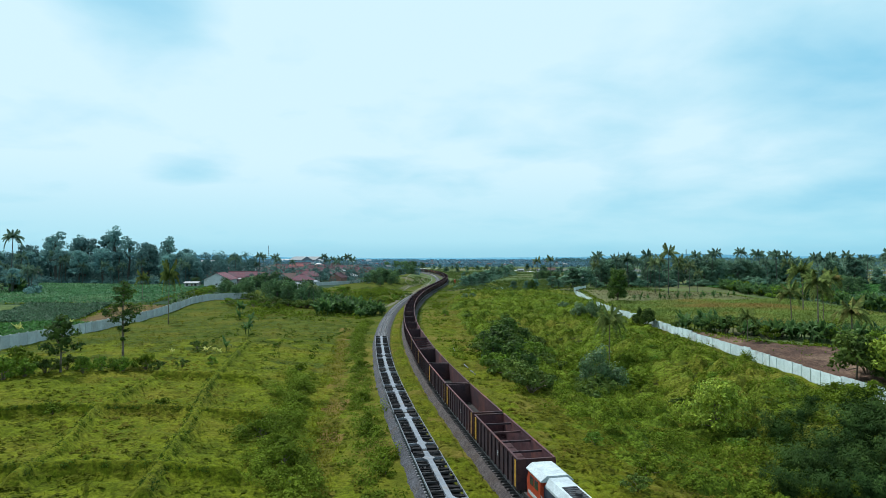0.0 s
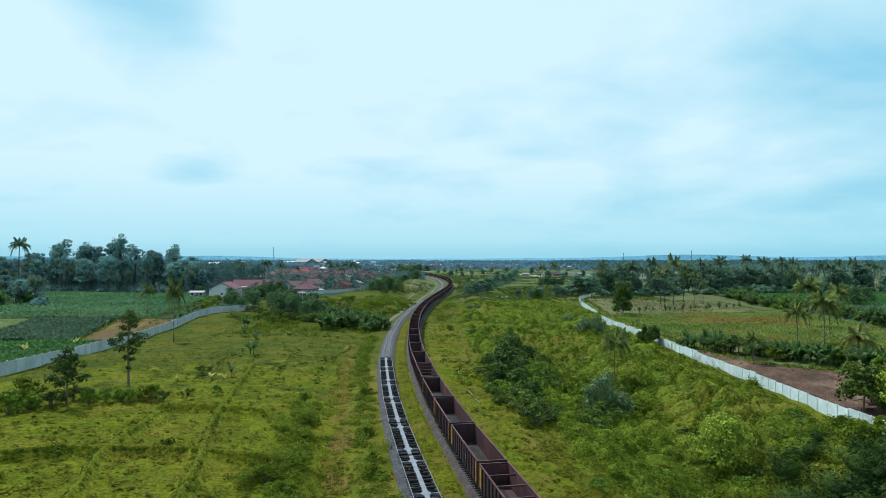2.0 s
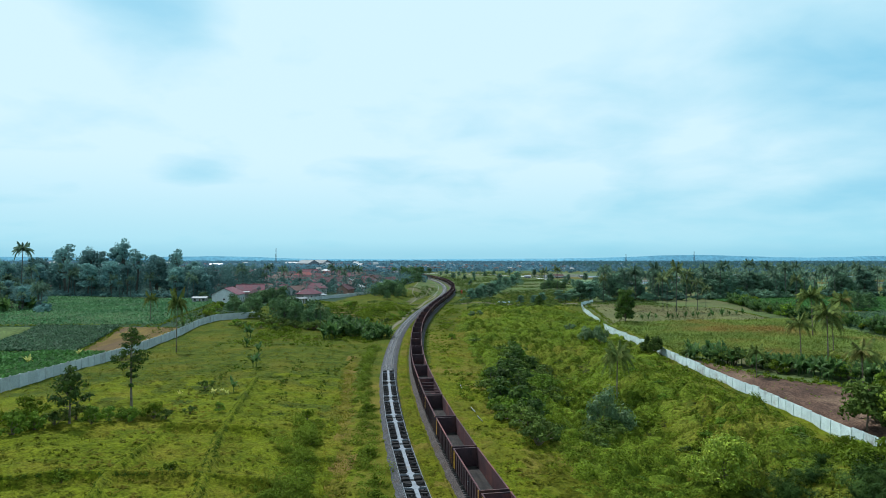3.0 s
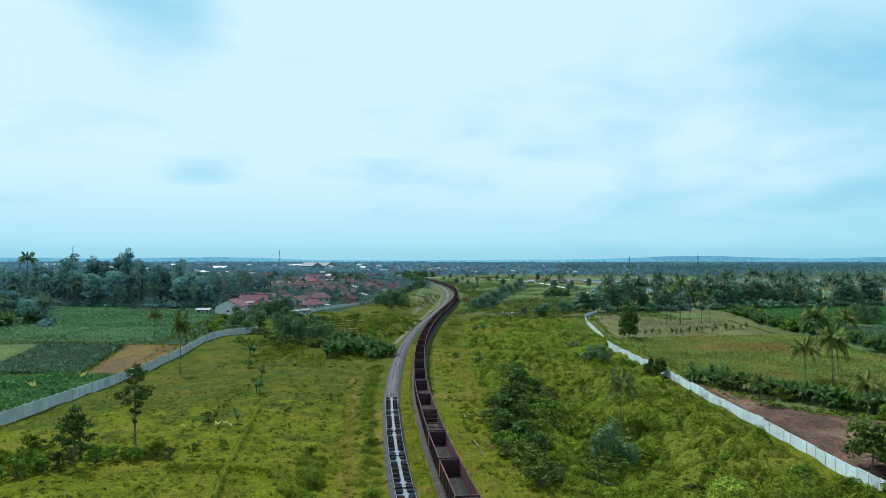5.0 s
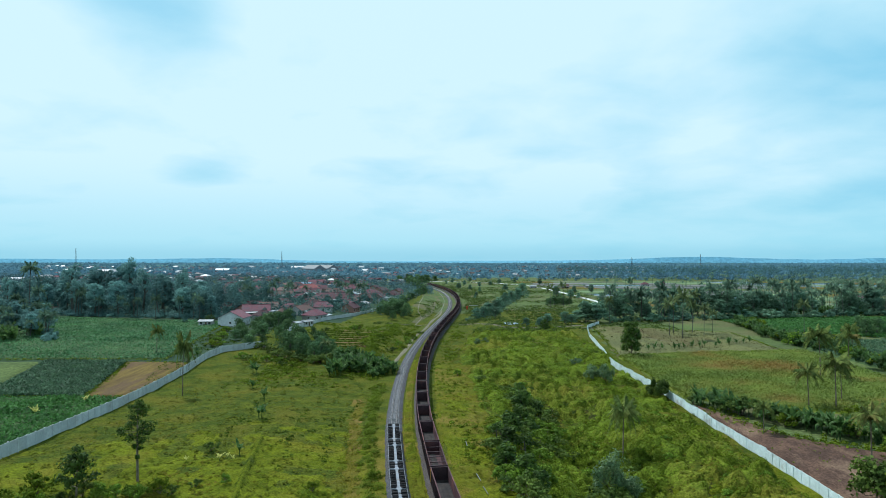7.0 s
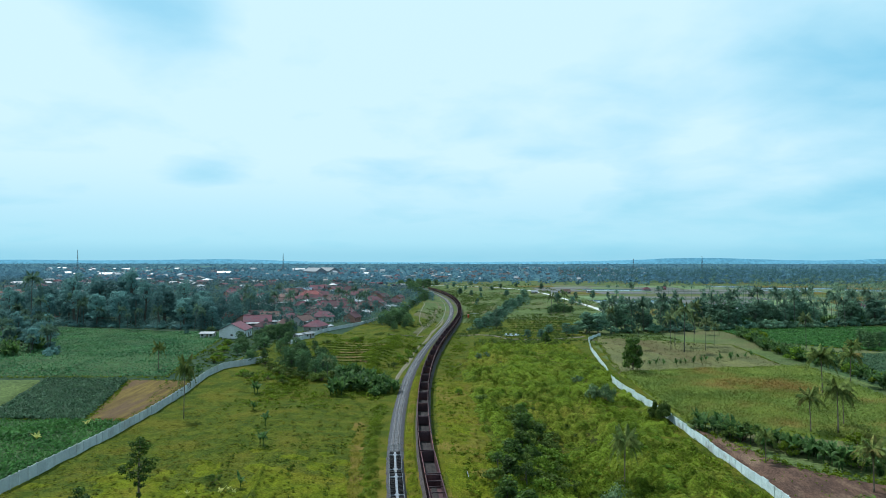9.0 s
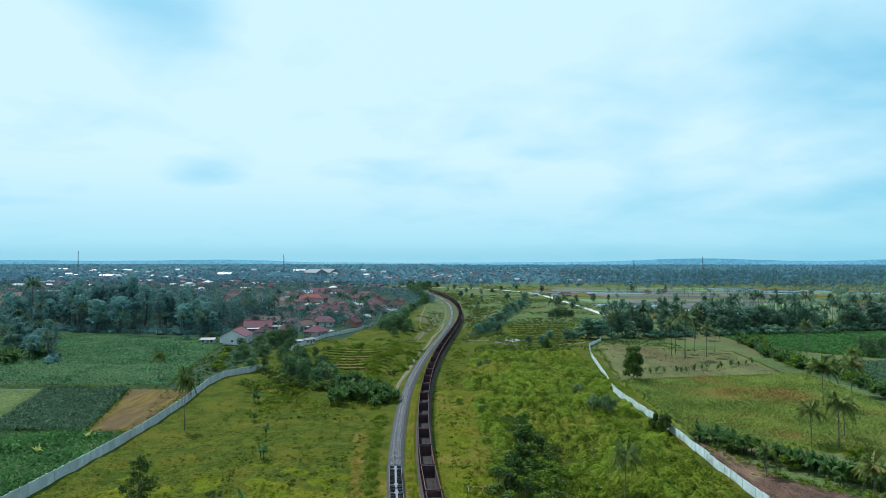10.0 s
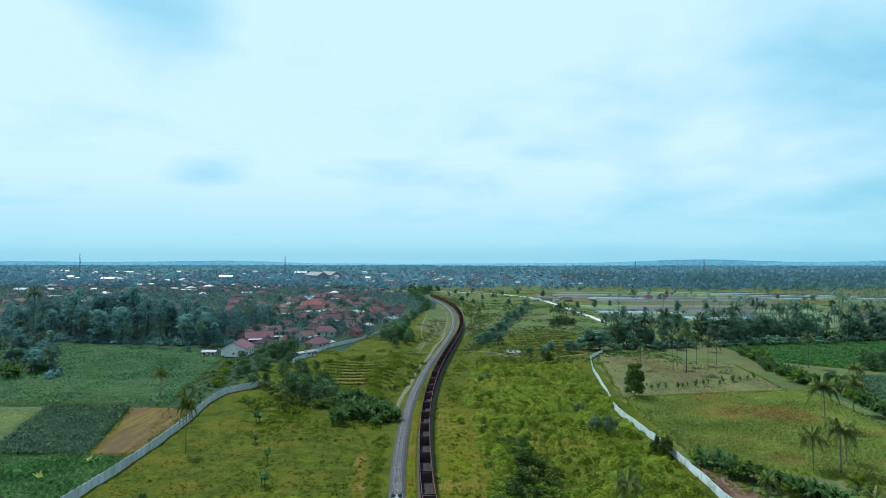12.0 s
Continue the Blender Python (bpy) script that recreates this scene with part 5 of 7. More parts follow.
q7 = line_points([(float(line_x(y)) - 23.5 - 3 * math.sin(y * 0.1), y) for y in range(228, 345, 7)], 0.3, 1.6, rng)
h7 = rng.uniform(0.4, 1.8, len(q7)) * (0.4 + 0.8 * value_noise(q7[:, 0], q7[:, 1], 8, 59))
stuff("scrub_berm", [clumps(q7, 0.5 + 0.6 * h7, h7, 34, 0.28, rng)], WEED, "rank green growth on the berm beside the track", "scrub")
hedge = line_points([(12, 372), (22, 395), (33, 462), (40, 497), (50, 540), (60, 590), (66, 640)], 0.7, 3.0, rng)
hh = rng.uniform(1.2, 4.2, len(hedge))
stuff("line_hedge", [clumps(hedge, 0.8 + 0.45 * hh, hh, 60, 0.42, rng)], LEAF_EAST, "broad overgrown hedge running away beside the line", "hedge")
stuff("scrub_bank", [clumps(q2, 0.5 + 0.7 * h2, h2, 18, 0.3, rng)], WEED, "rough green scrub on the slope beside the line", "scrub")
stuff("meadow_weeds", [clumps(p, rng.uniform(0.25, 0.6, len(p)), rng.uniform(0.05, 0.2, len(p)), 6, 0.26, rng, 1.8, 0.78, 0.14, 2.2)], BLADE, "low weeds and grass tufts in the meadow", "grass")


def tufts(n, x0, x1, y0, y1, keep, tall):
    p = strewn(rng, n, x0, x1, y0, y1, keep)
    k = len(p)
    a, w, h = rng.uniform(0, 2 * np.pi, k), rng.uniform(0.03, 0.07, k), tall * rng.uniform(0.5, 1.3, k)
    z = land(p[:, 0], p[:, 1]) - 0.3
    base = np.concatenate([p, z[:, None]], 1)
    side = np.stack([np.cos(a) * w, np.sin(a) * w, np.zeros(k)], 1)
    lean = np.stack([rng.normal(0, 0.25, k) * h, rng.normal(0, 0.25, k) * h, h], 1)
    v = np.stack([base - side, base + side, base + lean + side * 0.3, base + lean - side * 0.3], 1).reshape(-1, 3)
    return v, np.arange(4 * k).reshape(k, 4)


def verge_odds(x, y):
    d = beside(x, y)
    return ((d > 6) & (d < 17)) * 0.9 + ((np.abs(d) < 0.9) * 1.0) + ((d < -6) & (x > -75)) * 0.45


def worn_odds(x, y):
    return (np.abs(x - np.interp(y, [38, 60, 85, 110, 150], [-9.5, -11.5, -15.5, -19, -24])) < 1.6) * 0.9


stuff("verge_grass", [tufts(30000, -28, -8, 38, 150, worn_odds, 0.2)], GOLD, "short sunlit yellow-green verge grass", "grass")
stuff("tall_grass", [tufts(7000, -75, -8, 40, 130, verge_odds, 0.28)], BLADE, "tall yellow-green grass blades", "grass")

def verge_low(x, y):
    d = beside(x, y)
    return ((d > 5.6) & (d < 19)) * 0.9 + (np.abs(d) < 1.3) * 1.0 + (d > 19) * (x < 56.5) * 0.12


p = np.concatenate([strewn(rng, 8000, -6, 56, 42, 330, verge_low), line_points([(float(line_x(y)) - TRACK_GAP / 2, y) for y in range(42, 260, 6)], 0.14, 0.5, rng)])
stuff("verge_clumps", [clumps(p, rng.uniform(0.25, 0.7, len(p)), rng.uniform(0.2, 0.5, len(p)), 9, 0.14, rng, 3.2, 0.65, 0.16, 2.4)], GOLD, "low yellow-green grass clumps on the verge", "grass")
p = line_points([(92, 106), (78.5, 117), (69.4, 128), (63, 137), (60, 157)], 0.3, 1.6, rng)
q = strewn(rng, 160, 60, 75, 90, 130, lambda x, y: 0.5 + 0 * x)
stuff("plot_edge_weeds", [clumps(p, 0.7, rng.uniform(0.3, 0.9, len(p)), 26, 0.26, rng), clumps(q, 0.3, rng.uniform(0.3, 0.5, len(q)), 12, 0.16, rng, sink=0.1)], WEED, "bright weeds edging the ploughed strip", "scrub")

pieces = []
for plot in (RIPE, PALE, LUSH, BROAD, YOUNG, DRY):
    p = line_points([*plot, plot[0]], 0.8, 0.5, rng)
    h = rng.uniform(0.2, 0.7, len(p))
    pieces.append(clumps(p, 0.4 + 0.6 * h, h, 14, 0.26, rng, sink=0.1))
stuff("field_edge_weeds", pieces, WEED, "weedy grass along the edges of fields", "grass")

# ---- trees ----


def crown_of(rng, lobes, per, size, flat=0.4, long=1.6, droop=0.0):
    """Leaves on lobes: (x, y, z, radius, height)."""
    out, ways = [], []
    for x, y, z, r, h in lobes:
        a, e = rng.uniform(0, 2 * np.pi, per), np.arccos(rng.uniform(-0.75, 1, per))
        m = rng.uniform(0.5, 1.1, per)
        way = np.stack([np.sin(e) * np.cos(a), np.sin(e) * np.sin(a), np.cos(e)], 1)
        out.append(np.array([x, y, z]) + way * m[:, None] * np.array([r, r, h]))
        ways.append(way + np.array([0, 0, 0.15]))
    return leaves(rng, np.concatenate(out), size, flat, long, droop, np.concatenate(ways))


def broad_tree(seed, tall, spread, lobes, per, size, leaf, label, bare=0.35, name="tree"):
    """A forked trunk with limbs that end in leafy lobes."""
    r = np.random.default_rng(seed)
    tree = tagged(new(name), label, "tree" if name == "tree" else "bush")
    g = Geo()
    fork = tall * bare
    lean = r.normal(0, 0.03 * tall, 2)
    g.tube([(0, 0, -0.5), (lean[0] * 0.4, lean[1] * 0.4, fork * 0.5), (lean[0], lean[1], fork), (lean[0] * 1.4, lean[1] * 1.4, tall * 0.8)], [0.026 * tall, 0.02 * tall, 0.017 * tall, 0.004 * tall], 7)
    made = []
    for i in range(lobes):
        a = 2.4 * i + r.normal(0, 0.3)
        h = fork + (tall - fork) * (0.12 + 0.82 * (i + 0.5) / lobes) + r.normal(0, 0.03 * tall)
        out = spread * (1 - 0.65 * ((h - fork) / (tall - fork)) ** 1.6) * r.uniform(0.45, 1.0)
        x, y = lean[0] + out * math.cos(a), lean[1] + out * math.sin(a)
        rad = spread * r.uniform(0.26, 0.56)
        made.append((x, y, h, rad, rad * 0.72))
        if i % 2 == 0:
            g.tube([(lean[0], lean[1], fork + (h - fork) * 0.3), (x * 0.55, y * 0.55, h - rad * 0.5), (x, y, h)], [0.010 * tall, 0.007 * tall, 0.002 * tall], 4, False)
    part("trunk", g, BARK if tall < 13.5 else BARK_DARK, tree)
    v, f = crown_of(r, made, per, size)
    part("crown", big_mesh("crown", v, f, leaf), parent=tree)
    return tree


def bush_of(seed, tall, wide, per, size, leaf, label, long=1.6):
    """A low many-stemmed bush."""
    r = np.random.default_rng(seed)
    bush = tagged(new("bush"), label, "bush")
    g, made = Geo(), []
    for i in range(13):
        a, out = 2.4 * i + r.normal(0, 0.4), wide * r.uniform(0.1, 0.95)
        h = tall * r.uniform(0.25, 0.95) * (1.1 - 0.55 * out / wide)
        made.append((out * math.cos(a), out * math.sin(a), h, wide * r.uniform(0.18, 0.42), tall * r.uniform(0.14, 0.3)))
        g.tube([(0, 0, -0.4), (out * 0.4 * math.cos(a), out * 0.4 * math.sin(a), h * 0.5), (out * math.cos(a), out * math.sin(a), h)], [0.06, 0.04, 0.015], 3, False)
    part("stem", g, BARK, bush)
    v, f = crown_of(r, made, per, size, 0.4, long)
    part("foliage", big_mesh("foliage", v, f, leaf), parent=bush)
    return bush


def frond_mesh(seed, long, sag):
    """One palm frond along +x that arches down, with leaflets hanging on both sides."""
    r = np.random.default_rng(seed)
    g, n = Geo(), 17
    rib = []
    for i in range(n + 1):
        t = i / n
        rib.append(Vector((long * (t - 0.16 * t * t), 0, long * (0.42 * t - sag * t * t))))
    g.tube(rib[::3], [0.05, 0.04, 0.035, 0.03, 0.02, 0.01][:len(rib[::3])], 4, False)
    for i in range(1, n + 1):
        for side in (-1, 1):
            p = rib[i]
            size = long * 0.26 * math.sin(math.pi * min(0.97, 0.16 + 0.8 * i / n)) * r.uniform(0.85, 1.15)
            tip = p + Vector((size * 0.35, side * size * 0.62, -size * r.uniform(0.5, 1.0)))
            w = Vector((long / n * 0.85, 0, 0))
            g.quad(p - w, p + w, tip + w * 0.5, tip - w * 0.3)
    return g.mesh("frond", PALM_LEAF)


FRONDS = [frond_mesh(s, 3.8, sag) for s, sag in ((1, 0.22), (2, 0.62), (3, 1.05), (4, 1.65))]


def palm_tree(seed, tall, label, near=True, leaf=PALM_WOOD):
    """A coconut palm: bent ringed trunk and a head of fronds."""
    r = np.random.default_rng(seed)
    palm = tagged(new("palm_tree"), label, "palm tree")
    bend = r.normal(0, 0.05 * tall, 2)
    pts = [(bend[0] * t * t, bend[1] * t * t, -0.5 + (tall + 0.5) * t) for t in np.linspace(0, 1, 7)]
    part("trunk", Geo().tube(pts, [0.2, 0.15, 0.135, 0.125, 0.12, 0.115, 0.13], 7), BARK if near else BARK_DARK, palm, smooth=True)
    top = Vector(pts[-1])
    g = Geo()
    for i in range(5) if near else ():
        a = 1.26 * i
        c = top + Vector((0.25 * math.cos(a), 0.25 * math.sin(a), -0.25))
        g.tube([c + Vector((0, 0, -0.13)), c, c + Vector((0, 0, 0.13))], [0.05, 0.13, 0.05], 6)
    if near:
        part("coconuts", g, PALM_LEAF, palm)
    whole = Geo()
    n = 26 if near else 18
    for i in range(n):
        me = FRONDS[min(3, int(4 * i / n))]
        m = Matrix.Translation(top) @ pose(0, 0, 0, 0, r.normal(-6, 6) - 30 * (i < 4), 137.5 * i + r.normal(0, 9)) @ Matrix.Scale(r.uniform(0.82, 1.1), 4)
        if near:
            ob = new("frond", me)
            ob.parent, ob.matrix_basis = palm, m
        else:
            k = len(whole.v)
            whole.v += [tuple(m @ v.co) for v in me.vertices]
            whole.f += [tuple(k + j for j in f.vertices) for f in me.polygons]
    if not near:
        part("crown", whole, leaf, palm)
    return palm


def banana_leaf_mesh(seed, long, sag):
    r = np.random.default_rng(seed)
    g, n = Geo(), 5
    for side in (-1, 1):
        for i in range(n):
            t0, t1 = i / n, (i + 0.92) / n
            q = []
            for t, out in ((t0, 0), (t1, 0), (t1, 1), (t0, 1)):
                w = 0.42 * math.sin(math.pi * min(1, 0.1 + t * 0.88)) * out
                q.append((long * 0.6 * t, side * w, long * (1.25 * t - sag * t * t) - 0.12 * out * r.uniform(0.4, 1.3)))
            g.quad(*q)
    return g.mesh("leaf", BANANA_LEAF)


BANANA_LEAVES = [banana_leaf_mesh(s, 2.7, sag) for s, sag in ((1, 0.35), (2, 0.75), (3, 1.2))]


def banana_plant(seed, tall, label, near=True, leaf=None, stools=4):
    r = np.random.default_rng(seed)
    plant = tagged(new("banana_plant"), label, "banana plant")
    stools = [(0, 0, tall)] if near or stools == 1 else [(0, 0, tall), (0.9, 0.5, tall * 0.7), (-0.7, 0.9, tall * 0.45), (0.1, -1.0, tall * 0.6)]
    g = Geo()
    for sx, sy, h in stools:
        g.tube([(sx, sy, -0.4), (sx + 0.03, sy, h * 0.6), (sx, sy + 0.03, h)], [0.13, 0.1, 0.06], 7)
    part("stem", g, BANANA_LEAF, plant)
    whole = Geo()
    for i in range(9 * len(stools)):
        me = BANANA_LEAVES[i % 3]
        sx, sy, h = stools[i // 9]
        m = pose(sx, sy, h - 0.1 + r.normal(0, 0.08), 0, r.normal(0, 8), 137.5 * i + r.normal(0, 12)) @ Matrix.Scale(r.uniform(0.75, 1.15), 4)
        if near:
            if leaf:
                me = me.copy()
                me.materials[0] = leaf
            ob = new("leaf", me)
            ob.parent, ob.matrix_basis = plant, m
        else:
            k = len(whole.v)
            whole.v += [tuple(m @ v.co) for v in me.vertices]
            whole.f += [tuple(k + j for j in f.vertices) for f in me.polygons]
    if not near:
        part("crown", whole, BANANA_LEAF, plant)
    return plant


def bamboo_clump(seed, tall, label):
    """A thicket of arching culms with narrow drooping leaves."""
    r = np.random.default_rng(seed)
    clump = tagged(new("bamboo_clump"), label, "bamboo")
    places = []
    for i in range(16):
        a, out = 2.4 * i, r.uniform(1.4, 3.8)
        h = tall * r.uniform(0.7, 1.05)
        pts = [(0.15 * math.cos(a) + out * t ** 1.8 * math.cos(a), 0.15 * math.sin(a) + out * t ** 1.8 * math.sin(a), -0.4 + h * (t - 0.22 * t ** 3)) for t in np.linspace(0, 1, 6)]
        part("culm", Geo().tube(pts, [0.06, 0.055, 0.045, 0.035, 0.02, 0.008], 5), BAMBOO_LEAF, clump)
        for k in range(17):
            t = r.uniform(0.12, 1.0)
            c = (0.15 * math.cos(a) + out * t ** 1.8 * math.cos(a) + r.normal(0, 0.6), 0.15 * math.sin(a) + out * t ** 1.8 * math.sin(a) + r.normal(0, 0.6), -0.4 + h * (t - 0.22 * t ** 3) + r.normal(0, 0.35))
            places += [(c[0] + r.normal(0, 0.26), c[1] + r.normal(0, 0.26), c[2] + r.normal(0, 0.16)) for _ in range(15)]
    places = np.array(places)
    out = places - np.array([0, 0, tall * 0.35])
    v, f = leaves(r, places, 0.105, 0.3, 4.0, 0.5, out / (np.linalg.norm(out, axis=1)[:, None] + 0.1) + np.array([0, 0, 0.35]), 0.38)
    part("foliage", big_mesh("foliage", v, f, BAMBOO_LEAF), parent=clump)
    return clump


def tiered_tree(seed, tall, label):
    """A slim pole-like tree with sparse tiers of foliage and a bare lower trunk."""
    r = np.random.default_rng(seed)
    tree = tagged(new("tree"), label, "tree")
    g, made = Geo(), []
    g.tube([(0, 0, -0.4), (0.08, 0.05, tall * 0.4), (0.0, 0.1, tall * 0.75), (0.05, 0, tall)], [0.2, 0.16, 0.11, 0.03], 7)
    for h, out, n, rad in ((0.3, 0.7, 2, 0.45), (0.4, 0.9, 2, 0.5), (0.47, 0.6, 2, 0.45), (0.56, 1.9, 4, 0.8), (0.62, 2.9, 6, 0.9), (0.68, 2.7, 6, 0.9), (0.74, 1.6, 4, 0.8), (0.87, 1.2, 4, 0.8), (0.93, 1.6, 5, 0.85), (0.99, 0.8, 4, 0.7)):
        for i in range(n):
            a = 2 * math.pi * i / n + h * 9 + r.normal(0, 0.4)
            x, y, z = out * r.uniform(0.5, 1.1) * math.cos(a), out * r.uniform(0.5, 1.1) * math.sin(a), tall * h + r.normal(0, 0.25)
            g.tube([(0, 0, z - 0.5), (x * 0.6, y * 0.6, z - 0.1), (x, y, z)], [0.04, 0.03, 0.01], 4)
            made.append((x * 0.9, y * 0.9, z + 0.1, rad * r.uniform(0.7, 1.2), rad * 0.62))
    part("trunk", g, BARK, tree)
    v, f = crown_of(r, made, 60, 0.2, 0.4, 2.0)
    part("crown", big_mesh("crown", v, f, LEAF), parent=tree)
    return tree


def grove(name, spots, leaf, label, seed):
    """Trees standing so close that they cannot be counted: (x, y, height, spread)."""
    r = np.random.default_rng(seed)
    pieces = []
    for x, y, tall, spread in spots:
        z, made = float(land(x, y)), []
        for i in range(20):
            a, t = 2.4 * i + r.normal(0, 0.3), (i + 0.5) / 20
            out = spread * (1 - 0.65 * t ** 1.6) * r.uniform(0.45, 1.0)
            rad = spread * r.uniform(0.26, 0.52)
            made.append((x + out * math.cos(a), y + out * math.sin(a), z + tall * (0.1 + 0.85 * t), rad, rad * 0.75))
        pieces.append(crown_of(r, made, 36, min(0.05 * tall, 0.66), 0.5))
    return stuff(name, pieces, leaf, label, "woodland")


class Nursery:
    """Places a set of built plants: each kind is used once itself, then copied."""

    def __init__(self, *kinds):
        self.kinds, self.used, self.i = kinds, set(), 0

    def plant(self, x, y, scale=1.0, kind=None, turn=None, squeeze=1.0):
        k = (self.i if kind is None else kind) % len(self.kinds)
        self.i += 1
        turn = 137.5 * self.i + 31 * k if turn is None else turn
        m = pose(x, y, float(land(x, y)) - 0.12, 0, 0, turn) @ Matrix.Diagonal((scale * squeeze, scale * squeeze, scale, 1))
        if k in self.used:
            own = self.kinds[k].scale
            return copy_thing(self.kinds[k], m @ Matrix.Diagonal((1 / own.x, 1 / own.y, 1 / own.z, 1)))
        self.used.add(k)
        self.kinds[k].matrix_basis = m
        return self.kinds[k]


BIG = Nursery(broad_tree(31, 14, 4.6, 20, 41, 0.94, LEAF, "tall dark green broadleaf tree in leaf", 0.2), broad_tree(32, 14, 3.6, 18, 41, 0.90, LEAF, "slender dark green leafy tree", 0.25),
              broad_tree(33, 14, 5.2, 22, 39, 0.97, LEAF, "spreading dark green shade tree", 0.2), broad_tree(34, 14, 4.0, 12, 60, 0.55, LEAF, "open-crowned tree with a bare trunk", 0.55))
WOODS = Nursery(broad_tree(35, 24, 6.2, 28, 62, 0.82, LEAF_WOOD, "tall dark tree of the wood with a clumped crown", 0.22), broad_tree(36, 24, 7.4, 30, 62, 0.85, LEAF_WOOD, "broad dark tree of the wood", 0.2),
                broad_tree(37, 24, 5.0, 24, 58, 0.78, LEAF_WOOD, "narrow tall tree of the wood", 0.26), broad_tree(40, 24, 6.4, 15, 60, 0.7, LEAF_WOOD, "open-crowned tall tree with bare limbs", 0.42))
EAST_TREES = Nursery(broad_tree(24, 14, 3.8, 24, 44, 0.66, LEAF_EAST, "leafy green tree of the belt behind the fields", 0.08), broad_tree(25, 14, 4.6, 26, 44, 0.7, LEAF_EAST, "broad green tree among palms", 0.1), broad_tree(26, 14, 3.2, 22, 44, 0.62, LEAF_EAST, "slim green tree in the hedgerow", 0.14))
DENSE = Nursery(broad_tree(38, 14, 5.6, 30, 33, 0.77, MID_LEAF, "dense dark green tree in the thicket", 0.02), broad_tree(39, 14, 6.4, 34, 33, 0.81, MID_LEAF, "broad dark green tree in the thicket", 0.02), broad_tree(30, 14, 5.0, 28, 33, 0.75, MID_LEAF, "rounded dark tree in the thicket", 0.02))
BUSHES = Nursery(bush_of(41, 2.6, 1.9, 62, 0.22, BUSH_LEAF, "dense dark green bush in the scrub"), bush_of(42, 2.2, 1.7, 60, 0.21, BUSH_LEAF, "rounded bush with green leaves in the scrub"), bush_of(43, 2.4, 2.2, 62, 0.22, WEED, "spreading bush with bright green leaves"), bush_of(48, 2.5, 2.1, 64, 0.21, DARK_BUSH, "dark tangled bush in the scrub"))
UNDER = Nursery(bush_of(46, 4.2, 3.4, 70, 0.42, LEAF_WOOD, "dense undergrowth at the wood's edge"))
EAST_UNDER = Nursery(bush_of(49, 3.8, 3.2, 34, 0.57, LEAF_EAST, "leafy green undergrowth before the palms"))
SILVER = Nursery(bush_of(44, 3.4, 2.0, 210, 0.13, LEAF_GREY, "tall bush with silvery green leaves", 1.9), bush_of(45, 2.6, 2.1, 190, 0.13, LEAF_GREY, "wide bush with grey-green leaves", 1.9))
PALMS = Nursery(palm_tree(51, 9.0, "coconut palm with drooping fronds"), palm_tree(52, 8.2, "coconut palm with a bent trunk"), palm_tree(53, 9.6, "tall coconut palm with coconuts"))
FAR_PALMS = Nursery(palm_tree(54, 13, "tall slender coconut palm", False), palm_tree(55, 12, "coconut palm in the grove", False), palm_tree(56, 14, "leaning tall coconut palm", False))
FIELD_PALMS = Nursery(palm_tree(57, 13, "tall slim palm standing in the field", False, PALM_FIELD), palm_tree(58, 12, "slim coconut palm in the field", False, PALM_FIELD))
BANANAS = Nursery(banana_plant(61, 1.2, "banana plant with broad arching leaves"), banana_plant(62, 1.6, "tall banana plant with torn leaves"), banana_plant(63, 0.9, "young banana plant with short leaves"))

ROW_BANANAS = Nursery(banana_plant(67, 1.0, "small banana plant in a row at the field edge", False, None, 1))
FAR_BANANAS = Nursery(banana_plant(64, 1.2, "banana plant in a far clump", False), banana_plant(65, 1.6, "tall banana plant beside the field", False))

PALE_BANANAS = Nursery(banana_plant(66, 0.9, "young banana plant with pale yellow leaves", True, material("pale_banana_leaf", (0.52, 0.50, 0.16), (0.36, 0.38, 0.10), 0.7, 0.6, 0, 0, 3, island=0.3, spec=0.1, thin=0.4)))
for x, y, s in ((-46.5, 107.9, 0.3), (-41.1, 109, 0.45), (-38.9, 109.3, 0.3), (-40.2, 110.4, 0.35), (-90.5, 152, 0.6), (-94, 139, 0.7)):
    PALE_BANANAS.plant(x, y, s)
grow = np.random.default_rng(81)

# west meadow
Nursery(tiered_tree(71, 11.6, "slim tree with sparse tiers of dark leaves")).plant(-50.1, 98.4)
Nursery(broad_tree(72, 7.6, 2.5, 14, 90, 0.32, LEAF, "small leaning tree with uneven dark crown", 0.3)).plant(-53.4, 87.7)
for x, y, s in ((-57.7, 82.3, 1.1), (-56.2, 84.5, 1), (-61.6, 91.4, 1.2), (-54.4, 91, 0.9), (-49.2, 90.3, 0.8), (-46.2, 90.8, 0.9), (-44.3, 93.7, 0.9), (-44.9, 114.8, 0.7), (-36.4, 98.9, 0.5), (-60, 80, 1.1), (-64, 86, 1.2), (-40, 96.5, 0.5), (-51, 89, 0.8), (-66, 82, 1.1), (-58.6, 86, 1.0), (-55, 87, 0.9), (-52.5, 91.5, 0.7), (-47.8, 91.5, 0.7), (-62.5, 84, 1.1), (-42.2, 93, 0.6)):
    BUSHES.plant(x, y, s)
for x, y, s in ((-11.2, 47, 0.7), (-12.6, 51, 0.6), (-14, 55, 0.7), (-15.6, 59.5, 0.6), (-18.2, 63, 0.75), (-17.2, 70, 0.75), (-18.2, 77, 0.6), (-22.5, 99, 0.6), (-19, 86, 0.55), (-5.4, 58, 0.55), (-5.0, 54, 0.5), (-7.6, 66, 0.6), (-10.6, 82, 0.55), (-8.6, 72, 0.4), (-13.8, 106, 0.6), (-31.5, 70.5, 0.45), (-41, 66, 0.4), (-24, 58, 0.3), (-29, 50.8, 0.3)):
    BUSHES.plant(x, y, s, 2, squeeze=1.2)
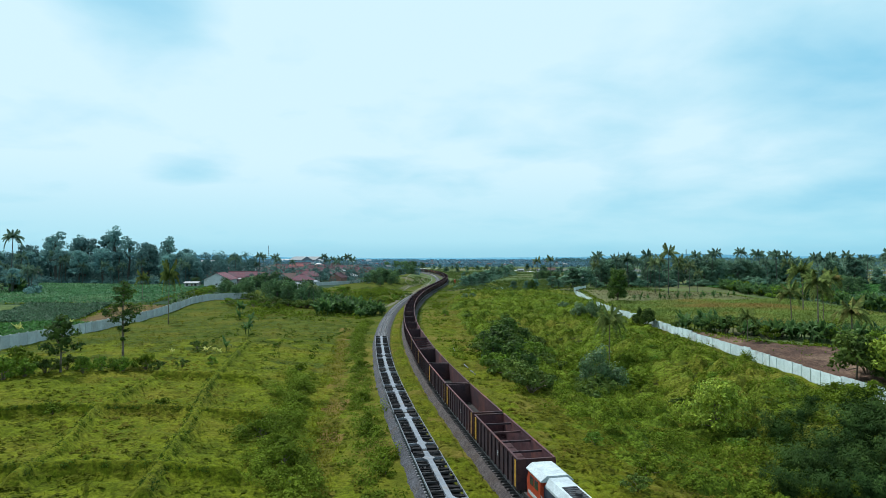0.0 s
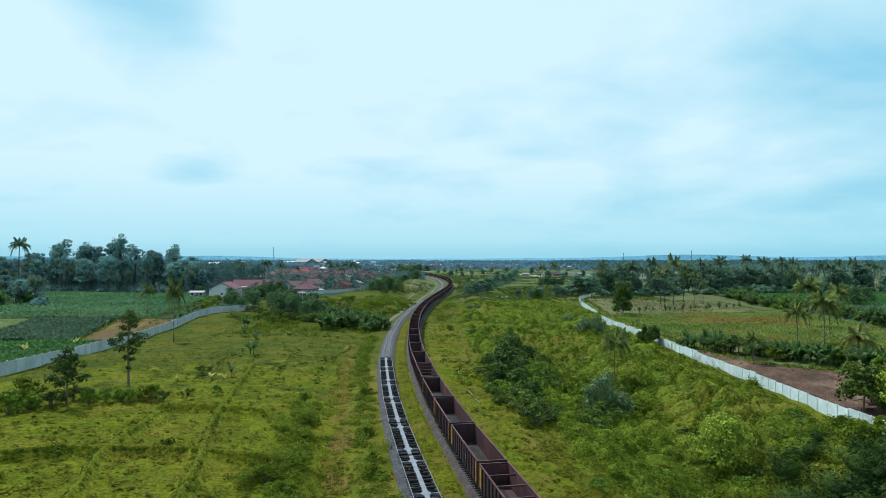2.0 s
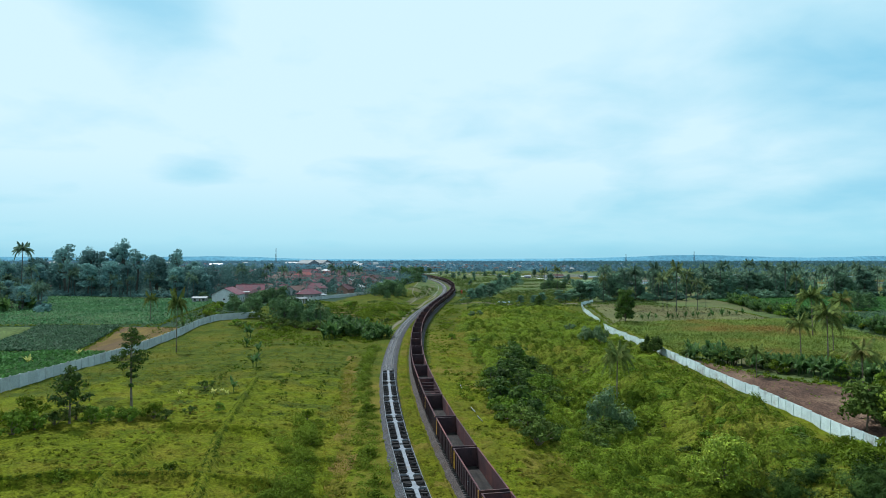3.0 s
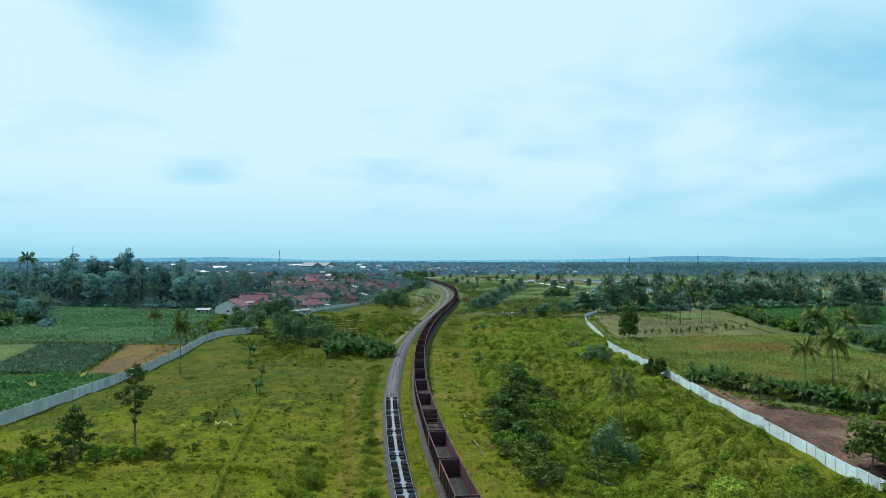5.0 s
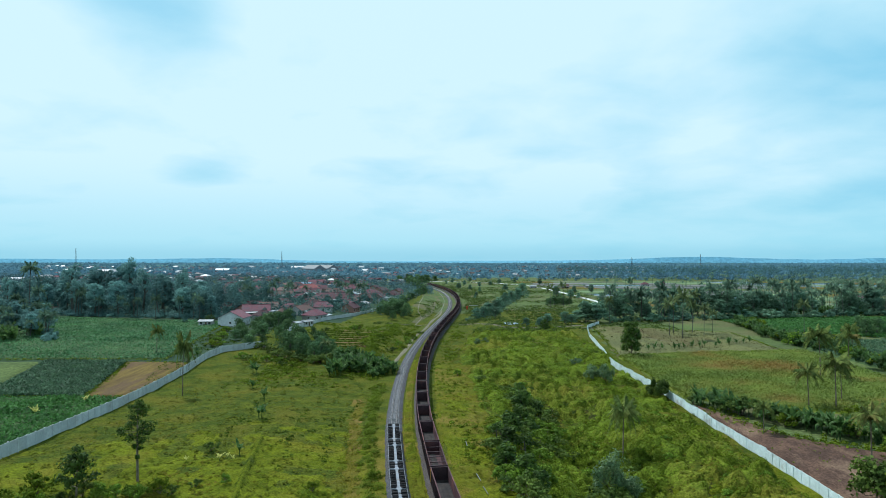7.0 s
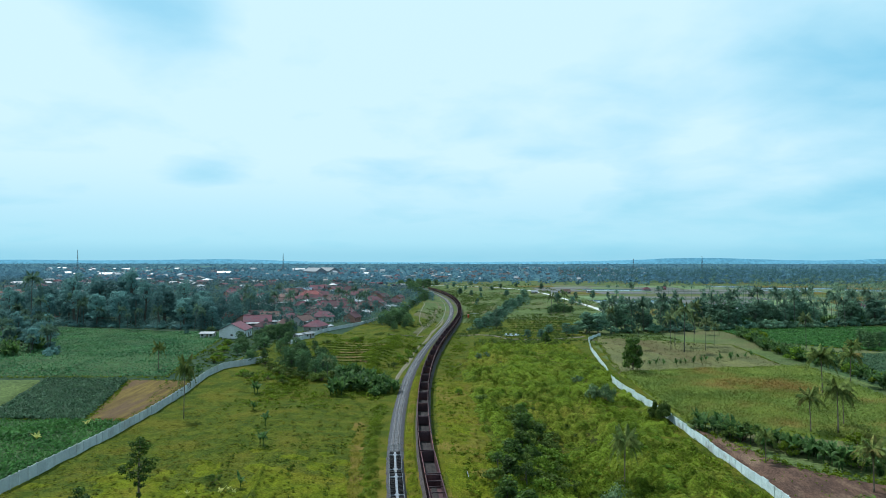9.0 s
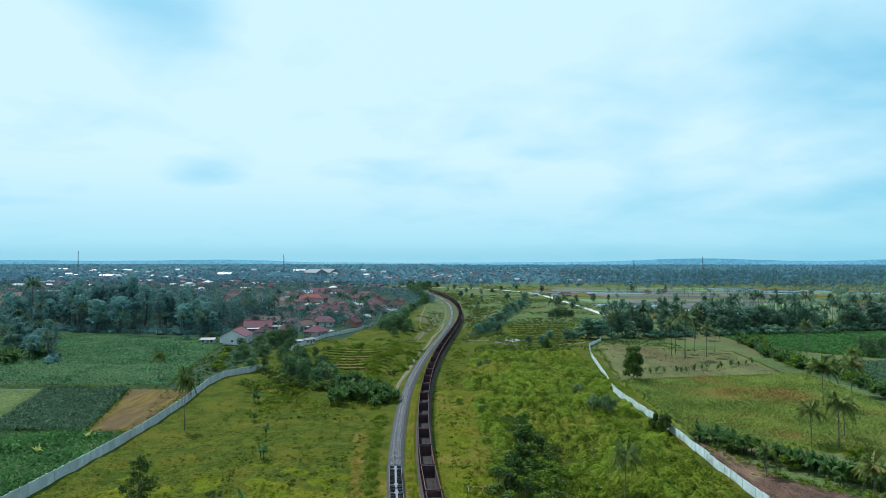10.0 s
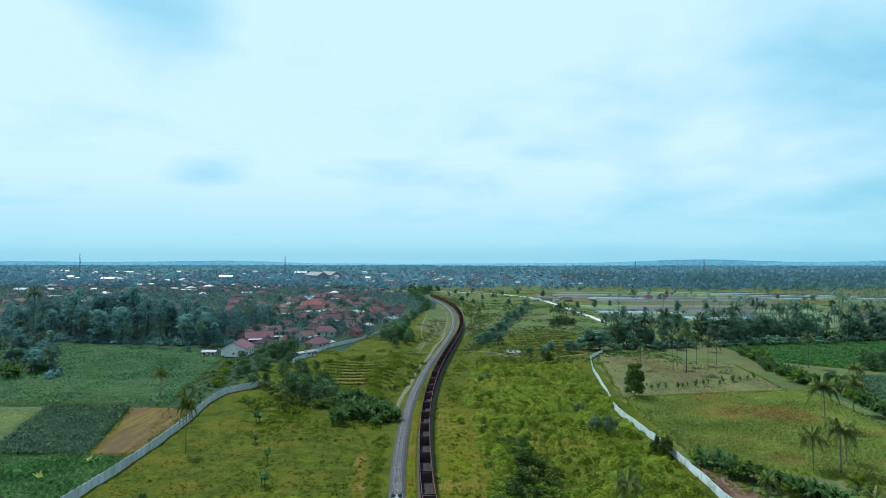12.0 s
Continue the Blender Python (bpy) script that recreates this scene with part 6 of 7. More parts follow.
for x, y, s in ((-39, 113, 0.7), (-42.7, 138, 0.9), (-44, 140, 0.8), (-55.2, 170, 0.8), (-47.4, 155, 0.9), (-61.2, 192, 1.1), (-62.5, 193, 1.0), (-86.5, 209, 1.2), (-88.2, 206, 1.1), (-87, 204, 1.0)):
    BANANAS.plant(x, y, s)
PALMS.plant(-70.9, 162, 1.4, squeeze=0.55)
PALMS.plant(-105, 219, 0.95, squeeze=0.85)
# thicket between the meadow and the terraces
for x, y, s in ((-60, 228, 0.57), (-55, 226, 0.60), (-47, 222, 0.55), (-57, 234, 0.65), (-50, 232, 0.60), (-44, 224, 0.47), (-40, 214, 0.34), (-63, 234, 0.57), (-54, 220, 0.49), (-49, 217, 0.47), (-79, 238, 0.36), (-75, 243, 0.34), (-82, 250, 0.34), (-88, 260, 0.32), (-68, 250, 0.30), (-94, 268, 0.30), (-86, 274, 0.34)):
    DENSE.plant(x, y, s, squeeze=1.0)
FIELD_PALMS.plant(-43.5, 211, 0.55, squeeze=1.2)
for x, y, s in ((-63, 222, 1.2), (-58, 218, 1.3), (-53, 215, 1.2), (-46, 213, 1.3), (-68, 229, 1.1), (-43, 217, 1.3), (-38, 207, 1.2), (-67, 207, 0.9), (-70, 212, 0.9), (-64, 212, 0.8), (-59, 211, 0.8), (-53, 203, 0.8), (-57, 205, 0.7), (-74, 216, 0.8), (-48, 212, 1.1), (-41, 210, 1.1), (-73, 238, 1.2)):
    BUSHES.plant(x, y, s, 3 if s > 1 else None, squeeze=1.4)
for i in range(46):
    t, u = grow.random(), grow.random()
    FAR_BANANAS.plant(-37 + 17 * t - 4.5 * u + grow.normal(0, 1.2), 194.5 + 5.5 * t + (30 - 2 * t) * u ** 1.5 + grow.normal(0, 2), grow.uniform(0.6, 1.6))
for i in range(14):
    t, u = grow.random(), grow.random()
    BUSHES.plant(-36 + 15 * t - 4.5 * u, 198 + 5.5 * t + 26 * u, grow.uniform(0.7, 1.1), squeeze=1.4)
# along the bank west of the track, farther on
for x, y, s in ((-42, 380, 0.55), (-30, 362, 0.4), (-34, 372, 0.5), (-37, 388, 0.55), (-44, 396, 0.55), (-33, 394, 0.36), (-37, 402, 0.45), (-40, 408, 0.6), (-37, 425, 0.42), (-42, 430, 0.45), (-36, 453, 0.36), (-40, 470, 0.42), (-35, 352, 0.4), (-38, 362, 0.42), (-46, 384, 0.5), (-40, 396, 0.45), (-48, 404, 0.5), (-39, 412, 0.42), (-43, 420, 0.5), (-43, 444, 0.42), (-37, 440, 0.36), (-40, 462, 0.5), (-36, 486, 0.4), (-41, 492, 0.4), (-35, 510, 0.4), (-38, 520, 0.4), (-34, 545, 0.45), (-32, 575, 0.5), (-30, 600, 0.6), (-32, 640, 0.7), (-38, 670, 0.75), (-45, 720, 0.8), (-52, 770, 0.85), (-60, 820, 0.9)):
    DENSE.plant(x, y, s, squeeze=1.15)
for x, y, s in ((-21.8, 258, 0.8), (-25, 248, 0.9), (-20, 272, 0.8), (-18.5, 286, 0.8), (-20, 296, 0.8), (-17.5, 308, 0.7), (-24, 265, 0.8), (-22, 282, 0.9), (-23, 300, 0.8), (-62, 300, 0.8), (-45, 290, 0.6), (-50, 310, 1.1), (-48, 313, 1.0)):
    BUSHES.plant(x, y, s, squeeze=1.3)

THICKET = ((16, 172, 1.5), (18.5, 176, 1.3), (21, 168, 1.5), (19, 160, 1.7), (22.5, 156, 1.4), (16.5, 156, 1.5), (24, 163, 1.2), (20.5, 148, 1.6), (17, 145, 1.5), (23.5, 146, 1.3), (14.5, 139, 1.5), (18, 137, 1.6), (21.5, 139, 1.4), (16, 130, 1.5), (19, 128, 1.5), (13, 126, 1.3), (22, 131, 1.2), (15, 181, 1.1), (19.5, 185, 1.0))
# east scrub: dark thicket, silvery bushes, palm, trees
for x, y, s in ((7.8, 122, 1.1), (9.8, 133.9, 1.1), (9.7, 111.8, 1.15), (13.6, 130.4, 1.2), (12.1, 96.8, 1.0), (11, 103.2, 1.1), (8.5, 105.9, 0.95), (14.5, 97.8, 0.9), (17.3, 164.5, 1.1), (15.9, 173.7, 1.1), (21.1, 166.2, 1.0), (17.2, 150.6, 1.1), (13.4, 151.8, 0.9), (16.8, 124.8, 0.9), (15, 111, 1.0), (9.3, 117.7, 1.0), (12.6, 136.1, 1.0), (19.1, 143.2, 0.7), (25.5, 121.2, 0.7), (26.6, 127.9, 0.6), (33.8, 124.1, 0.8), (32.7, 112.5, 0.8), (28.7, 109.6, 0.6), (35.3, 112.8, 0.7)):
    BUSHES.plant(x, y, s * 1.2, squeeze=1.3)
for x, y, s in ((8.8, 110.1, 0.3), (10.1, 123.7, 0.33), (12, 136, 0.34), (13.8, 123.6, 0.32), (11.7, 104.8, 0.32), (14, 101.4, 0.28), (17.1, 165.2, 0.36), (17.3, 173.9, 0.34), (15.5, 151.1, 0.33), (20.5, 162.8, 0.3), (16.9, 142.1, 0.28), (8.5, 128.3, 0.26)):
    BIG.plant(x, y, s * 1.15, squeeze=1.35)
for x, y, s in ((25.2, 105.9, 1.7), (28, 108, 1.5), (12.4, 88.6, 1.3), (10.8, 100.4, 1.5), (22.1, 97.6, 1.2), (24, 103, 1.3), (14, 92, 1.3)):
    BUSHES.plant(x, y, s, 3, squeeze=1.1)
SILVER.plant(27.8, 110.5, 2.4, 0, squeeze=0.8)
SILVER.plant(30.2, 112, 1.3, 1)
SILVER.plant(44.6, 188, 2.1, 1, squeeze=0.6)
SILVER.plant(41.5, 190, 1.3, 0)
SILVER.plant(40.6, 211.5, 0.9, 1)
SILVER.plant(12.3, 264, 1.0, 1)
SILVER.plant(9.5, 262, 0.8, 0)
Nursery(bush_of(50, 4.6, 2.7, 260, 0.3, DARK_BUSH, "dense rounded dark bush against the white wall")).plant(54.6, 168, 1.25)
BUSHES.plant(0.7, 198.3, 0.8, 1)
BIG.plant(42.2, 300, 0.42, 2)
PALMS.plant(34.2, 129.2, 1.12, 0, squeeze=0.9)
for x, y, s in ((53, 80, 1.4), (56, 83, 1.3), (50.5, 77, 1.2), (55, 88, 0.9)):
    BUSHES.plant(x, y, s, 2, squeeze=1.1)
for x, y, s in THICKET:
    BUSHES.plant(x, y, s, (3, 0, 3)[int(10 * s) % 3], squeeze=1.2)
bamboo = Nursery(bamboo_clump(91, 7.4, "thicket of arching dark green bamboo"), bamboo_clump(92, 6.6, "dense drooping bamboo thicket"))
for x, y, s in ((32, 58.5, 0.75), (36, 57.5, 0.9), (40.5, 58.5, 1.0), (45, 60, 1.0), (37, 66, 0.95), (41.5, 63.5, 1.05), (47.5, 65, 1.05), (50, 70, 0.9), (37.1, 62.7, 0.9), (42, 67.4, 1.0), (45.2, 68.8, 1.0), (40.6, 76.6, 0.85), (47.9, 70.9, 0.95), (44.8, 78.4, 0.66), (49.9, 75.5, 0.5), (44.6, 61.7, 1.0), (47.9, 81.8, 0.4), (53.4, 68.9, 0.6), (39.2, 56.8, 0.8)):
    bamboo.plant(x, y, s)
Nursery(broad_tree(93, 5.2, 3.2, 26, 170, 0.19, LEAF_YELLOW, "small tree with pale yellow-green leaves", 0.15)).plant(36.2, 83, 1.35)
Nursery(broad_tree(94, 6.8, 4.0, 26, 100, 0.34, LEAF_YELLOW, "bushy tree with glossy yellowing leaves beside the wall", 0.25)).plant(66, 91.5)
Nursery(broad_tree(96, 7.2, 3.6, 22, 90, 0.4, DARK_BUSH, "broad-leaved dark tree beside the white wall", 0.3)).plant(62.8, 95.5)
for x, y, s in ((17.4, 54.2, 0.5), (20.3, 63.7, 0.5), (15.2, 63, 0.45), (25.2, 83.2, 0.6), (29, 93.5, 0.6), (36.7, 97.1, 0.7), (40.7, 98.7, 0.7), (44.1, 102.1, 0.7), (39.2, 88.9, 0.7), (15.5, 50.1, 0.5), (46.8, 108.1, 0.6), (51.7, 94.5, 0.7), (41.2, 119.1, 0.6), (34.1, 131.5, 0.55), (43.7, 131.1, 0.55), (26.9, 151.4, 0.55), (35.3, 153.7, 0.6), (29.5, 170.3, 0.6), (47.4, 150.8, 0.6), (51.6, 120.7, 0.6), (54.3, 86, 0.8), (21.8, 185.4, 0.5), (31.4, 193.9, 0.5), (24.5, 208.9, 0.5), (36, 228, 0.5), (18, 235, 0.5), (33, 270, 0.5)):
    BUSHES.plant(x, y, s, squeeze=1.3)
for i in range(56):
    y = 55 * (250 / 55) ** grow.random()
    x = float(line_x(y)) + 17 + grow.uniform(0, 1) * (37 - float(line_x(y)))
    BUSHES.plant(x, y, grow.uniform(0.35, 0.8), squeeze=grow.uniform(1.2, 1.8))

for x, y, s in ((66, 97.5, 1.8), (70, 99, 1.9), (74.5, 102, 1.7), (65, 91, 1.3)):
    BUSHES.plant(x, y, s, 3, squeeze=0.95)
# plants along the east wall and in the fields behind it
for i in range(30):
    t = i / 29
    x, y = 60.5 + 22 * t + grow.normal(0, 1.4), 160 - 40 * t + grow.normal(0, 1.6)
    BANANAS.plant(x, y, grow.uniform(0.9, 1.4))
for i in range(18):
    t = i / 17
    FAR_BANANAS.plant(62 + 22 * t + grow.normal(0, 1.0), 159 - 38 * t + grow.normal(0, 1.2), grow.uniform(0.7, 1.1))
for x, y, s in ((66.5, 148, 1.9), (69.5, 145.5, 1.7), (77.5, 131, 1.1), (72.5, 141, 1.4), (74.5, 138, 1.2), (71, 137, 1.1), (79, 128, 0.9), (80, 127, 1.1), (85, 133, 1.3), (87, 139, 1.1), (60, 160, 0.9), (82, 118, 1.2), (86, 112, 1.1), (79, 115, 0.9)):
    BUSHES.plant(x, y, s, 3 if s > 1.2 else None, squeeze=1.1)
for x, y, s in ((63.9, 131.8, 0.62), (83.3, 150, 1.0), (88.1, 147.4, 1.12), (93.4, 154, 0.9), (74.4, 114.1, 0.95), (151, 242, 0.9), (80, 106, 0.9)):
    PALMS.plant(x, y, s)
Nursery(broad_tree(95, 13.0, 3.5, 34, 120, 0.42, LEAF, "egg-shaped field tree with brownish green leaves", 0.06)).plant(63.4, 228, 1.0)
for x, y, s in ((83.6, 342, 1.05), (97.4, 287.9, 1.1), (99.3, 276.4, 1.55), (110.9, 282.4, 1.0), (120.9, 297.8, 0.8), (130.5, 347.6, 1.2), (81.9, 284.6, 0.75), (161.5, 294, 1.08), (66.6, 441, 1.2), (78.8, 459, 1.2), (112, 299, 1.1), (102, 296, 1.2)):
    FIELD_PALMS.plant(x, y, s, squeeze=0.9)
for x, y, s in ((127.4, 206.4, 1.2), (107.2, 186.8, 1.28)):
    PALMS.plant(x, y, s)
for i in range(16):
    ROW_BANANAS.plant(74 + 48 * i / 15 + grow.normal(0, 0.7), 241 + 23 * (i / 15) ** 1.3 + grow.normal(0, 0.8), grow.uniform(0.7, 1.0))
HEDGE_EAST = [(151, 338), (147, 312), (141, 286), (139, 262), (141, 240), (140, 225), (136, 205), (133, 190)]
for x, y in line_points(HEDGE_EAST, 2.6, 1.3, grow):
    FAR_BANANAS.plant(float(x), float(y), grow.uniform(0.9, 1.7))
for x, y in line_points(HEDGE_EAST, 7.0, 1.6, grow):
    BUSHES.plant(float(x) + 2, float(y), grow.uniform(1.2, 2.2), squeeze=1.1)
for x, y, s in ((141, 243, 0.5), (143, 235, 0.52), (146, 250, 0.42), (185, 287, 0.55), (195, 294, 0.55), (190, 300, 0.6), (204, 289, 0.55)):
    DENSE.plant(x, y, s, squeeze=1.0)
# the tree belt behind the east fields
for i in range(84):
    t = grow.random()
    x, y = 84 + 200 * t, 350 + 50 * t + abs(grow.normal(0, 16))
    EAST_TREES.plant(x, y, grow.uniform(0.55, 1.15), squeeze=grow.uniform(1.0, 1.4))
for i in range(46):
    t = grow.random()
    FAR_PALMS.plant(84 + 210 * t, 346 + 50 * t + grow.uniform(-4, 45), grow.uniform(1.0, 1.5))
for i in range(18):
    t = grow.random()
    FAR_BANANAS.plant(150 + 125 * t, 380 + 22 * t + grow.normal(0, 4), grow.uniform(1.4, 2.2))
for i in range(26):
    y = grow.uniform(470, 880)
    EAST_TREES.plant(grow.uniform(0.13, 0.6) * y, y, grow.uniform(0.4, 0.75), squeeze=1.3)
for x, y, s in ((71.4, 345, 0.85), (73, 349, 0.7), (77.5, 346, 0.8), (37, 322, 0.35), (43.3, 325, 0.35), (50.6, 346, 0.35), (59.6, 336, 0.5), (62, 338, 0.4), (67.7, 350, 0.45), (13, 375, 0.5), (17, 382, 0.5), (21, 397, 0.55), (23, 370, 0.5), (27, 420, 0.55)):
    EAST_TREES.plant(x, y, s, squeeze=1.8)
for x, y, s in ((31, 440, 0.55), (34, 468, 0.55), (39.7, 499, 0.6), (46, 520, 0.6), (53.5, 549, 0.7), (58, 575, 0.6), (68.6, 644, 0.7), (25, 643, 0.45), (20, 600, 0.3), (54, 683, 0.5), (18, 560, 0.3), (16, 700, 0.45), (4, 740, 0.5), (30, 760, 0.5), (44, 800, 0.5), (12, 820, 0.45), (-12, 840, 0.5), (60, 860, 0.5), (85, 900, 0.55), (20, 920, 0.6), (-4, 900, 0.55)):
    EAST_TREES.plant(x, y, s, squeeze=grow.uniform(1.1, 1.7))

for x, y, s in ((-48, 900, 0.9), (-56, 915, 1.0), (-64, 905, 0.9), (-42, 925, 0.9), (-70, 930, 1.0), (-30, 935, 0.7), (-80, 900, 0.8)):
    DENSE.plant(x, y, s, squeeze=1.2)
for x, y, s in ((70, 468, 0.42), (75, 474, 0.5), (81, 478, 0.5), (86, 474, 0.42), (78, 482, 0.5)):
    DENSE.plant(x, y, s, squeeze=1.4)
# trees round the village houses and the bend of the west wall
spots = []
for i in range(120):
    y = 318 + 190 * grow.random()
    x = -64 - (y - 380) * -0.16 - 75 * grow.random() ** 0.8
    if x < -70 - 0.0 * y or y > 400:
        tall = grow.uniform(6, 11) * (0.55 if y < 400 else 0.72)
        spots.append((x, y, tall, tall * grow.uniform(0.28, 0.4)))
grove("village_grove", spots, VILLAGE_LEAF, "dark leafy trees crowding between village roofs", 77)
for x, y, s in ((-82, 300, 0.46), (-86, 304, 0.54), (-90, 312, 0.46), (-79, 292, 0.39), (-96, 306, 0.35), (-84, 312, 0.58), (-88, 296, 0.39), (-92, 286, 0.31), (-78, 284, 0.31), (-75.3, 267, 0.39), (-70, 272, 0.43), (-63, 278, 0.31), (-66, 268, 0.39), (-40, 370, 0.50), (-34, 373, 0.55), (-29, 374, 0.50), (-37, 379, 0.60)):
    DENSE.plant(x, y, s, squeeze=1.0)
# palms standing over the village roofs
lofty = np.random.default_rng(79)
for i in range(20):
    y = lofty.uniform(400, 540)
    FAR_PALMS.plant(-(0.13 + 0.22 * lofty.random() ** 0.7) * y, y, lofty.uniform(0.85, 1.15))
# the wood behind the west fields: x, y, height
for x, y, tall in ((-264, 372, 20), (-251, 380, 22), (-243, 388, 26), (-232, 376, 29), (-225, 388, 25), (-214, 374, 26), (-206, 386, 29), (-186, 370, 26), (-180, 382, 24), (-171, 366, 22), (-165, 376, 24), (-159, 364, 26), (-153, 372, 20), (-147, 362, 17),
                   (-240, 364, 19), (-222, 362, 20), (-208, 358, 19), (-195, 360, 20), (-183, 354, 18), (-169, 354, 19), (-154, 352, 17), (-142, 350, 15), (-135, 344, 13), (-276, 380, 21), (-290, 374, 19)):
    WOODS.plant(x, y, tall / 24, squeeze=grow.uniform(0.95, 1.25))
spots = []
for i in range(120):
    t = grow.random()
    x, y = -132 - 190 * t, 362 + 40 * t + 95 * grow.random() ** 1.3
    tall = grow.uniform(11, 19)
    spots.append((x, y, tall, tall * grow.uniform(0.26, 0.4)))
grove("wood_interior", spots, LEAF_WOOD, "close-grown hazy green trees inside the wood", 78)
for x, y, s in ((-214, 352, 1.0), (-161, 334, 1.0), (-174, 340, 0.75), (-218, 362, 1.1), (-188, 346, 0.9), (-150, 338, 0.8), (-200, 348, 0.8), (-144, 342, 1.0), (-256, 372, 1.95), (-236, 352, 1.2), (-138, 336, 0.85), (-178, 336, 0.6), (-228, 370, 1.3)):
    FAR_PALMS.plant(x, y, s)
TALL = Nursery(broad_tree(29, 28, 5.4, 26, 70, 0.66, LEAF_WOOD, "tall emergent tree above the wood", 0.42))
for x, y, s in ((-198, 378, 1.16), (-228, 392, 1.0)):
    TALL.plant(x, y, s, squeeze=0.8)
# palms, bananas and low trees left of the vegetable plot
for i in range(34):
    y = 248 + 130 * grow.random()
    WOODS.plant(-(0.655 + 0.11 * grow.random()) * y, y, grow.uniform(0.26, 0.46), squeeze=1.3)
for i in range(26):
    y = 250 + 130 * grow.random()
    FAR_PALMS.plant(-(0.65 + 0.11 * grow.random()) * y, y, grow.uniform(0.5, 0.85), squeeze=1.15)
for i in range(16):
    y = 246 + 95 * grow.random()
    UNDER.plant(-(0.645 + 0.02 * grow.random()) * y, y, grow.uniform(0.4, 0.9), squeeze=1.2)
for x, y in ((-178, 247), (-184, 252), (-190, 246), (-177, 262), (-182, 268), (-186, 258), (-192, 268), (-196, 254)):
    FAR_BANANAS.plant(x, y, 1.8)
for i in range(14):
    t = grow.random()
    UNDER.plant(-130 - 100 * t, 336 + 20 * t + abs(grow.normal(0, 3)), grow.uniform(0.35, 0.7), squeeze=1.3)
t = grow.random(420)
p = np.stack([-126 - 175 * t, 342 + 24 * t + 40 * grow.random(420) ** 1.5], 1)
h = grow.uniform(1.2, 5.0, 420)
stuff("wood_undergrowth", [clumps(p, 1.0 + 0.5 * h, h, 44, 0.55, grow)], LEAF_WOOD, "dark undergrowth filling the foot of the wood", "undergrowth")
for i in range(30):
    t = (i + grow.random()) / 30
    EAST_UNDER.plant(84 + 195 * t, 347 + 48 * t + grow.normal(0, 2), grow.uniform(0.8, 1.5), squeeze=1.2)
for x, y, s in ((-100, 290, 0.37), (-96, 280, 0.30), (-92, 268, 0.34), (-90, 256, 0.30), (-94, 298, 0.37), (-88, 284, 0.41), (-84, 272, 0.37), (-124, 314, 0.34), (-92, 310, 0.44), (-88, 320, 0.44), (-96, 318, 0.37)):
    DENSE.plant(x, y, s, squeeze=1.4)
for x, y in ((-98, 262), (-101, 270), (-95, 250), (-93, 243), (-104, 283), (-92, 236), (-100, 256)):
    BUSHES.plant(x, y, 1.0, squeeze=1.5)

# ---- houses ----


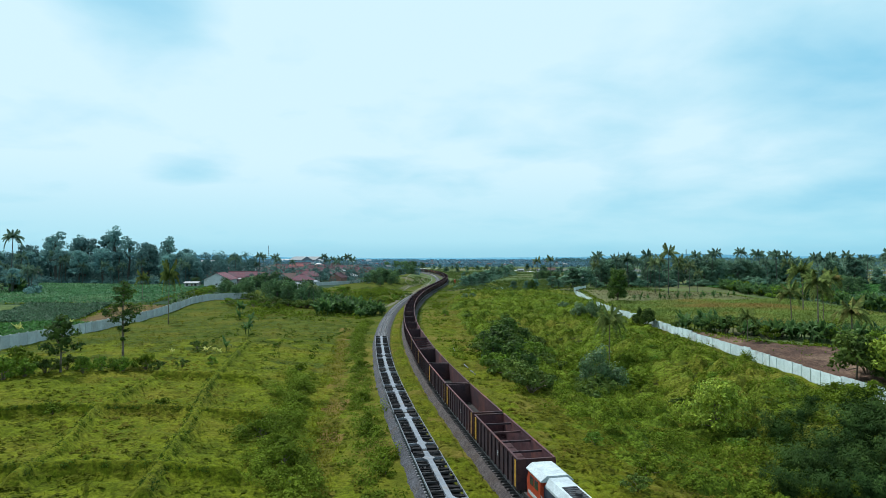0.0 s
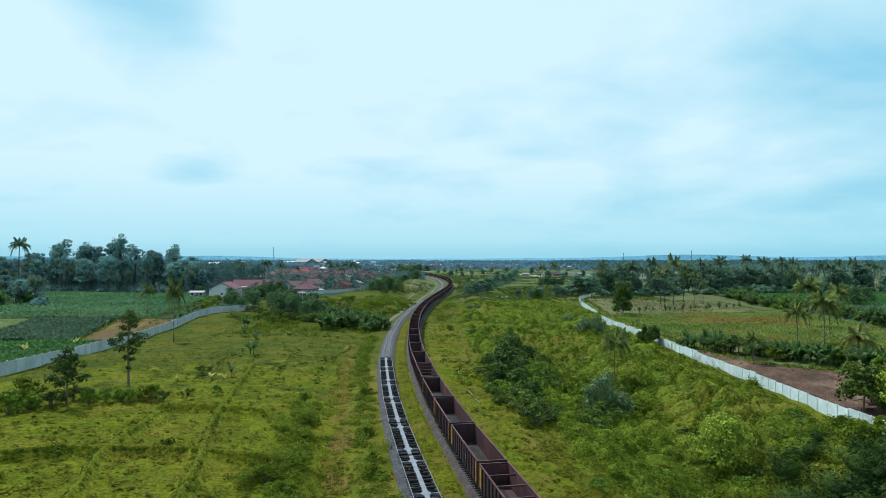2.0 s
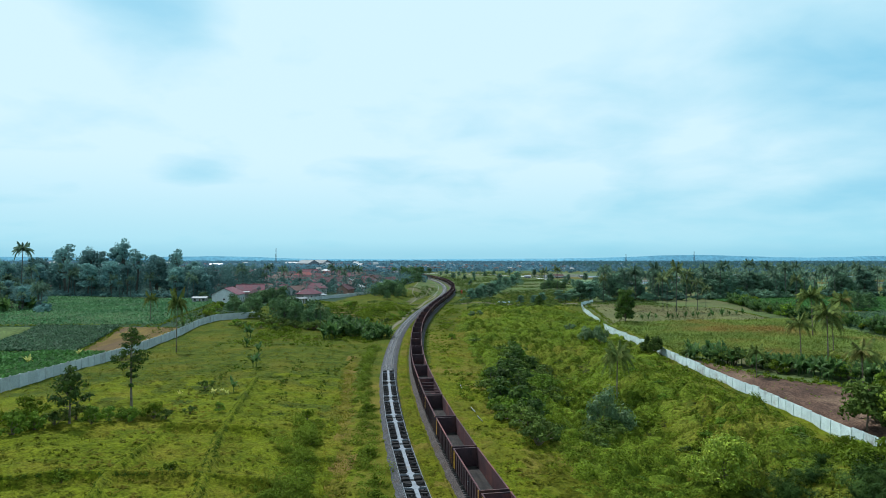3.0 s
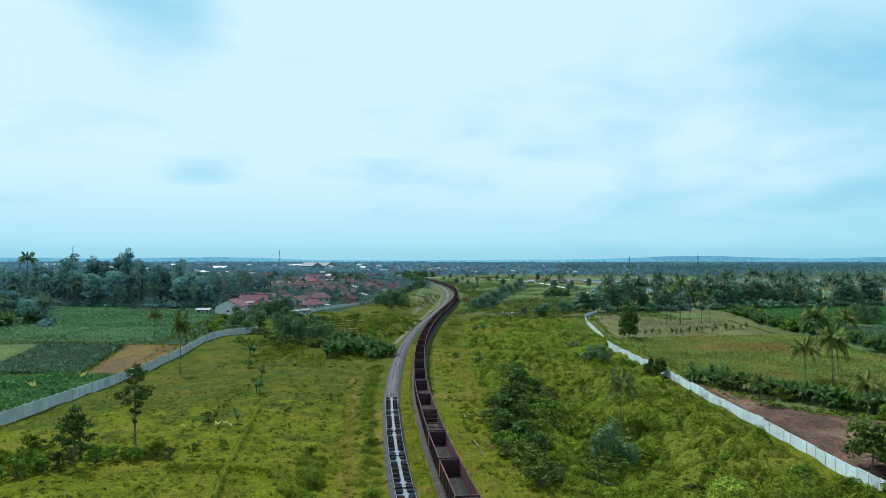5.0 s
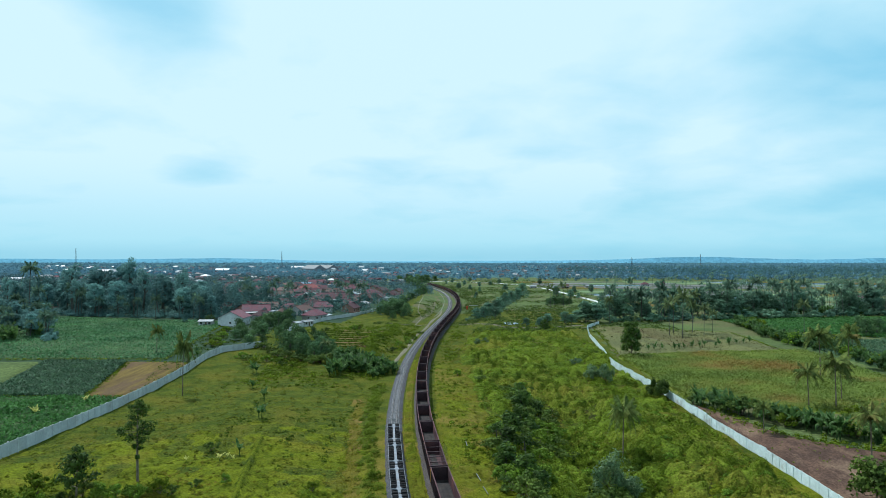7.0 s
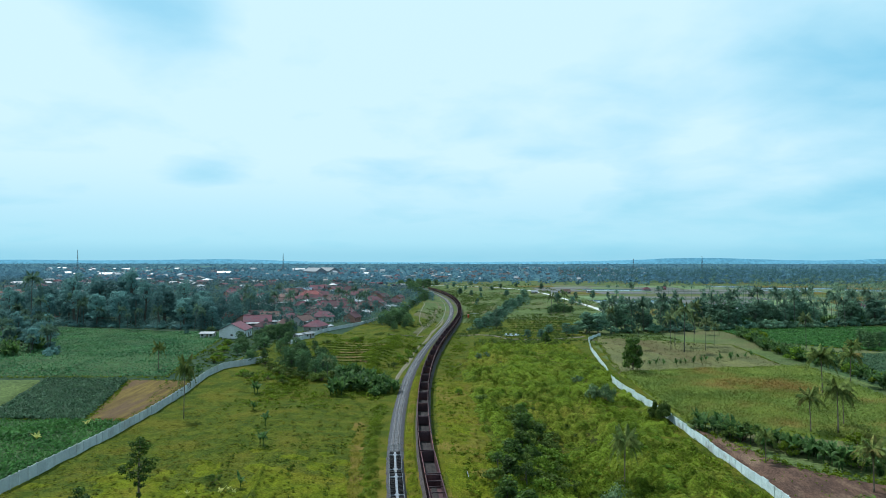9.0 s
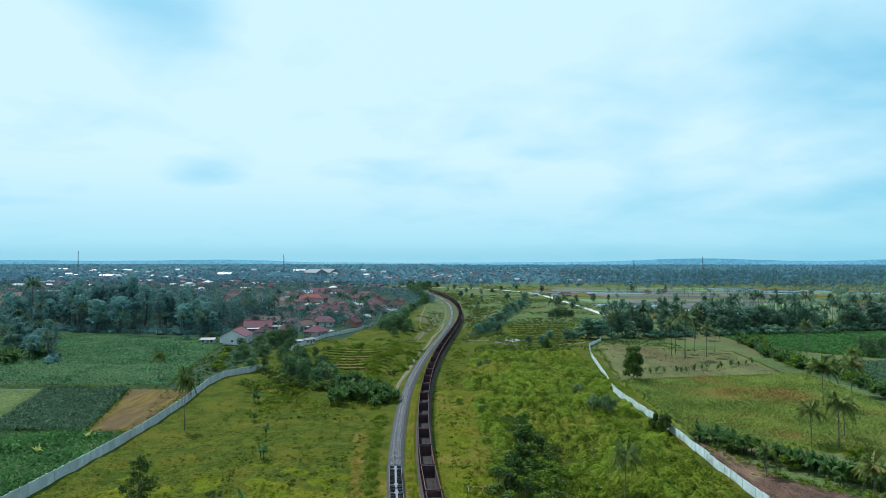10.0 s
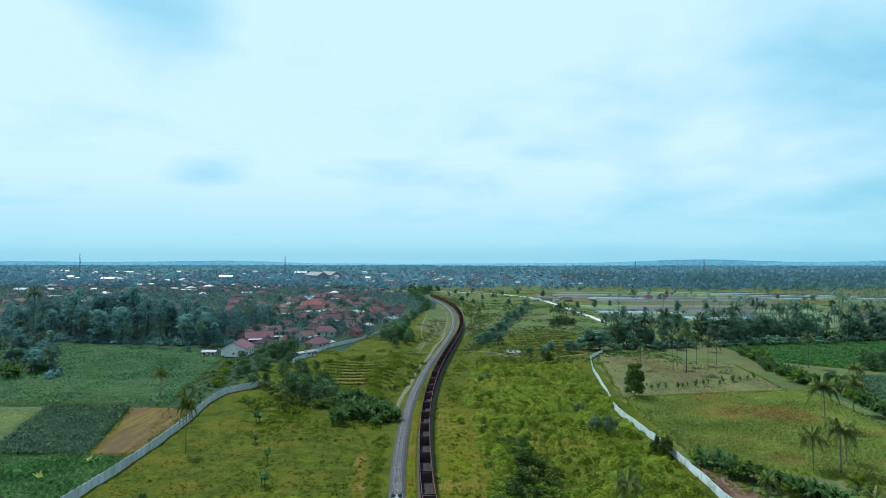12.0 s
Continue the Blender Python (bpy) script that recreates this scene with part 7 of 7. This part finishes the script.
def house(name, w, d, h, pitch, wall, roof, label, hip=False, awning=False, category="house", plain=False):
    """A one-storey house: w along x, d along y, walls h high; front (-y) with door and windows; ridge along x."""
    base = tagged(new(name), label, category)
    rise = pitch * d / 2
    body = Geo()
    if hip:
        body.box(-w / 2, w / 2, -d / 2, d / 2, -0.4, h)
    else:
        body.prism([(-d / 2, -0.4), (-d / 2, h), (0, h + rise), (d / 2, h), (d / 2, -0.4)], "x", -w / 2, w / 2)
    part("wall", body, wall, base)
    o, t = 0.7, 0.14
    low = h - pitch * o + 0.03
    tops = Geo()
    x = w / 2 + o * 0.8
    inset = d / 2 * 0.9 if hip else 0
    top, ye = h + rise + 0.05, d / 2 + o
    for dz in (0, t):
        tops.v += [(-x, -ye, low + dz), (x, -ye, low + dz), (x, ye, low + dz), (-x, ye, low + dz), (-x + inset, 0, top + dz), (x - inset, 0, top + dz)]
    tops.f += [(6, 7, 11, 10), (8, 9, 10, 11), (7, 8, 11), (9, 6, 10), (0, 4, 5, 1), (2, 5, 4, 3), (1, 5, 2), (3, 4, 0), (0, 1, 7, 6), (1, 2, 8, 7), (2, 3, 9, 8), (3, 0, 6, 9)]
    if not hip:
        tops.f = [f for f in tops.f if len(f) == 4][:4] + [(0, 1, 7, 6), (2, 3, 9, 8), (0, 6, 10, 4), (4, 10, 9, 3), (1, 5, 11, 7), (5, 2, 8, 11)]
    top_part = part("roof", tops, roof, base)
    if plain:
        return base
    part("ridge", Geo().tube([(-x + inset, 0, top + t), (x - inset, 0, top + t)], [0.14, 0.14], 6), roof, top_part)
    for side in (-1, 1) if not plain else ():
        y = side * d / 2
        a, b = sorted((y, y + side * 0.05))
        for u in (-0.32, 0.05, 0.33):
            if side < 0 and u == 0.05:
                part("door", Geo().box(u * w - 0.45, u * w + 0.45, a, b, 0, 2.05), WOOD, base)
            else:
                win = part("window", Geo().box(u * w - 0.6, u * w + 0.6, a, b, 0.95, 2.05), WOOD, base)
                c, e = sorted((y + side * 0.052, y + side * 0.07))
                part("pane", Geo().box(u * w - 0.5, u * w + 0.5, c, e, 1.05, 1.95), GLASS, win)
    for side in (-1, 1) if not plain else ():
        a, b = sorted((side * w / 2, side * (w / 2 + 0.05)))
        win = part("window", Geo().box(a, b, -0.5, 0.5, 1.1, 2.0), WOOD, base)
        c, e = sorted((side * (w / 2 + 0.052), side * (w / 2 + 0.07)))
        part("pane", Geo().box(c, e, -0.4, 0.4, 1.2, 1.9), GLASS, win)
    if awning:
        part("awning", Geo().prism([(-d / 2 - 2.6, h - 0.9), (-d / 2 - 2.6, h - 0.82), (-d / 2 - 0.02, h - 0.27), (-d / 2 - 0.02, h - 0.35)], "x", -w * 0.4, w * 0.4), ZINC, base, "zinc awning")
        for u in (-0.38, 0.38):
            part("awning_post", Geo().box(u * w - 0.05, u * w + 0.05, -d / 2 - 2.5, -d / 2 - 2.4, -0.4, h - 0.88), WOOD, base)
    return base


HOMES = Nursery(house("house", 11, 8, 3.1, 0.62, PLASTER, TILE_RED, "one-storey house with red clay tile roof", True),
                house("house", 9, 7.5, 3.0, 0.6, PLASTER_PINK, TILE_RED, "salmon house with red gabled tile roof"),
                house("house", 12, 9, 3.2, 0.55, PLASTER, TILE_BROWN, "pale house with weathered brown tile roof", False, True),
                house("house", 10, 8, 3.0, 0.65, PLASTER_PINK, TILE_BROWN, "small house with brown hipped tile roof", True),
                house("house", 8, 6.5, 2.9, 0.35, PLASTER, ZINC, "small house with pale zinc sheet roof"),
                house("house", 13, 8.5, 3.3, 0.6, PLASTER, TILE_RED, "long house with red tile roof and zinc awning", False, True))
SHEDS = Nursery(house("shed", 7, 5, 2.4, 0.22, PLASTER, ZINC, "low shed with bright zinc roof", category="shed"))
gable_house = Nursery(house("house", 14, 12, 4.0, 0.5, PLASTER_WHITE, TILE_RED, "white gable-ended house at the field's edge with red tile roof"))
gable_house.plant(-110.5, 312, 1.0, turn=93)
SHEDS.plant(-123, 308, 0.9, turn=5)
for x, y, turn, s in ((-75.5, 315, 62, 0.9), (-78.5, 311, 60, 0.8), (-147, 467, 10, 1.9), (-182, 432, 15, 1.3), (-181, 428, 30, 1.0), (-53, 480, 78, 1.7), (-170, 452, 0, 0.9), (-73, 352, 70, 0.8), (-108, 372, 20, 0.7), (-68, 436, 75, 0.8)):
    SHEDS.plant(x, y, s, turn=turn)
# kind, turn and scale of each house
for x, y, k, turn, s in ((-126.6, 374, 1, 88, 1.2), (-113.5, 356, 5, 15, 1.3), (-140, 384, 3, 10, 1.2), (-95.7, 352, 3, 20, 1.1), (-90.8, 369, 2, 65, 1.1), (-77, 342, 0, 68, 1.2), (-83, 390, 0, 12, 1.3), (-97, 424, 2, 80, 1.2), (-92, 406, 0, 70, 1.3),
                         (-88.7, 461, 5, 10, 1.5), (-66.5, 397, 1, 75, 1.25), (-87, 524, 4, 80, 1.4), (-64, 434, 4, 75, 1.2), (-70, 482, 3, 10, 1.4), (-54, 540, 0, 75, 1.4), (-103, 388, 0, 20, 1.1), (-118, 396, 2, 8, 1.1), (-106, 342, 0, 60, 0.9),
                         (-74, 420, 5, 72, 1.1), (-78, 442, 0, 15, 1.1), (-104, 440, 1, 70, 1.1), (-118, 428, 0, 0, 1.2), (-132, 410, 1, 12, 1.1), (-84, 494, 0, 10, 1.3), (-62, 510, 1, 78, 1.2), (-102, 490, 5, 10, 1.2), (-76, 556, 0, 75, 1.3),
                         (-159, 712, 1, 5, 1.9), (-117, 684, 0, 10, 1.8), (-171, 650, 3, 20, 1.6), (-234, 650, 0, 8, 1.6), (-214, 512, 0, 5, 1.5), (-271, 409, 3, 12, 1.5), (-100, 612, 0, 20, 1.5), (-126, 560, 1, 15, 1.4), (-142, 520, 2, 0, 1.3), (-120, 484, 0, 5, 1.2)):
    HOMES.plant(x, y, s * 0.86, k, turn)
Nursery(house("house", 20, 14, 3.6, 0.6, PLASTER, TILE_ORANGE, "large house with bright orange-red tile roof", True)).plant(-139, 594, 1.1, turn=8)
Nursery(house("workshop", 18, 11, 4.5, 0.3, PLASTER, BLUE_SHEET, "workshop with blue sheet roof", category="workshop")).plant(-172, 704, 1.0, turn=6)
# more of the village and the town behind it
TOWN = Nursery(*(house("house", w, d, h, pitch, wall, roof, label, hip, plain=True) for w, d, h, pitch, wall, roof, label, hip in (
    (11, 8, 3.2, 0.6, PLASTER, TILE_RED, "town house with red tile roof", True), (12, 9, 3.4, 0.55, PLASTER_PINK, TILE_RED, "gabled town house with red roof", False),
    (12, 9, 3.2, 0.5, PLASTER, TILE_BROWN, "town house with brown tile roof", False), (13, 8, 3.0, 0.25, PLASTER, ZINC, "low building with pale sheet roof", False),
    (12, 10, 6.4, 0.4, PLASTER, ZINC, "two-storey pale town building with sheet roof", True))))
town = np.random.default_rng(101)
for i in range(42):
    y = town.uniform(430, 700)
    x = -66 - town.uniform(0, 150) + (y - 480) * 0.1
    TOWN.plant(x, y, town.uniform(0.85, 1.2), int(town.choice([0, 1, 2, 0, 1, 3])), town.choice([70, 75, 10, 15]) + town.normal(0, 5))
for i in range(70):
    y = 520 * (950 / 520) ** town.random()
    x = -46 - (0.1 + 0.62 * town.random()) * y * (0.8 + 0.2 * town.random())
    TOWN.plant(x, y, town.uniform(0.8, 1.2), int(town.choice([0, 1, 2, 0, 1, 3, 4])), town.uniform(0, 180))


def far_roofs(n, y0, y1, left, right, wall, roof, label, big=1.0):
    """Far houses too many to count: one mesh of walls and roofs."""
    g, shade = Geo(), []
    for i in range(n):
        y = y0 * (y1 / y0) ** town.random()
        x = town.uniform(left, right) * y
        if abs(float(beside(x, y))) < 26 and y < 1060:
            continue
        w, d, h = big * town.uniform(3, 6), big * town.uniform(2.6, 4.6), big * town.uniform(2.6, 5)
        m = pose(x, y, float(land(x, y)), 0, 0, town.uniform(0, 180))
        k, f = len(g.v), len(g.f)
        g.box(-w, w, -d, d, -1, h)
        g.prism([(-d - 0.6, h + 0.01), (0, h + d * 0.5), (d + 0.6, h + 0.01)], "x", -w - 0.6, w + 0.6)
        g.v[k:] = [tuple(m @ Vector(p)) for p in g.v[k:]]
        shade += [0] * 6 + [1] * (len(g.f) - f - 6)
    me = g.mesh("far_houses", wall)
    me.materials.append(roof)
    me.polygons.foreach_set("material_index", np.array(shade, np.int32))
    me.update()
    tagged(new("far_houses", me), label, "town", kind="stuff")


far_roofs(150, 850, 2300, -0.68, -0.08, PLASTER, TILE_RED, "red-roofed houses of the far town")
far_roofs(130, 850, 2500, -0.68, -0.05, PLASTER, ZINC, "pale sheet-roofed buildings of the far town")
far_roofs(110, 1150, 2600, -0.06, 0.24, PLASTER, TILE_BROWN, "brown-roofed houses in the far plain")
far_roofs(70, 1150, 2600, -0.05, 0.30, PLASTER, ZINC, "pale-roofed houses in the far plain")
far_roofs(14, 1100, 2200, -0.66, -0.1, PLASTER_WHITE, ZINC, "large pale blocks standing out of the far town", 1.7)
for x, y, k, turn in ((333, 530, 0, 10), (352, 548, 2, 20), (385, 585, 4, 40), (210, 482, 4, 15), (92, 745, 4, 5), (113, 729, 4, 8), (128, 742, 2, 8), (160, 760, 4, 8), (240, 800, 0, 8), (270, 830, 1, 5)):
    HOMES.plant(x, y, 0.85, k, turn)

# large pale halls in the town
STATION = Nursery(house("warehouse", 70, 28, 9, 0.58, FLAT_GREY, ZINC, "tall twin-gabled shed with a pale steep roof", category="warehouse", plain=True))
STATION.plant(-341, 1500, 1.0, turn=128)
STATION.plant(-316, 1534, 1.0, turn=128)
HALLS = Nursery(house("warehouse", 46, 26, 7, 0.42, PLASTER, ZINC, "large warehouse with white gabled roof", category="warehouse"))
for x, y, turn, s in ((-640, 905, 0, 0.45), (-560, 1500, 5, 0.7), (-760, 1350, 10, 0.7), (-480, 1900, 5, 0.8), (-30, 1250, 10, 0.4)):
    HALLS.plant(x, y, s, turn=turn)


def mast(x, y, tall, label):
    tower = tagged(new("radio_mast"), label, "mast")
    g = Geo()
    for sx, sy in ((-1, -1), (1, -1), (1, 1), (-1, 1)):
        g.tube([(sx * 2.4, sy * 2.4, -1), (sx * 0.5, sy * 0.5, tall)], [0.35, 0.22], 4)
    part("legs", g, DARK_STEEL, tower)
    for k in range(9):
        z, r = tall * k / 9, 2.4 - 1.9 * k / 9
        part("brace", Geo().tube([(-r, -r, z), (r, r, z + tall / 9)], [0.18, 0.18], 4).tube([(r, -r, z), (-r, r, z + tall / 9)], [0.18, 0.18], 4), DARK_STEEL, tower)
    tower.matrix_basis = pose(x, y, float(land(x, y)))


mast(-1225, 2000, 66, "tall lattice radio mast over the town")
mast(1020, 2630, 52, "distant lattice mast above woods")
mast(700, 2500, 40, "small distant lattice mast")
mast(-640, 2300, 58, "slender lattice mast over far roofs")

# ---- small things beside the railway ----


def build_car():
    car = tagged(new("car"), "small white car parked on the lane", "car")
    part("body", Geo().prism([(-2.0, 0.35), (-2.05, 0.8), (-1.1, 0.95), (-0.6, 1.45), (1.2, 1.48), (1.85, 0.95), (1.95, 0.35)], "x", -0.8, 0.8), WHITE_PAINT, car)
    for side in (-1, 1):
        a, b = sorted((side * 0.802, side * 0.815))
        part("window", Geo().prism([(-0.85, 0.97), (-0.5, 1.38), (1.1, 1.4), (1.5, 0.97)], "x", a, b), GLASS, car)
        for y in (-1.25, 1.2):
            part("wheel", Geo().tube([(side * 0.66, y, 0.31), (side * 0.84, y, 0.31)], [0.31, 0.31], 14), DARK_STEEL, car)
    car.matrix_basis = pose(-58.2, 389, float(land(-58.2, 389)) + 0.07, 0, 0, -18)


build_car()
hut = tagged(new("signal_box"), "small red trackside signal box", "signal box")
part("cabin", Geo().box(-0.9, 0.9, -0.9, 0.9, -0.3, 3.4), ORANGE, hut)
part("roof", Geo().prism([(-1.2, 3.402), (0, 3.9), (1.2, 3.402)], "y", -1.2, 1.2), ORANGE, hut)
hut.matrix_basis = pose(8.4, 452, float(land(8.4, 452))) @ Matrix.Scale(0.7, 4)
gate = tagged(new("barrier_arm"), "white barrier arm beside the railway", "barrier")
part("arm", Geo().box(-3.2, 3.2, -0.07, 0.07, 1.5, 1.75), WHITE_PAINT, gate)
part("stand", Geo().box(-3.2, -2.8, -0.2, 0.2, -0.3, 1.5), DARK_STEEL, gate)
gate.matrix_basis = pose(13.5, 466, float(land(13.5, 466)))
for x, y, turn in ((2.2, 125.2, 4), (3.9, 106.4, 10), (4.8, 100.4, 11)):
    scrap = tagged(new("concrete_offcut"), "pale broken concrete strip lying in the grass", "debris", "offcuts beside the track")
    part("strip", Geo().prism([(-0.05, -0.1), (-0.05, 0.04), (0.04, 0.05), (0.05, -0.1)], "y", -1.7, 1.7), SLEEPER, scrap)
    scrap.matrix_basis = pose(x, y, float(land(x, y)) + 0.1, 0, 0, turn)
pond = tagged(new("pond", big_mesh("pond", [(x, y, float(land(28, 337)) + 0.12) for x, y in ((22.5, 338), (26, 332.5), (31, 333), (34.5, 338), (33, 343), (27, 344.5))] , [(0, 1, 2, 3), (0, 3, 4, 5)], WATER)), "small pale pond beside the path", "pond", kind="structure")

# ---- far country ----
far = np.random.default_rng(111)


def paddies():
    """Flat rice plots with low banks east of the far road, some under water."""
    for row in range(9):
        y0 = 400 + 58 * row + (row > 4) * 40
        y1 = y0 + 52
        x = 124 + (row % 2) * 8 - max(0, (y0 - 660)) * 0.15
        while x < 700:
            w = far.uniform(40, 95)
            if not (x < 290 and y0 < 440):
                roll, low = far.random(), 520 < y0 < 900 and x < 520
                wet = roll < (0.2 if low else 0.06)
                c = [(x, y0), (x + w - 2, y0 + far.normal(0, 2)), (x + w - 2 + far.normal(0, 4), y1), (x + far.normal(0, 3), y1)]
                field("paddy", c, WATER if wet else MUD if low and roll < 0.62 else (PADDY if far.random() < 0.75 else TERRACE), "flooded rice plot that mirrors the sky" if wet else "bare wet rice plot of dark mud" if low and roll < 0.62 else "flat green rice plot", 0.15 if wet else 0.1, 20)
            x += w


paddies()
# stepped plots: west below the village lane, and east of the line past the path
pieces = []
for k in range(8):
    y0 = 252 + 7.2 * k
    left, right = -58 - 0.6 * k, -29 + 0.1 * k
    if k % 3 != 2:
        field("terrace_step", [(left + 8, y0), (right - 6, y0 - 4), (right - 6, y0 - 1.5), (left + 8, y0 + 3)], TERRACE, "browned terraced plot with low steps", 0.05, 4)
    p = line_points([(left, y0 - 0.6), (right, y0 - 4.6)], 0.6, 0.25, rng)
    pieces.append(clumps(p, 0.6, rng.uniform(0.3, 0.8, len(p)), 24, 0.3, rng))
for k in range(9):
    y0 = 346 + 11 * k
    if k % 2:
        field("terrace_step", [(34, y0), (68, y0 + 4), (69, y0 + 9), (35, y0 + 5)], TERRACE, "browned terraced plot with low steps", 0.05, 4)
    p = line_points([(33, y0), (70, y0 + 4)], 0.7, 0.35, rng)
    pieces.append(clumps(p, 0.75, rng.uniform(0.4, 1.0, len(p)), 24, 0.36, rng))
stuff("terrace_weeds", pieces, BANK_LEAF, "dark weedy edges of low terraces", "scrub")


def far_odds(x, y):
    west = x < line_x(y) - 19
    near_line = (beside(x, y) > np.where(y < 620, -32, -15)) & (beside(x, y) < 26 + 0.02 * y)
    open_east = (~west) & (y < 1000) & (x < 720)
    grove = value_noise(x, y, 130, 12)
    odds = np.where(west, 0.75, np.where(open_east, 0.0, 0.35 + 0.65 * smooth((y - 1000) / 250)))
    middle = (np.abs(x / y - 0.06) < 0.14) & (y > 960) & (y < 1900)
    odds = np.where(middle, 0.25 + 0.4 * grove, odds)
    village = (x > -215) & (x < -30) & (y > 322) & (y < 640)
    odds = np.where(village, 0.62, odds)
    return odds * ~(near_line & (y < 1100)) * (0.45 + 0.8 * grove)


def far_woods(n, y0, y1, wide, per, size, rad, name, mat, label, odds):
    y = y0 * (y1 / y0) ** far.random(n)
    x = far.uniform(-1, 1, n) * wide * y
    ok = far.random(n) < odds(x, y)
    p = np.stack([x[ok], y[ok]], 1)
    k = len(p)
    r, h = rad * far.uniform(0.6, 1.3, k), far.uniform(4.5, 9, k)
    c, rr, hh = np.repeat(p, per, 0), np.repeat(r, per), np.repeat(h, per)
    m = len(c)
    a, e = far.uniform(0, 2 * np.pi, m), np.arccos(far.uniform(-0.9, 1, m))
    q = np.stack([c[:, 0] + rr * np.sin(e) * np.cos(a), c[:, 1] + rr * np.sin(e) * np.sin(a), land(c[:, 0], c[:, 1]) + hh * 0.5 + hh * 0.5 * np.cos(e)], 1)
    v, f = leaves(far, q, size, 0.45, 1.25)
    tagged(new(name, big_mesh(name, v, f, mat)), label, "woodland", kind="stuff")


# tree colours turn bluer from belt to belt, in place of haze in the air
far_woods(3600, 370, 650, 0.7, 44, 0.72, 2.2, "village_trees", VILLAGE_LEAF, "trees between village roofs", far_odds)
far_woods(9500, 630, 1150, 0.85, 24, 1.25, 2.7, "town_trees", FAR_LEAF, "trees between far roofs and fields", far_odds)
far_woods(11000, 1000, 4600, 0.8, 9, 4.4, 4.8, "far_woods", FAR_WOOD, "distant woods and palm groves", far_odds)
def palm_field(name, spots, fronds, label):
    """Many far palms in one mesh: a thin trunk and a drooping head each; spots: x, y, height."""
    v, k = [], fronds * 8 + 8
    for x, y, tall in spots:
        z = float(land(x, y))
        lean = far.normal(0, 0.05 * tall, 2)
        top = np.array([x + lean[0], y + lean[1], z + tall])
        for w in ((0.16, 0, 0), (0, 0.16, 0)):
            w, foot = np.array(w), np.array([x, y, z - 0.5])
            v += [foot - w, foot + w, top + w * 0.7, top - w * 0.7]
        for i in range(fronds):
            a, long, up = 2.4 * i + far.normal(0, 0.2), far.uniform(3.0, 4.4), 1.5 - 2.6 * i / fronds
            out, side = np.array([math.cos(a), math.sin(a), 0]), np.array([-math.sin(a), math.cos(a), -0.1]) * 0.62
            mid, tip = top + out * long * 0.55 + np.array([0, 0, up]), top + out * long + np.array([0, 0, up - 1.7])
            v += [top - side * 0.3, top + side * 0.3, mid + side, mid - side, mid - side, mid + side, tip + side * 0.2, tip - side * 0.2]
    f = np.arange(len(v)).reshape(-1, 4)
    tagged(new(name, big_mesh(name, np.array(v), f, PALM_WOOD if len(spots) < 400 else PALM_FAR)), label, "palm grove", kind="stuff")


spots = []
while len(spots) < 300:
    y = float(430 * (1000 / 430) ** far.random())
    x = float(far.uniform(0.2, 0.8)) * y
    if x > 118 and far.random() < 0.15 + 0.85 * float(smooth((x / y - 0.3) / 0.3)):
        spots.append((x, y, far.uniform(8, 15)))
palm_field("palm_scatter", spots, 12, "coconut palms scattered between rice plots")
spots = []
while len(spots) < 1500:
    y = float(820 * (1900 / 820) ** far.random())
    x = float(far.uniform(0.16, 0.9)) * y
    if far.random() < float(smooth((y - 820 - 500 * max(0.0, 0.5 - x / y)) / 260)):
        spots.append((x, y, far.uniform(9, 16)))
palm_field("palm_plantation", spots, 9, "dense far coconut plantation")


def ridge(name, y, height, seed, mat, label):
    xs = np.linspace(-4700, 4700, 160)
    top = height * (0.35 + 0.65 * value_noise(xs, xs * 0, 900, seed)) * (0.6 + 0.4 * smooth((xs + 500) / 2500)) + 4 * value_noise(xs, xs * 0, 130, seed + 1)
    v = np.concatenate([np.stack([xs, xs * 0 + y, xs * 0 - 20], 1), np.stack([xs, xs * 0 + y + 60, top], 1)])
    k = np.arange(159)
    f = np.stack([k, k + 1, k + 161, k + 160], 1)
    tagged(new(name, big_mesh(name, v, f, mat, True)), label, "hills", kind="structure")


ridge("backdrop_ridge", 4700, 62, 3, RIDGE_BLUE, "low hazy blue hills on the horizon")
